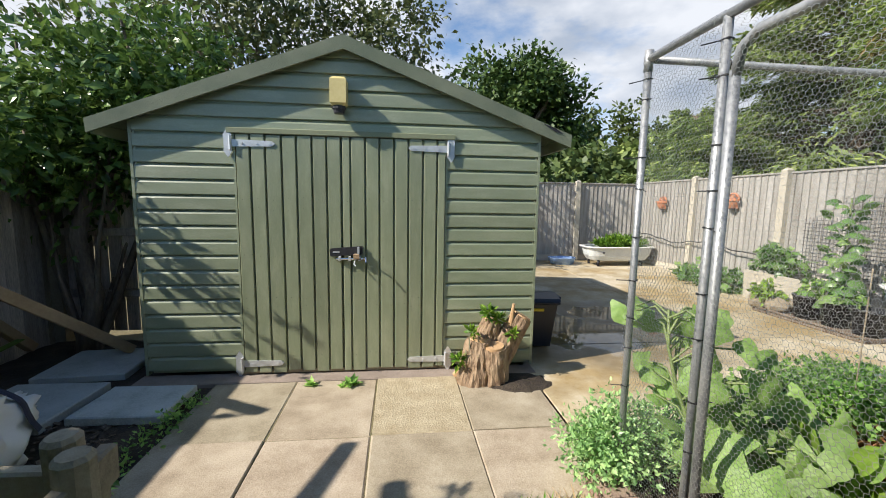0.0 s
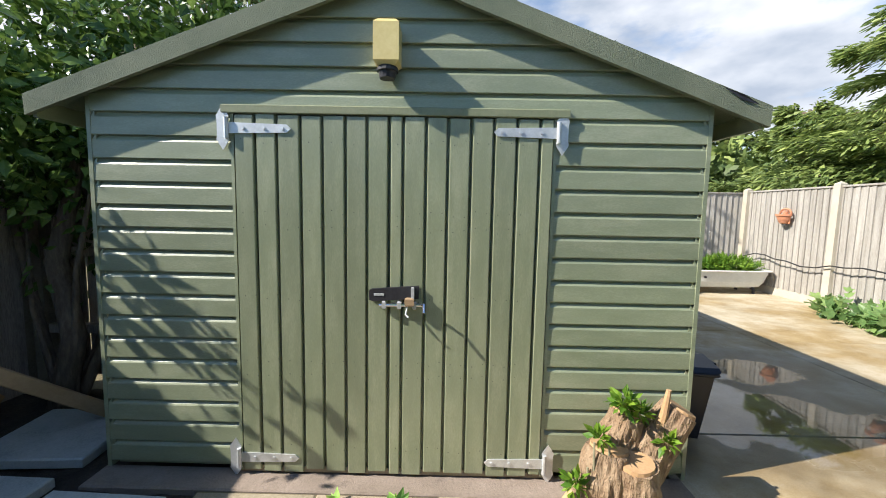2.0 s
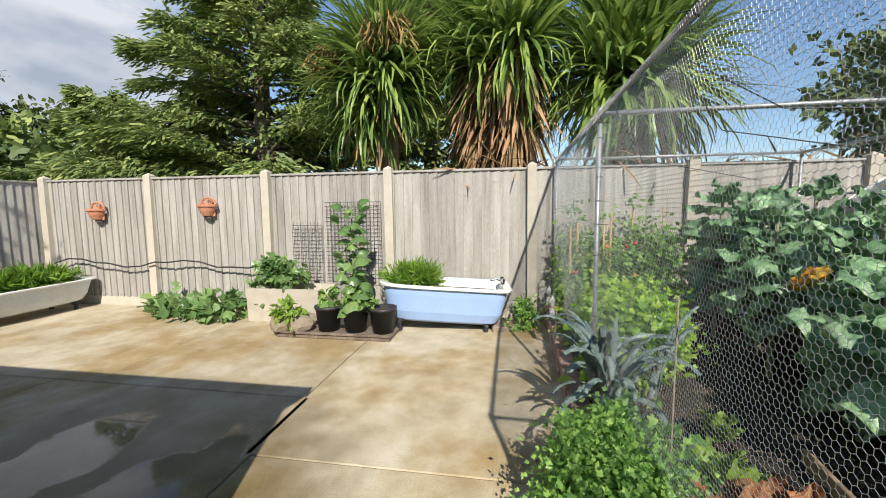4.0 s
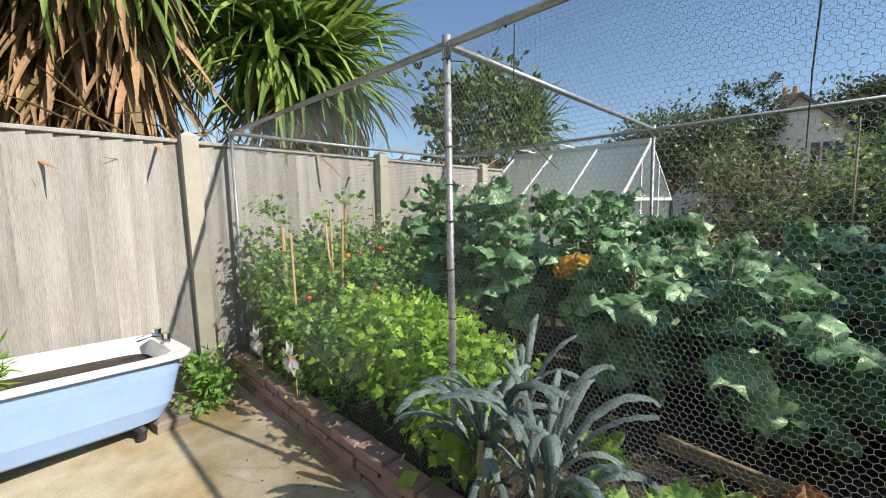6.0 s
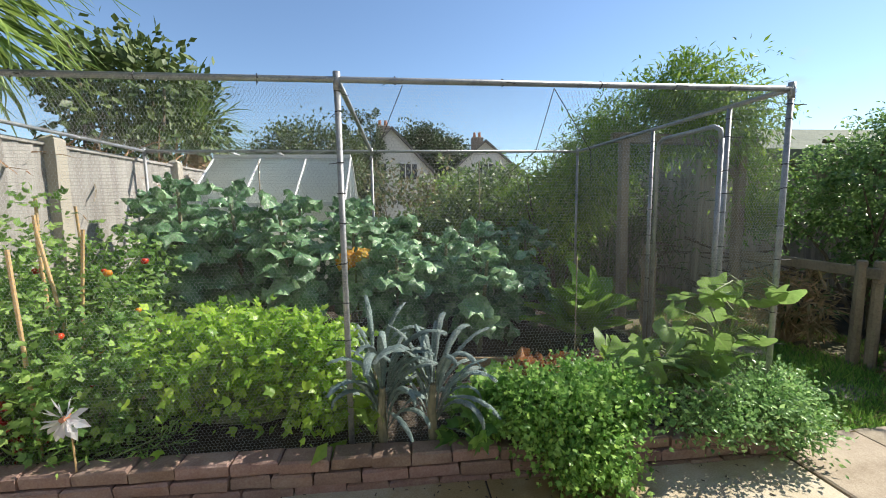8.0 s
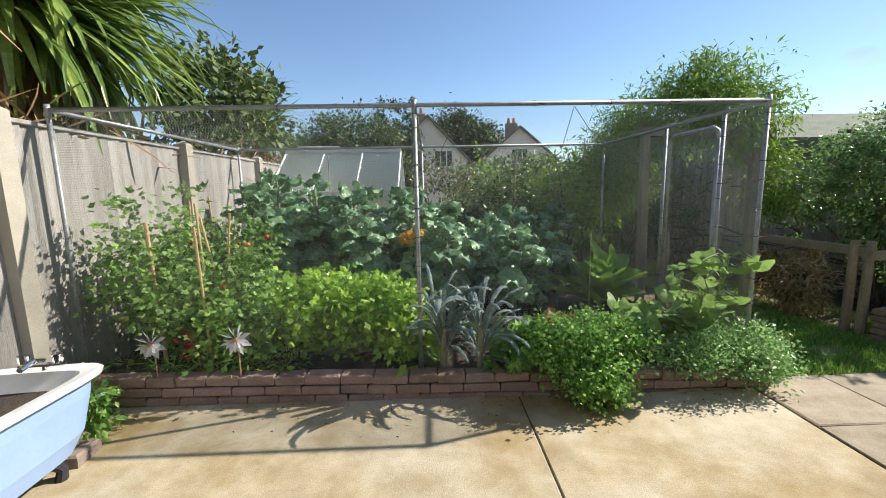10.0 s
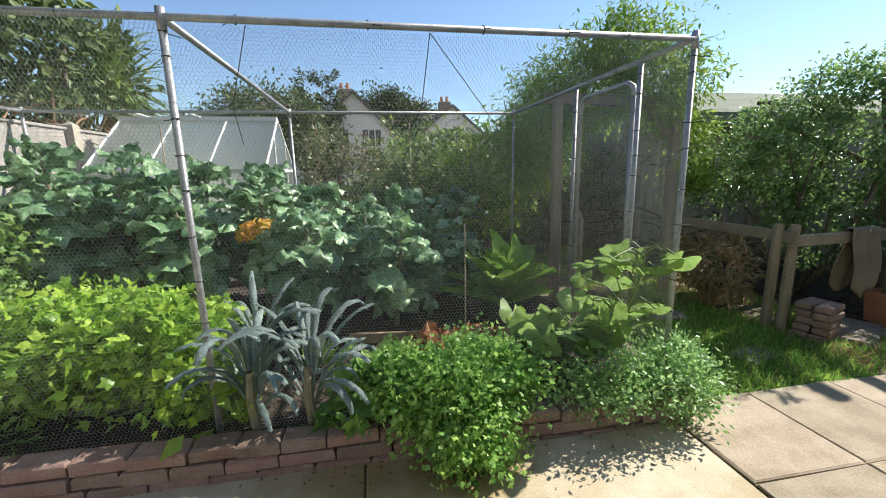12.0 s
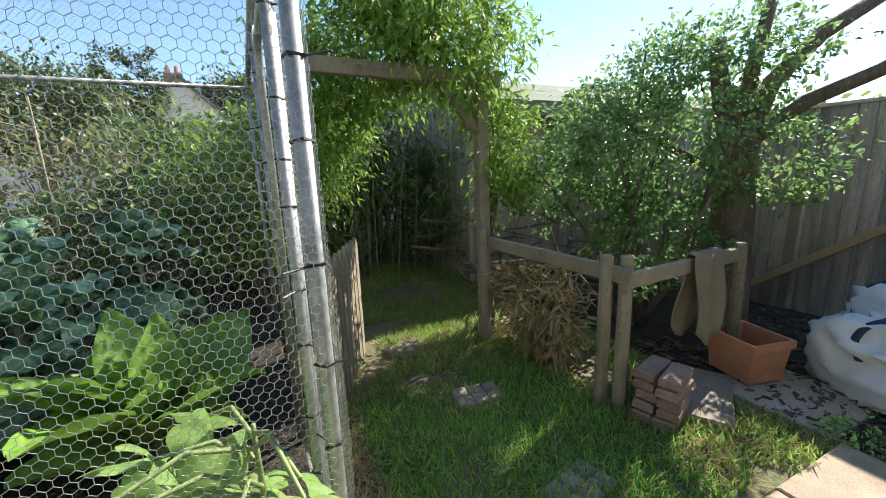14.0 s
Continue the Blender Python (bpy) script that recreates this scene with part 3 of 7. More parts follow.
for x0, y0, x1, y1, z, rz in ((-1.98, 2.54, -1.42, 2.95, 0.045, -3), (-2.7, 2.5, -2.07, 3.07, 0.03, -2), (-2.72, 3.2, -2.08, 3.75, 0.03, 3)):
    cx, cy = (x0 + x1) / 2, (y0 + y1) / 2
    g = Geo().box(x0 - cx, y0 - cy, -0.06, x1 - cx, y1 - cy, 0, 0.008)
    ob = tagged(new("loose_slab", g.mesh("loose_slab", M["slab_grey"])), "loose grey paving slab lying on the dark soil", "slab", "loose slabs")
    ob.matrix_world = pose(cx, cy, z, 0.8, -0.6, rz)
# small sets sunk in the lawn
for cx, cy, rz in ((-0.02, 1.28, 12), (0.0, 0.45, -8), (0.15, -0.38, 20)):
    st = thing("stepping_stone", cx, cy, 0.0, "small brick setts sunk in the lawn as a stepping stone", "stepping stone", "stepping stones", rz=rz)
    for i in range(3):
        for j in range(2):
            g = Geo().box(-0.15 + i * 0.1, -0.1 + j * 0.1, -0.05, -0.055 + i * 0.1, -0.006 + j * 0.1, 0.014, 0.008)
            part("sett", g, M["brick_moss"], st)


# ---------------------------------------------------------------- fences
def fence(name, p0, p1, z0, z1, board, bmat, label, posts, post_side, seed, post_mat="concrete_post", post_h=0.06, skip=(), gap=0.0, boards_side=1):
    """A featheredge fence from p0 to p1: boards, cap, gravel board and posts as parts."""
    d = Vector((p1[0] - p0[0], p1[1] - p0[1], 0))
    L = d.length
    root = thing(name, p0[0], p0[1], 0, label, "fence", kind="structure", rz=math.degrees(math.atan2(d.y, d.x)))
    rng = random.Random(seed)
    n = int(L / board)
    w = L / n
    # a board tapers from 14 mm to 6 mm across its width; the thick edge stands proud
    o = [(-w * 0.02, 0.0), (w * 1.1 - gap, 0.0), (w * 1.1 - gap, 0.006 * boards_side), (-w * 0.02, 0.028 * boards_side)]
    me = Geo().extrude(o, "z", z0, z1).mesh("board", bmat)
    for i in range(n):
        m = pose(i * w, rng.uniform(-0.002, 0.002), rng.uniform(-0.012, 0.004), 0, rng.uniform(-0.25, 0.25), 0)
        part("board", me, None, root, m=m)
    part("cap_rail", Geo().box(0, -0.03, z1 - 0.005, L, 0.04, z1 + 0.025, 0.005), bmat, root)
    for zr in (0.4, 1.0, 1.55):
        part("arris_rail", Geo().box(0, -0.07 * boards_side if boards_side > 0 else 0.003, zr, L, -0.003 if boards_side > 0 else 0.07, zr + 0.07, 0.004), bmat, root)
    if z0 > 0.05:
        part("gravel_board", Geo().box(0, -0.012, -0.05, L, 0.014, z0 - 0.003), M[post_mat], root)
    for s in posts:
        g = Geo().box(-0.055, -0.055, -0.06, 0.055, 0.055, z1 + post_h, 0.012)
        g.add([(-0.043, -0.043, z1 + post_h), (0.043, -0.043, z1 + post_h), (0.043, 0.043, z1 + post_h), (-0.043, 0.043, z1 + post_h), (0, 0, z1 + post_h + 0.03)],
              [(0, 1, 4), (1, 2, 4), (2, 3, 4), (3, 0, 4)])
        part("post", g, M[post_mat], root, m=pose(s, 0.035 * post_side, 0, rng.uniform(-0.6, 0.6), rng.uniform(-0.6, 0.6), 0))
    return root


# east fence runs from the south to the north-east corner; local y points west into the garden
fence("fence_east", (5.83, -7.0), (5.83, 9.3), 0.14, 1.87, 0.112, M["fence_grey"], "tall weathered grey featheredge fence with concrete posts",
      [y + 7.0 for y in (-6.95, -5.15, -3.4, -1.6, 0.17, 1.93, 3.74, 5.49, 7.35, 9.2)], 1, 11)
fence("fence_north", (5.8, 9.32), (-3.3, 9.32), 0.14, 1.85, 0.112, M["fence_grey"], "tall weathered grey featheredge fence across the far end of the yard",
      [1.5, 3.3, 5.1, 6.9, 8.7], 1, 12)
fence("fence_west", (-3.3, 4.2), (-3.3, -7.0), -0.06, 1.76, 0.115, M["fence_dark"], "dark brown shaded featheredge fence beside the soil bed",
      [0.05, 1.85, 3.65, 5.45, 7.25, 9.05, 10.9], -1, 13, "timber", 0.02)
fence("fence_corner", (-3.3, 4.25), (-1.92, 4.25), 0.05, 1.66, 0.115, M["fence_dark"], "dark gapped fence boards closing the corner behind the laurel",
      [0.06, 1.3], -1, 14, "timber", 0.02, gap=0.024)

# ---------------------------------------------------------------- shed
shed = thing("garden_shed", -0.38, 3.18, 0, "green painted timber garden shed with double doors and a felt roof", "shed")
SX0, SX1, SD, APEX, EAVE = -1.49, 1.5, 3.05, 2.5, 1.936     # local: centre of the front at the origin, depth along +y


o = [(SX0 + 0.02, 0.03), (SX1 - 0.02, 0.03), (SX1 - 0.02, EAVE - 0.03), (0, APEX - 0.04), (SX0 + 0.02, EAVE - 0.03)]
part("wall_core", Geo().extrude(o, "y", 0.022, SD), M["shed_paint"], shed)
PITCH = 0.112


def siding(x0, x1, z, clip=False):
    """One board: a flat face, and a coved upper edge that tucks under the board above."""
    h = PITCH
    prof = [(0.02, 0.0), (-0.002, 0.0), (-0.004, 0.003), (-0.002, h - 0.03), (0.002, h - 0.022), (0.009, h - 0.014), (0.014, h - 0.008), (0.015, h + 0.004), (0.02, h + 0.004)]
    gg = Geo().extrude([(y, z + dz) for y, dz in prof], "x", x0, x1)
    if clip:
        n = len(prof)
        for k in range(n):
            zz = gg.v[k][2]
            lim = 1.5 * (1 - (zz - EAVE) / (APEX - EAVE)) if zz > EAVE else 1.5
            gg.v[k] = (max(x0, -lim), gg.v[k][1], zz)
            gg.v[n + k] = (min(x1, lim), gg.v[n + k][1], zz)
    return gg


z = 0.056
while z < APEX - 0.05:
    if z + PITCH < 1.9:
        part("siding_board", siding(SX0, -0.806, z), M["shed_paint"], shed)
        part("siding_board", siding(0.776, SX1, z), M["shed_paint"], shed)
    else:
        part("siding_board", siding(SX0, SX1, z, True), M["shed_paint"], shed)
    if z < EAVE - 0.1:
        gg = siding(0, SD, z).moved(pose(SX1, 0, 0, 0, 0, 90))
        part("siding_board", gg, M["shed_paint"], shed)
        gg = siding(-SD, 0, z).moved(pose(SX0, 0, 0, 0, 0, -90))
        part("siding_board", gg, M["shed_paint"], shed)
    z += PITCH
for x in (SX0 - 0.018, SX1 - 0.002):
    part("corner_trim", Geo().box(x, -0.006, 0.02, x + 0.02, 0.04, EAVE - 0.02, 0.003), M["shed_paint"], shed)
part("door_lintel", Geo().box(-0.84, -0.024, 1.845, 0.83, 0.0, 1.885, 0.004), M["shed_trim"], shed, "pale green strip above the doors")
for x in (-0.806, 0.762):
    part("door_jamb", Geo().box(x, -0.004, 0.02, x + 0.015, 0.02, 1.845), M["shed_paint"], shed)
part("threshold", Geo().box(-0.82, 0.0, 0.012, 0.8, 0.03, 0.045), M["timber"], shed)

BW = 0.1125


def door_board(x0, z0, z1, w=BW):
    o = [(x0 + 0.001, 0.01), (x0 + 0.003, 0.0), (x0 + 0.011, -0.0145), (x0 + w - 0.011, -0.0145), (x0 + w - 0.008, -0.012), (x0 + w - 0.006, 0.0), (x0 + w - 0.005, 0.01)]
    return Geo().extrude(o, "z", z0, z1)


rd = random.Random(9)
doors = []
for side, x0 in (("left", -0.79), ("right", -0.03)):
    widths = (0.105, 0.106, 0.116, 0.106, 0.112, 0.106, 0.106) if side == "left" else (0.066, 0.111, 0.106, 0.111, 0.11, 0.111, 0.11, 0.07)
    dr = part("door", Geo().box(x0 + 0.004, 0.012, 0.05, x0 + sum(widths) - 0.004, 0.02, 1.835), M["shed_door_paint"], shed)
    doors.append(dr)
    x = x0
    for w in widths:
        part("door_board", door_board(x, 0.035 + rd.uniform(-0.012, 0.008), 1.838 + rd.uniform(-0.004, 0.004), w), M["shed_door_paint"], dr)
        x += w
    # small dark nail heads in rows
    gg = Geo()
    for i in range(6):
        for zz in (0.16, 0.55, 0.62, 0.95, 1.3, 1.38, 1.72):
            for dx in (0.03, 0.085):
                x, q = x0 + 0.01 + i * 0.1095 + dx, zz + rd.uniform(-0.015, 0.015)
                gg.box(x - 0.0018, -0.0155, q - 0.0018, x + 0.0018, -0.0135, q + 0.0018)
    part("nail_heads", gg, M["black_iron"], dr, kind="stuff")


def t_hinge(parent, x, zc, sgn, zt, m):
    """A tee hinge: strap across the door, and a spear-headed plate on the wall side."""
    L = 0.33
    o = [(0.03, -0.026), (L - 0.02, -0.019), (L, 0.0), (L - 0.02, 0.019), (0.03, 0.026)]
    h = part("hinge", Geo().extrude([(x + sgn * u, zc + v) for u, v in o], "y", -0.021, -0.0145), m, parent, "galvanised tee hinge")
    hp = 0.075
    o = [(-0.028, 0.035), (-0.032, hp * 0.75), (-0.02, hp), (0, hp + 0.03), (0.02, hp), (0.03, hp * 0.75), (0.026, 0.035), (0.026, -0.035), (0.03, -hp * 0.75),
         (0.02, -hp), (0, -hp - 0.03), (-0.02, -hp), (-0.032, -hp * 0.75), (-0.028, -0.035)]
    part("hinge_plate", Geo().extrude([(x + u, zc + v) for u, v in o], "y", -0.019, -0.0155), m, h)
    part("knuckle", Geo().tube([(x + sgn * 0.02, -0.026, zc - 0.05), (x + sgn * 0.02, -0.026, zc + 0.05)], 0.0105, 10), m, h)
    for u in (0.1, 0.2, 0.29):
        part("bolt_head", Geo().tube([(x + sgn * u, -0.0205, zc), (x + sgn * u, -0.026, zc)], 0.008, 8), m, h)


t_hinge(doors[0], -0.835, 1.775, 1, 0, M["galv"])
t_hinge(doors[1], 0.8, 1.775, -1, 0, M["galv"])
t_hinge(doors[0], -0.82, 0.1, 1, 0, M["galv"])
t_hinge(doors[1], 0.8, 0.1, -1, 0, M["galv"])
# hasp, bolt and padlock
lk = part("hasp", Geo().extrude([(-0.13, -0.028), (-0.115, -0.036), (0.115, -0.03), (0.12, 0.034), (-0.115, 0.026), (-0.13, 0.018)], "y", -0.034, -0.018).moved(pose(0.005, 0, 0.985, 0, -2.5, 0)),
          M["black_iron"], doors[1], "black iron hasp")
part("slot", Geo().box(-0.1, -0.037, 0.972, -0.05, -0.0345, 0.984, 0.001), M["galv"], lk)
part("staple", Geo().box(0.085, -0.055, 0.952, 0.1, -0.034, 1.02, 0.003), M["galv"], lk)
part("bolt_rod", Geo().tube([(-0.075, -0.033, 0.925), (0.15, -0.033, 0.928)], 0.009, 10), M["chrome"], lk, "shiny bolt rod")
for x in (-0.06, 0.015, 0.09):
    part("bolt_bracket", Geo().box(x, -0.046, 0.908, x + 0.02, -0.0145, 0.946, 0.004), M["galv"], lk)
part("padlock", Geo().box(0.055, -0.06, 0.925, 0.1, -0.04, 0.968, 0.008), M["timber_pale"], lk, "small brass padlock")
part("bolt_handle", Geo().tube([(0.13, -0.033, 0.93), (0.15, -0.075, 0.94), (0.152, -0.1, 0.905)], 0.007, 8), M["chrome"], lk)
part("hook", Geo().tube([(0.065, -0.03, 0.915), (0.06, -0.06, 0.885), (0.075, -0.07, 0.875)], 0.005, 6), M["galv"], lk)

# roof: two felted slopes with bargeboards
for sgn in (-1, 1):
    zx = APEX - (APEX - EAVE) * 1.72 / 1.5
    o = [(0, APEX + 0.05), (sgn * 1.73, zx + 0.05), (sgn * 1.73, zx + 0.018), (0, APEX + 0.015)]
    part("roof_slope", Geo().extrude(o, "y", -0.05, SD + 0.12), M["roof_felt"], shed, "dark green mineral felt")
    o = [(0, APEX + 0.048), (sgn * 1.74, zx + 0.05), (sgn * 1.735, zx - 0.045), (0, APEX - 0.05)]
    part("bargeboard", Geo().extrude(o, "y", -0.075, -0.051), M["roof_felt"], shed, "felt-wrapped green bargeboard")
    part("purlin", Geo().box(sgn * 1.5 - 0.025, 0.02, EAVE - 0.1, sgn * 1.5 + 0.025, SD + 0.1, EAVE - 0.03), M["roof_felt"], shed)
    part("fascia", Geo().box(min(sgn * 1.7, sgn * 1.72), -0.05, zx - 0.05, max(sgn * 1.7, sgn * 1.72), SD + 0.12, zx + 0.03), M["shed_paint"], shed)
part("torn_felt", Geo().add([(1.5, -0.079, 1.985), (1.6, -0.081, 1.925), (1.68, -0.08, 1.905), (1.6, -0.083, 1.95)], [(0, 1, 2, 3)]), M["black_iron"], shed, "black torn hole in the felt")

# alarm box above the doors
al = thing("alarm_box", -0.415, 3.165, 2.125, "yellowed plastic alarm box with a black sensor beneath", "alarm")
part("case", Geo().box(-0.058, -0.1, -0.075, 0.058, 0.015, 0.125, 0.018), M["alarm"], al)
part("sensor", Geo().tube([(0, -0.045, -0.074), (0, -0.045, -0.125)], [0.046, 0.036], 14), M["black_iron"], al, "black round sensor")
part("sensor_rim", Geo().tube([(0, -0.045, -0.082), (0, -0.045, -0.094)], 0.05, 14), M["black_pot"], al)

# wheelie bin beside the shed
bn = thing("wheelie_bin", 1.33, 3.72, 0, "small dark blue plastic wheelie bin with a yellow label", "bin", rz=-6)
g = Geo()
g.add([(-0.16, -0.17, 0.03), (0.16, -0.17, 0.03), (0.16, 0.17, 0.03), (-0.16, 0.17, 0.03), (-0.21, -0.23, 0.52), (0.21, -0.23, 0.52), (0.21, 0.22, 0.52), (-0.21, 0.22, 0.52)],
      [(3, 2, 1, 0), (4, 5, 6, 7), (0, 1, 5, 4), (1, 2, 6, 5), (2, 3, 7, 6), (3, 0, 4, 7)])
part("body", g, M["bin"], bn)
part("rim", Geo().box(-0.235, -0.25, 0.515, 0.235, 0.24, 0.545, 0.01), M["bin"], bn)
part("lid", Geo().extrude([(-0.25, 0.546), (0.24, 0.546), (0.24, 0.565), (0.0, 0.6), (-0.22, 0.575)], "x", -0.24, 0.24), M["bin"], bn)
part("handle", Geo().tube([(0.2, -0.1, 0.56), (0.27, -0.1, 0.56), (0.27, 0.1, 0.56), (0.2, 0.1, 0.56)], 0.014, 8), M["bin"], bn)
part("label", Geo().box(-0.12, -0.236, 0.44, 0.06, -0.228, 0.47), M["yellow"], bn, "yellow sticker")
for x in (-0.15, 0.15):
    part("wheel", Geo().tube([(x - 0.02, 0.19, 0.06), (x + 0.02, 0.19, 0.06)], 0.06, 16), M["black_pot"], bn)
bn.scale = (0.84, 0.84, 0.86)

# ---------------------------------------------------------------- fruit cage
CX0, CXM, CX1, CY0, CY1, CZ = 1.035, 3.405, 5.72, -0.88, 1.66, 1.965
cage = thing("fruit_cage", CX0, CY1, 0, "walk-in fruit cage of galvanised pipe covered in wire netting", "fruit cage")
cm = Matrix.Translation((-CX0, -CY1, 0))
R = 0.0148


def pipe(name, a, b, r=R, mt="galv_pale", parent=None):
    return part(name, Geo().tube([a, b], r, 12).moved(cm), M[mt], parent or cage, smooth=True)


for x, y in ((CX0, CY1), (CXM, CY1), (CX1, CY1), (CX0, CY0), (CXM, CY0), (CX1, CY0)):
    pipe("post", (x, y, 0), (x, y, CZ + 0.02))
    part("corner_joint", Geo().tube([(x, y, CZ - 0.05), (x, y, CZ + 0.035)], R * 1.18, 12).moved(cm), M["galv_pale"], cage, smooth=True)
for a, b in (((CX0, CY1), (CX1, CY1)), ((CX0, CY0), (CX1, CY0)), ((CX0, CY0), (CX0, CY1)), ((CXM, CY0), (CXM, CY1)), ((CX1, CY0), (CX1, CY1))):
    pipe("top_rail", (*a, CZ), (*b, CZ))
for y in (1.26, 0.5):
    pipe("door_post", (CX0, y, 0), (CX0, y, CZ))
for x in (2.2, 4.6):
    pipe("stake", (x, CY0, 0), (x, CY0, CZ - 0.1), 0.006, "timber")
pipe("stake", (2.2, CY1 - 0.02, 0.1), (2.2, CY1 - 0.02, 1.1), 0.003, "timber")
cd = pipe("cage_door", (CX0 - 0.012, 1.2, 0.05), (CX0 - 0.012, 1.2, 1.78), 0.016)
part("door_rail", Geo().tube([(CX0 - 0.012, 1.2, 1.76), (CX0 - 0.012, 1.185, 1.84), (CX0 - 0.012, 1.13, 1.87), (CX0 - 0.012, 0.62, 1.87), (CX0 - 0.012, 0.57, 1.845), (CX0 - 0.012, 0.555, 1.78),
                             (CX0 - 0.012, 0.555, 0.05)], 0.016, 10).moved(cm), M["galv_pale"], cd, smooth=True)
part("door_sill", Geo().tube([(CX0 - 0.012, 1.2, 0.06), (CX0 - 0.012, 0.555, 0.06)], 0.014, 10).moved(cm), M["galv_pale"], cd, smooth=True)


def hexnet(a, b, c, cell, r, sag=0.0, tri=True, seed=0):
    """Hexagonal wire netting over the parallelogram a, a + b, a + c."""
    a, b, c = np.array(a, float), np.array(b, float), np.array(c, float)
    L, H = np.linalg.norm(b), np.linalg.norm(c)
    u, w = b / L, c / H
    nrm = np.cross(u, w)
    rng = np.random.default_rng(seed)
    s = cell / math.sqrt(3)
    nx, ny = int(L / cell), int(H / (1.5 * s))
    E0, E1 = [], []
    for j in range(ny + 1):
        X = (np.arange(nx + 1) + (0.5 if j % 2 else 0.0)) * cell
        Y = np.full_like(X, j * 1.5 * s)
        top = np.stack([X, Y + s / 2], 1)
        bot = np.stack([X, Y - s / 2], 1)
        E0.append(bot), E1.append(top)
        E0.append(top), E1.append(np.stack([X + cell / 2, Y + s], 1))
        E0.append(top), E1.append(np.stack([X - cell / 2, Y + s], 1))
    E0, E1 = np.concatenate(E0), np.concatenate(E1)

    def place(q):
        q = np.clip(q, 0, (L, H))
        wob = 0.006 * np.sin(q[:, 0] * 3.1 + 1.3 * q[:, 1] + seed) + 0.005 * np.sin(q[:, 1] * 5.3 + q[:, 0] * 0.7)
        dz = sag * 4 * (q[:, 0] / L) * (1 - q[:, 0] / L) * (0.35 + 0.65 * 4 * (q[:, 1] / H) * (1 - q[:, 1] / H))
        warp = 0.004 * np.sin(q[:, 1] * 9 + q[:, 0] * 4)
        return a + (q[:, 0] + warp)[:, None] * u + q[:, 1:2] * w + wob[:, None] * nrm - dz[:, None] * np.array((0, 0, 1.0))

    A, B = place(E0), place(E1)
    keep = np.linalg.norm(B - A, axis=1) > 1e-4
    A, B = A[keep], B[keep]
    d = unit(B - A)
    sd = unit(np.cross(d, nrm))
    n = len(A)
    if tri:
        offs = [sd * r, -0.5 * sd * r + 0.87 * nrm * r, -0.5 * sd * r - 0.87 * nrm * r]
        V = np.stack([A + o for o in offs] + [B + o for o in offs], 1)
        T = [(0, 1, 4, 3), (1, 2, 5, 4), (2, 0, 3, 5)]
    else:
        V = np.stack([A - sd * r, A + sd * r, B + sd * r, B - sd * r], 1)
        T = [(0, 1, 2, 3)]
    k = V.shape[1]
    V = V.reshape(-1, 3) + np.array((-CX0, -CY1, 0))
    F = []
    for q in T:
        F.extend((np.arange(n)[:, None] * k + np.array(q)[None, :]).tolist())
    me = bpy.data.meshes.new("netting")
    me.from_pydata(V.tolist(), [], F)
    me.materials.append(M["wire"])
    return me


NET = "fine galvanised hexagonal wire netting"
part("netting", hexnet((CX0, CY1 + 0.022, 0.1), (CX1 - CX0, 0, 0), (0, 0, CZ - 0.1), 0.0175, 0.00056, seed=1), None, cage, NET)
part("netting", hexnet((CX0 - 0.022, 1.24, 0.05), (0, CY1 - 1.24, 0), (0, 0, CZ - 0.05), 0.0175, 0.00056, seed=2), None, cage, NET)
part("netting", hexnet((CX0 - 0.03, 0.555, 0.06), (0, 0.645, 0), (0, 0, 1.8), 0.0175, 0.00056, tri=False, seed=3), None, cd, NET)
part("netting", hexnet((CX0 - 0.022, CY0, 0.05), (0, 0.5 - CY0, 0), (0, 0, CZ - 0.05), 0.0175, 0.00056, tri=False, seed=4), None, cage, NET)
part("netting", hexnet((CX0, CY0, 0.05), (CX1 - CX0, 0, 0), (0, 0, CZ - 0.05), 0.022, 0.0005, tri=False, seed=5), None, cage, NET)
part("roof_netting", hexnet((CX0, CY0, CZ + 0.01), (CXM - CX0, 0, 0), (0, CY1 - CY0, 0), 0.02, 0.0006, sag=0.13, tri=False, seed=6), None, cage, NET)
part("roof_netting", hexnet((CXM, CY0, CZ + 0.01), (CX1 - CXM, 0, 0), (0, CY1 - CY0, 0), 0.019, 0.0007, sag=0.16, tri=False, seed=7), None, cage, NET)
# black ties and wire ends round the pipes
rt = random.Random(21)
tie = Geo().tube([(0.0, R * 1.25, 0), (R * 1.25, 0, 0.002), (0, -R * 1.25, 0.004), (-R * 1.25, 0, 0.002), (0.0, R * 1.25, 0)], 0.0035, 5, False)
tie.tube([(0, R * 1.2, 0), (0.012, R * 1.2 + 0.05, rt.uniform(-0.01, 0.02))], 0.0022, 4)
tme = tie.mesh("tie", M["zip_black"])
for x, y in ((CX0, CY1), (CX0, 1.26), (CX0, 0.5), (CXM, CY1)):
    for zz in (0.55, 0.72, 0.9, 1.08, 1.27, 1.43, 1.6, 1.78, 1.88):
        if (x, zz) != (CXM, 0.55):
            part("tie", tme, None, cage, m=cm @ pose(x, y, zz + rt.uniform(-0.04, 0.04), rt.uniform(-6, 6), rt.uniform(-6, 6), rt.uniform(0, 360)))
for x in (1.35, 1.75, 2.15, 2.62, 3.1, 3.8, 4.3, 4.8):
    part("tie", tme, None, cage, m=cm @ pose(x + rt.uniform(-0.05, 0.05), CY1, CZ, 0, 90, rt.uniform(0, 360)))
for x, dx in ((2.35, -0.3), (2.35, 0.02), (3.1, 0.14)):
    part("guy_string", Geo().tube([(x, CY1, CZ - 0.02), (x + dx, CY1 - 0.2, CZ - 0.3), (x + dx * 2.2, CY1 - 0.9, CZ - 0.42)], 0.0022, 5).moved(cm), M["black_pot"], cage)

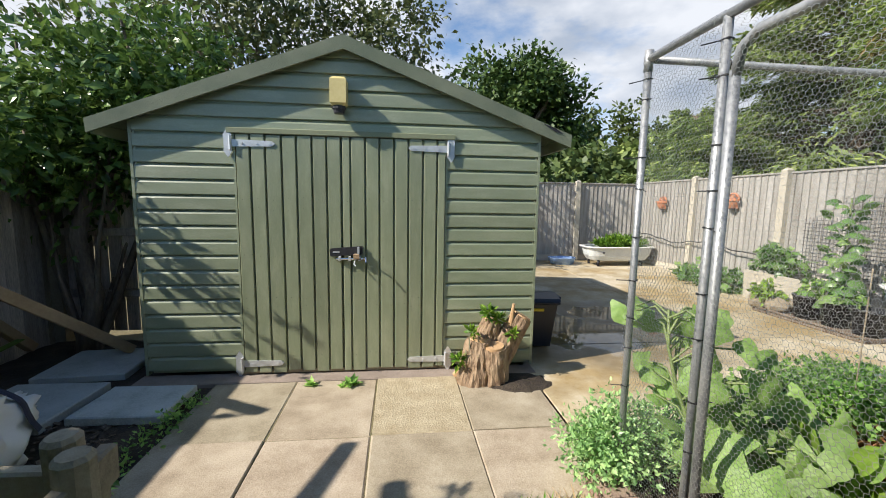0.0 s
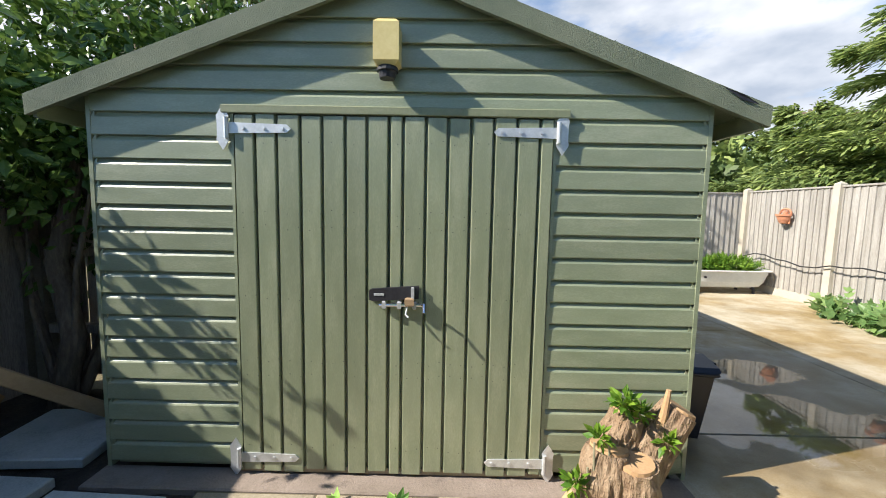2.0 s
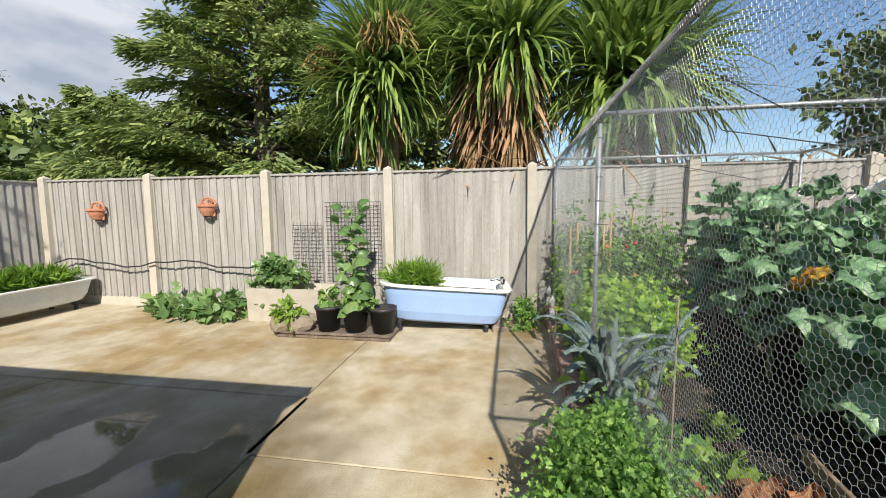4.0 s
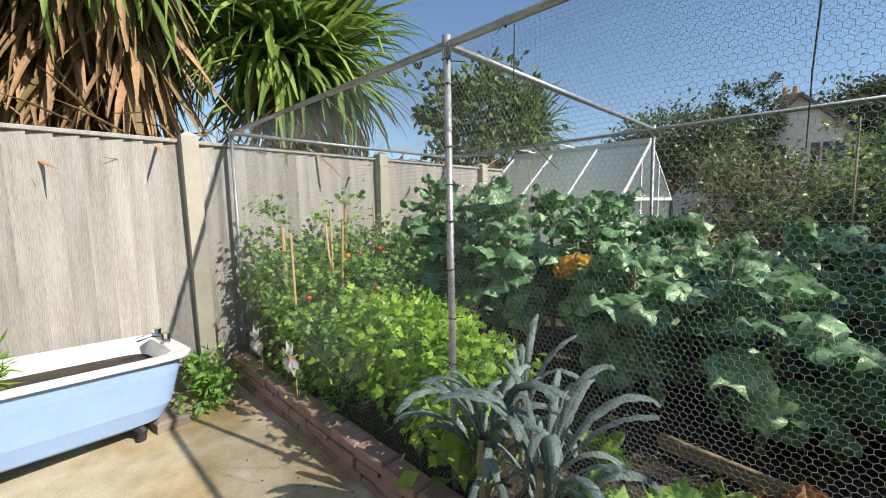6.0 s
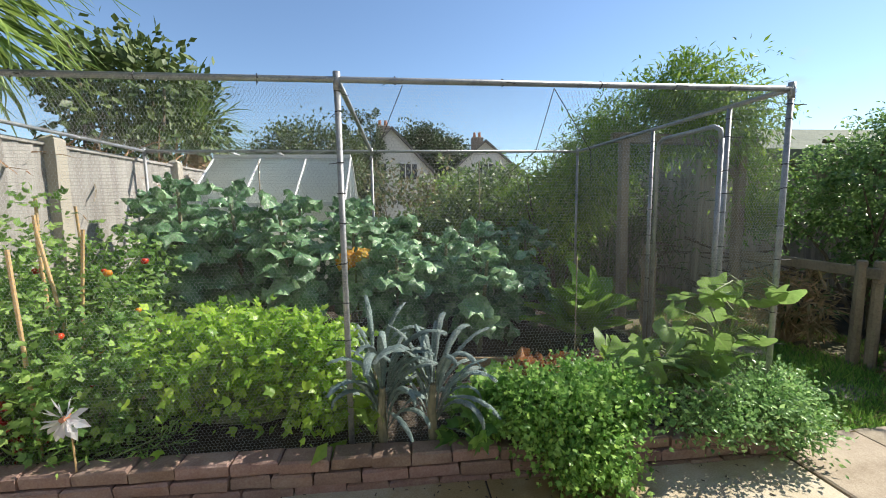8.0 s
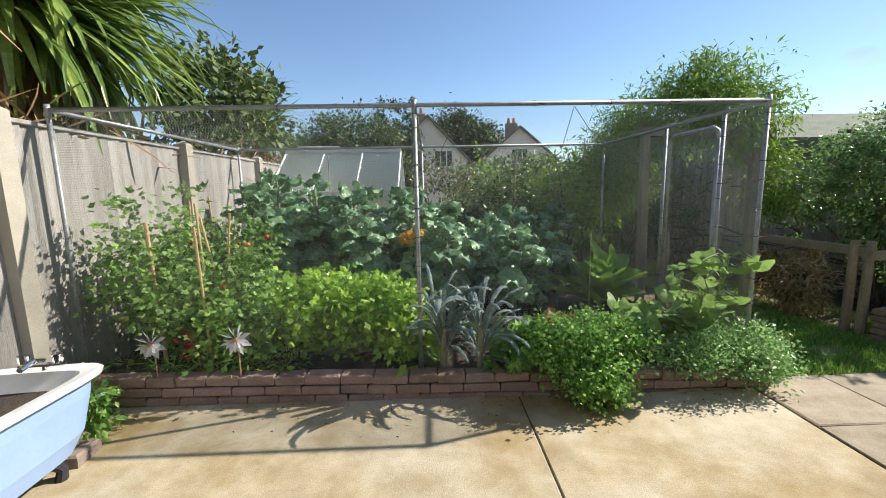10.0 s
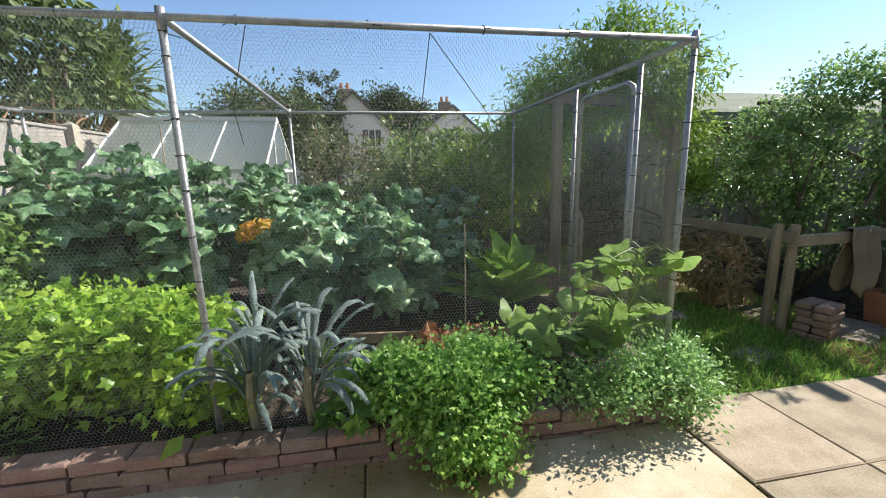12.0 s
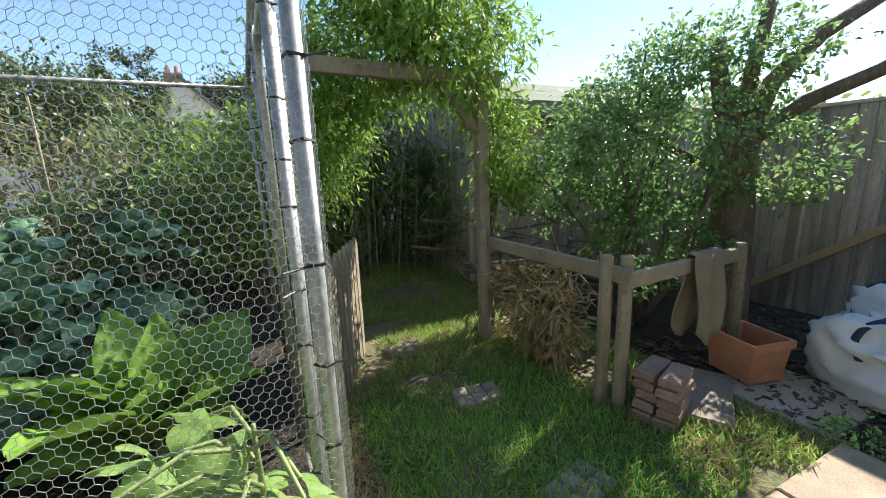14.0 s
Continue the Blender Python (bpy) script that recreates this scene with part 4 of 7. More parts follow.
# ---------------------------------------------------------------- raised bed
bed = thing("raised_bed", CX0, 1.72, 0, "raised bed edged with two and a half courses of weathered walling blocks", "raised bed", kind="structure")
rb = random.Random(31)


def course(p0, p1, z, h, depth, seed, length=0.215, off=0.0):
    d = Vector((p1[0] - p0[0], p1[1] - p0[1], 0))
    L, a = d.length, math.atan2(d.y, d.x)
    rr = random.Random(seed)
    s = -off
    while s < L:
        e = min(s + length + rr.uniform(-0.03, 0.05), L)
        b0 = max(s, 0)
        if e - b0 > 0.03:
            w = e - b0 - 0.007
            gg = Geo().box(-w / 2, -depth / 2, 0.003, w / 2, depth / 2, h - 0.003, 0.009)
            # rough split faces
            gg.v = [(x + rr.uniform(-0.003, 0.003), y + rr.uniform(-0.005, 0.005), q + rr.uniform(-0.002, 0.002)) for x, y, q in gg.v]
            q = Vector((p0[0], p0[1], 0)) + d.normalized() * (b0 + e) / 2
            m = Matrix.Translation((-CX0, -1.72, 0)) @ pose(q.x, q.y, z - 0.013 * (5.6 - q.x), rr.uniform(-1, 1), rr.uniform(-0.6, 0.6), math.degrees(a) + rr.uniform(-1.5, 1.5)) @ Matrix.Translation((0, rr.uniform(-0.008, 0.008), 0))
            part("walling_block", gg, M["brick_bed"], bed, m=m)
        s = e


for k, (zz, h) in enumerate(((0.0, 0.068), (0.068, 0.068), (0.136, 0.072))):
    course((5.75, 1.72 + 0.0), (0.98, 1.78), zz, h, 0.115, 40 + k, off=0.1 * (k % 2))
    course((0.98, 1.78), (0.98, 0.9), zz, h, 0.115, 50 + k, off=0.1 * (k % 2))
g = sheet("bed_soil", 1.03, -3.4, 5.75, 1.69, 0.165, 0.06, 0.035, 5.0, M["soil"])
g.v = [(x, y, z - 0.009 * (5.6 - x)) for x, y, z in g.v]
solid("bed_soil", g, M["soil"], "dark crumbly soil inside the raised bed", "soil", "structure", True)
pl = solid("edging_plank", Geo().box(-0.65, -0.012, 0.0, 0.65, 0.012, 0.075, 0.004), M["timber_pale"], "thin pale plank edging the soil in the cage", "plank")
pl.matrix_world = pose(2.2, 0.88, 0.17, 0, 0, -7)

# ---------------------------------------------------------------- baths
def bath(name, x, y, rz, label, outer, L=1.55, W=0.68, zr=0.53, tilt=0, low=0.13):
    """A roll-top bath: shell with thickness, rolled rim, feet, and earth inside."""
    root = thing(name, x, y, 0, label, "bath", rz=rz)
    root.matrix_world = pose(x, y, 0, 0, 0, rz) @ pose(0, 0, 0, 0, tilt, 0)
    n = 40

    def ring(sx, sy, z, dx=0.0):
        out = []
        for i in range(n):
            a = 2 * math.pi * i / n
            c, s = math.cos(a), math.sin(a)
            e, q = (0.55, 0.5) if c < 0 else (0.22, 0.3)          # one rounded end, one squarer tap end
            out.append((dx + sx * math.copysign(abs(c) ** e, c), sy * math.copysign(abs(s) ** q, s), z))
        return out

    rows = [ring(L * 0.36, W * 0.27, low), ring(L * 0.405, W * 0.345, low + 0.03), ring(L * 0.44, W * 0.4, low + 0.13), ring(L * 0.465, W * 0.44, 0.42), ring(L * 0.47, W * 0.45, zr - 0.02)]
    gg = Geo()
    for i in range(len(rows) - 1):
        gg.add(rows[i] + rows[i + 1], [(j, (j + 1) % n, n + (j + 1) % n, n + j) for j in range(n)])
    gg.add(rows[0], [tuple(range(n - 1, -1, -1))])
    part("shell", gg, outer, root, smooth=True)
    rim = [ring(L * 0.47, W * 0.45, zr - 0.03), ring(L * 0.5, W * 0.5, zr - 0.022), ring(L * 0.505, W * 0.505, zr), ring(L * 0.495, W * 0.49, zr + 0.012), ring(L * 0.44, W * 0.41, zr + 0.004), ring(L * 0.41, W * 0.36, zr - 0.16)]
    gg = Geo()
    for i in range(len(rim) - 1):
        gg.add(rim[i] + rim[i + 1], [(j, (j + 1) % n, n + (j + 1) % n, n + j) for j in range(n)])
    part("rim", gg, M["enamel_white"], root, "white enamel rim and inside", True)
    gg = Geo().add(ring(L * 0.43, W * 0.385, zr - 0.09), [tuple(range(n))])
    part("earth", gg, M["soil"], root)
    for sx in (-1, 1):
        for sy in (-1, 1):
            part("foot", Geo().tube([(sx * L * 0.3, sy * W * 0.22, 0.16), (sx * L * 0.33, sy * W * 0.3, 0.08), (sx * L * 0.32, sy * W * 0.3, 0.0)], [0.035, 0.026, 0.03], 8), M["black_iron"], root)
    return root


b1 = bath("blue_bath", 5.36, 2.98, -83.5, "old pale blue bath with a white rim reused as a planter", M["enamel_blue"], 1.52, 0.66, 0.53, 3.2, 0.1)
tap = part("tap", Geo().tube([(0.66, -0.05, 0.55), (0.66, -0.05, 0.6), (0.6, -0.05, 0.62), (0.52, -0.05, 0.6)], 0.014, 8), M["chrome"], b1, "chrome mixer tap")
part("tap_body", Geo().tube([(0.66, -0.14, 0.585), (0.66, 0.06, 0.585)], 0.02, 10), M["chrome"], tap)
for y in (-0.12, 0.04):
    part("tap_knob", Geo().tube([(0.66, y, 0.59), (0.66, y, 0.635)], [0.022, 0.027], 8), M["chrome"], tap)
for x in (-0.66, 0.66):
    part("prop_block", Geo().box(x - 0.09, -0.22, 0.0, x + 0.09, 0.2, 0.1, 0.012), M["brick_moss"], b1)
b2 = bath("white_bath", 4.95, 8.6, 2, "old white bath with dark feet reused as a planter", M["enamel_grey"], 1.6, 0.7, 0.5)
b2.scale = (1, 1, 0.86)
part("overflow", Geo().tube([(-0.45, -0.305, 0.36), (-0.45, -0.29, 0.36)], 0.025, 10), M["black_iron"], b2)
g = Geo().lathe([(0.0, 0.0), (0.2, 0.0), (0.24, 0.14), (0.25, 0.15), (0.235, 0.15), (0.2, 0.03), (0, 0.03)], 20, sx=1.3)
tb = solid("plastic_tub", g, M["enamel_blue"], "shallow blue plastic tub on the concrete", "tub", smooth=True)
tb.matrix_world = pose(3.75, 8.75, 0)

# ---------------------------------------------------------------- along the east fence
for y, zc in ((6.36, 1.46), (8.2, 1.42)):
    wp = thing("wall_pot", 5.74, y, zc, "terracotta half pot with a pierced back hung on the fence", "wall pot", "wall pots", rz=90)
    g = Geo()
    prof = [(0.03, -0.13), (0.07, -0.12), (0.105, -0.06), (0.125, 0.0), (0.14, 0.005), (0.14, 0.035), (0.115, 0.035), (0.1, -0.04)]
    n = 14
    vs = [(r * math.cos(math.pi * j / n), r * math.sin(math.pi * j / n), zz) for r, zz in prof for j in range(n + 1)]
    g.add(vs, [(i * (n + 1) + j, i * (n + 1) + j + 1, (i + 1) * (n + 1) + j + 1, (i + 1) * (n + 1) + j) for i in range(len(prof) - 1) for j in range(n)])
    g.box(-0.1, -0.012, -0.13, 0.1, 0.002, 0.02)
    part("bowl", g, M["terracotta"], wp, smooth=False)
    part("arch_back", Geo().tube([(0.115 * math.cos(a), -0.003, 0.03 + 0.1 * math.sin(a)) for a in np.linspace(0, math.pi, 13)], 0.016, 6), M["terracotta"], wp)
    for a in (0.6, 1.1, 1.57, 2.05, 2.55):
        part("fret", Geo().tube([(0.03 * math.cos(a), -0.003, 0.03), (0.1 * math.cos(a), -0.003, 0.03 + 0.09 * math.sin(a))], 0.009, 5), M["terracotta"], wp)
    part("foot_ring", Geo().lathe([(0.0, -0.16), (0.05, -0.155), (0.045, -0.125), (0, -0.125)], 12, sy=0.8), M["rubber"], wp)
hs = [(5.68 + 0.02 * math.sin(i * 1.3), 9.0 - i * 0.25, 0.66 + 0.05 * math.sin(i * 0.9) - 0.02 * math.cos(i * 2.3)) for i in range(15)]
solid("garden_hose", Geo().tube(hs, 0.011, 6), M["hose"], "black hose strung along the foot of the fence", "hose", smooth=True)


def wire_panel(y0, y1, z0, z1, x, label):
    root = thing("mesh_panel", x, y0, z0, label, "mesh panel", "mesh panels")
    s = 0.05
    for i in range(int((y1 - y0) / s) + 1):
        part("wire", Geo().tube([(0, i * s, 0), (0, i * s, z1 - z0)], 0.0035, 4), M["rubber"], root)
    for j in range(int((z1 - z0) / s) + 1):
        part("wire", Geo().tube([(-0.006, 0, j * s), (-0.006, y1 - y0, j * s)], 0.0035, 4), M["rubber"], root)


wire_panel(3.85, 4.62, 0.45, 1.5, 5.74, "dark square wire mesh panel leaning on the fence")
wire_panel(4.68, 5.1, 0.45, 1.24, 5.74, "small dark square wire mesh panel leaning on the fence")
tr = solid("concrete_trough", Geo().extrude([(-0.22, 0.0), (0.22, 0.0), (0.24, 0.42), (0.19, 0.42), (0.17, 0.3), (-0.17, 0.3), (-0.19, 0.42), (-0.24, 0.42)], "y", -0.5, 0.5),
           M["concrete_post"], "weathered concrete trough against the fence", "trough")
tr.matrix_world = pose(5.5, 5.0, 0)
solid("pot_tray", Geo().box(4.72, 3.45, 0.0, 5.12, 4.75, 0.05, 0.008).box(4.7, 3.43, 0.05, 4.73, 4.77, 0.075, 0.004), M["bark"], "low brown wooden tray under the pots", "tray")
pot_prof = [(0.0, 0.0), (0.115, 0.0), (0.145, 0.25), (0.155, 0.25), (0.157, 0.28), (0.14, 0.28), (0.132, 0.22), (0.0, 0.22)]
for y in (3.58, 3.9, 4.22):
    p = thing("black_pot", 4.92, y, 0.05, "black plastic plant pot on a brown tray", "plant pot", "black pots on a tray")
    part("pot", Geo().lathe(pot_prof, 22), M["black_pot"], p, smooth=True)
    part("earth", Geo().lathe([(0.0, 0.236), (0.134, 0.232)], 22), M["soil"], p)
rk = random.Random(77)
for x, y, s in ((4.82, 4.5, 0.13), (4.8, 4.72, 0.15), (5.02, 4.55, 0.12), (4.85, 4.66, 0.1)):
    bm = bmesh.new()
    bmesh.ops.create_icosphere(bm, subdivisions=2, radius=s)
    for v in bm.verts:
        v.co *= 1 + 0.25 * noise.noise(v.co * 7 + Vector((x, y, 0)))
        v.co.z = max(v.co.z * 0.85, -s * 0.6)
    me = bpy.data.meshes.new("sacking")
    bm.to_mesh(me)
    me.materials.append(M["sack"])
    ob = tagged(new("sacking", me), "crumpled brown sacking bundle round a small plant", "sacking", "sacking bundles")
    ob.matrix_world = pose(x, y, 0.05 + s * 0.6)

# ---------------------------------------------------------------- west side: rails, bag, trough, blocks, beams
rf = thing("post_and_rail", -0.6, 0.95, 0, "low weathered post and rail fence with a sack thrown over", "rail fence")
for x, y, h, tx, ty in ((-0.605, 0.845, 0.88, 0, 0), (-0.663, 0.93, 0.88, 1, -1), (-1.704, 0.955, 0.844, 0, 2), (-0.48, -0.2, 0.9, 0, 2)):
    part("post", Geo().tube([(0, 0, -0.06), (0, 0, h - 0.01), (0, 0, h)], [0.04, 0.036, 0.028], 10).moved(pose(x + 0.6, y - 0.95, 0, tx, ty, 0)), M["timber"], rf)


def bar(a, b, w, h):
    a, b = Vector(a), Vector(b)
    d = b - a
    return Geo().box(0, -w / 2, -h / 2, d.length, w / 2, h / 2, 0.006).moved(Matrix.Translation(a) @ d.to_track_quat("X", "Z").to_matrix().to_4x4())


part("rail", bar((0.1, -1.15, 0.8), (-0.03, 0.02, 0.78), 0.035, 0.09), M["timber"], rf)
part("rail", bar((-0.02, -0.015, 0.745), (-1.119, 0.0, 0.769), 0.035, 0.09), M["timber"], rf)
n1, n2 = 10, 22
gv = []
for i in range(n1 + 1):
    for j in range(n2 + 1):
        u, s = i / n1, j / n2 * 2 - 1
        a = abs(s)
        x = -1.17 - 0.3 * u + 0.02 * math.sin(6 * s)
        yy = 0.948 + math.copysign(0.03 + 0.05 * a, s) if a > 0.08 else 0.948 + s * 0.4
        z = 0.834 - max(0, a - 0.08) * (0.5 + 0.12 * math.sin(4 * u)) + 0.012 * math.sin(17 * u + 5 * s)
        gv.append((x, yy + 0.016 * math.sin(15 * u + 3 * a), z))
g = Geo().add(gv, [(i * (n2 + 1) + j, i * (n2 + 1) + j + 1, (i + 1) * (n2 + 1) + j + 1, (i + 1) * (n2 + 1) + j) for i in range(n1) for j in range(n2)])
sk = solid("hanging_sack", g, M["sack"], "ragged hessian sack hanging over the rail", "sack", smooth=True)
md = sk.modifiers.new("thick", "SOLIDIFY")
md.thickness = 0.008

blk = thing("block_stack", -0.77, 1.12, 0, "stack of flat reddish blocks beside the posts", "block stack", rz=18)
for k in range(5):
    for j in range(2):
        part("block", Geo().box(-0.12, -0.11 + j * 0.112, k * 0.058, 0.12, -0.003 + j * 0.112, k * 0.058 + 0.054, 0.01), M["brick_bed"], blk, m=pose(rk.uniform(-0.015, 0.015), rk.uniform(-0.012, 0.012), 0, 0, 0, rk.uniform(-5, 5)))
lb = solid("stone_slab", Geo().box(-0.3, -0.16, -0.05, 0.3, 0.16, 0.03, 0.012), M["brick_moss"], "mossy stone slab lying on the soil", "slab")
lb.matrix_world = pose(-1.15, 1.1, 0.0, 0, 0, 30)
tp = thing("terracotta_trough", -1.66, 1.07, 0, "empty orange terracotta trough planter standing on the soil", "planter", rz=77)
g = Geo()
w, d, h = 0.165, 0.15, 0.27
for (a0, z0), (a1, z1) in zip(((0.86, 0.0), (0.97, h - 0.05), (1.06, h - 0.05), (1.06, h), (0.94, h)), ((0.97, h - 0.05), (1.06, h - 0.05), (1.06, h), (0.94, h), (0.78, 0.03))):
    r0 = [(sx * w * a0, sy * (d + (a0 - 1) * w), z0) for sx, sy in ((-1, -1), (1, -1), (1, 1), (-1, 1))]
    r1 = [(sx * w * a1, sy * (d + (a1 - 1) * w), z1) for sx, sy in ((-1, -1), (1, -1), (1, 1), (-1, 1))]
    g.add(r0 + r1, [(i, (i + 1) % 4, 4 + (i + 1) % 4, 4 + i) for i in range(4)])
part("body", g, M["terracotta"], tp)
part("floor", Geo().box(-w * 0.86, -d * 0.8, 0.0, w * 0.86, d * 0.8, 0.03), M["terracotta"], tp)

# builder's bag: a long crumpled woven sack, fuller at one end, its mouth fallen open
def bag_point(p, grow=1.0):
    f1 = noise.noise(p * 1.6 + Vector((4, 1, 2)))
    f2 = abs(noise.noise(p * 3.4 + Vector((1, 7, 3)))) - 0.2
    f3 = abs(noise.noise(p * 9 + Vector((2, 2, 9)))) - 0.2
    s = grow * (1 + 0.18 * f1 - 0.42 * f2 - 0.22 * f3)
    tall = 0.47 - 0.15 * p.y
    return Vector((p.x * 0.44 * s, p.y * 0.63 * s, max(p.z * tall * s + 0.1 * f1, -0.13 + 0.05 * f1 + 0.03 * f3)))


bm = bmesh.new()
bmesh.ops.create_icosphere(bm, subdivisions=5, radius=1)
for v in bm.verts:
    v.co = bag_point(v.co.copy())
me = bpy.data.meshes.new("bag")
bm.to_mesh(me)
bm.free()
me.materials.append(M["bag"])
me.polygons.foreach_set("use_smooth", [True] * len(me.polygons))
bg = thing("builders_bag", -2.24, 1.84, 0.12, "crumpled white woven builder's bag on the soil", "bag")
part("bag_body", me, None, bg)
for rz, o in ((78, -0.1), (-20, -0.25), (8, 0.5)):
    pts = []
    for a in np.linspace(-1.35, 1.45, 26):
        v = Vector((math.sin(a) * math.cos(radians(rz)), math.sin(a) * math.sin(radians(rz)) + o, math.cos(a))).normalized()
        pts.append(bag_point(v, 1.03) + Vector((0, 0, 0.008)))
    for _ in range(3):
        pts = [pts[0]] + [(pts[i - 1] + pts[i] * 2 + pts[i + 1]) / 4 for i in range(1, len(pts) - 1)] + [pts[-1]]
    part("strap", Geo().tube(pts, 0.024, 6, squash=0.35), M["bag_dark"], bg, "dark webbing strap")
fold = Geo()
for i in range(9):
    for j in range(13):
        a, t = math.pi * (0.15 + 0.75 * j / 12), i / 8
        r = 0.2 + 0.12 * t
        fold.v.append((-0.22 - r * math.cos(a) * 0.9 + 0.03 * math.sin(9 * a), -0.1 + r * math.sin(a) * 1.1 + 0.04 * math.sin(7 * t + 3 * a), 0.12 + 0.26 * t - 0.25 * t * t + 0.05 * math.sin(5 * a + 4 * t)))
fold.f = [(i * 13 + j, i * 13 + j + 1, (i + 1) * 13 + j + 1, (i + 1) * 13 + j) for i in range(8) for j in range(12)]
ob = part("turned_mouth", fold, M["sack"], bg, "grubby turned-out mouth of the bag", True)
md = ob.modifiers.new("thick", "SOLIDIFY")
md.thickness = 0.012

for k, (a, b, w) in enumerate((((-3.2, 2.05, 1.66), (-2.3, 3.68, 0.05), 0.08), ((-3.22, 1.95, 1.98), (-3.14, 3.75, 0.06), 0.075), ((-3.17, 0.2, 0.06), (-3.19, 1.6, 1.15), 0.07))):
    solid("timber_beam", bar(a, b, w, w), M["timber_pale"], "long pale timber beam leaning along the dark fence", "beam", group="leaning beams")
yb = solid("yellow_strip", bar((-3.1, 2.6, 0.06), (-3.0, 3.5, 0.22), 0.06, 0.012), M["moss"], "yellow-green plastic strip lying by the fence", "strip")

# pile of dark logs and brush behind the rail, and the half-buried boards
rl = random.Random(5)
lp = thing("brush_pile", -1.6, -1.2, 0, "heap of dark dead branches and brush", "brush pile")
for k in range(60):
    a = rl.uniform(0, math.pi)
    L = rl.uniform(0.4, 1.1)
    c = Vector((rl.uniform(-0.8, 0.8), rl.uniform(-0.9, 0.9), rl.uniform(0.05, 0.75)))
    d = Vector((math.cos(a), math.sin(a), rl.uniform(-0.35, 0.35))) * L / 2
    part("branch", Geo().tube([c - d, c + Vector((rl.uniform(-0.06, 0.06),) * 3), c + d], [rl.uniform(0.012, 0.03), 0.014, 0.006], 6), M["bark"], lp)

# picket gate standing open beside the cage
gt = thing("picket_gate", 0.82, 0.3, 0, "small weathered picket gate standing open against the cage", "gate", rz=-116)
for i in range(8):
    o = [(i * 0.1, 0.04), (i * 0.1 + 0.075, 0.04), (i * 0.1 + 0.075, 0.86), (i * 0.1 + 0.0375, 0.92), (i * 0.1, 0.86)]
    part("picket", Geo().extrude(o, "y", -0.011, 0.011), M["timber"], gt)
for zz in (0.2, 0.68):
    part("gate_rail", Geo().box(-0.01, 0.012, zz, 0.79, 0.04, zz + 0.07, 0.004), M["timber"], gt)

# arch over the path
ar = thing("timber_arch", 0.1, -0.35, 0, "rough timber arch over the garden path, overgrown by climbers", "arch")
for x, y in ((-0.6, 0.1), (0.62, -0.05)):
    part("post", bar((x, y, -0.05), (x + 0.03, y, 2.0), 0.085, 0.085), M["timber"], ar)
part("beam", bar((-0.72, 0.12, 1.98), (0.78, -0.07, 2.05), 0.07, 0.1), M["timber"], ar)
part("brace", bar((-0.62, 0.1, 1.55), (-0.25, 0.06, 1.97), 0.05, 0.06), M["timber"], ar)

# ---------------------------------------------------------------- greenhouse
gh = thing("greenhouse", 4.6, -1.98, 0, "aluminium-framed greenhouse with clouded panes and open roof vents", "greenhouse", rz=90)
GX0, GX1, GY0, GY1, GE, GR = -0.85, 0.85, -0.9, 0.85, 1.4, 2.02
for x in (GX0, GX1):
    for y in np.linspace(GY0, GY1, 5):
        part("stud", Geo().box(x - 0.015, y - 0.012, 0.15, x + 0.015, y + 0.012, GE), M["white_paint"], gh)
    part("eave_bar", Geo().box(x - 0.02, GY0, GE - 0.02, x + 0.02, GY1, GE + 0.02), M["white_paint"], gh)
    part("side_glass", Geo().box(x - 0.002, GY0 + 0.02, 0.2, x + 0.002, GY1 - 0.02, GE - 0.02), M["poly"], gh)
    part("base_wall", Geo().box(x - 0.03, GY0, 0.0, x + 0.03, GY1, 0.2), M["brick_moss"], gh)
    sg = 1 if x > 0 else -1
    for y in np.linspace(GY0, GY1, 4 if x > 0 else 2):
        part("roof_bar", bar((x, y, GE), (0, y, GR), 0.024, 0.03), M["white_paint"], gh)
    gg = Geo().add([(x, GY0 + 0.02, GE + 0.005), (x, GY1 - 0.02, GE + 0.005), (0, GY1 - 0.02, GR + 0.005), (0, GY0 + 0.02, GR + 0.005)], [(0, 1, 2, 3)])
    ob = part("roof_glass", gg, M["poly"], gh)
    md = ob.modifiers.new("thick", "SOLIDIFY")
    md.thickness = 0.004
part("ridge", Geo().box(-0.03, GY0, GR - 0.01, 0.03, GY1, GR + 0.04), M["white_paint"], gh)
for y in (GY0, GY1):
    for x in (-0.85, -0.3, 0.3, 0.85):
        part("end_stud", Geo().box(x - 0.015, y - 0.012, 0.0, x + 0.015, y + 0.012, GE + (GR - GE) * (1 - abs(x) / 0.85)), M["white_paint"], gh)
    part("end_glass", Geo().extrude([(-0.84, 0.1), (0.84, 0.1), (0.84, GE), (0, GR - 0.02), (-0.84, GE)], "y", y - 0.002, y + 0.002), M["poly"], gh)
    part("end_sill", Geo().box(-0.85, y - 0.02, GE - 0.02, 0.85, y + 0.02, GE + 0.015), M["white_paint"], gh)
for y in (-0.3,):
    vt = part("roof_vent", bar((-0.02, y - 0.28, GR + 0.03), (-0.02, y + 0.28, GR + 0.03), 0.03, 0.03), M["white_paint"], gh)
    part("vent_frame", bar((-0.03, y - 0.28, GR + 0.03), (0.42, y - 0.28, GR + 0.04), 0.02, 0.02), M["white_paint"], vt)
    part("vent_frame", bar((-0.03, y + 0.28, GR + 0.03), (0.42, y + 0.28, GR + 0.04), 0.02, 0.02), M["white_paint"], vt)
    part("vent_frame", bar((0.42, y - 0.28, GR + 0.04), (0.42, y + 0.28, GR + 0.04), 0.02, 0.02), M["white_paint"], vt)


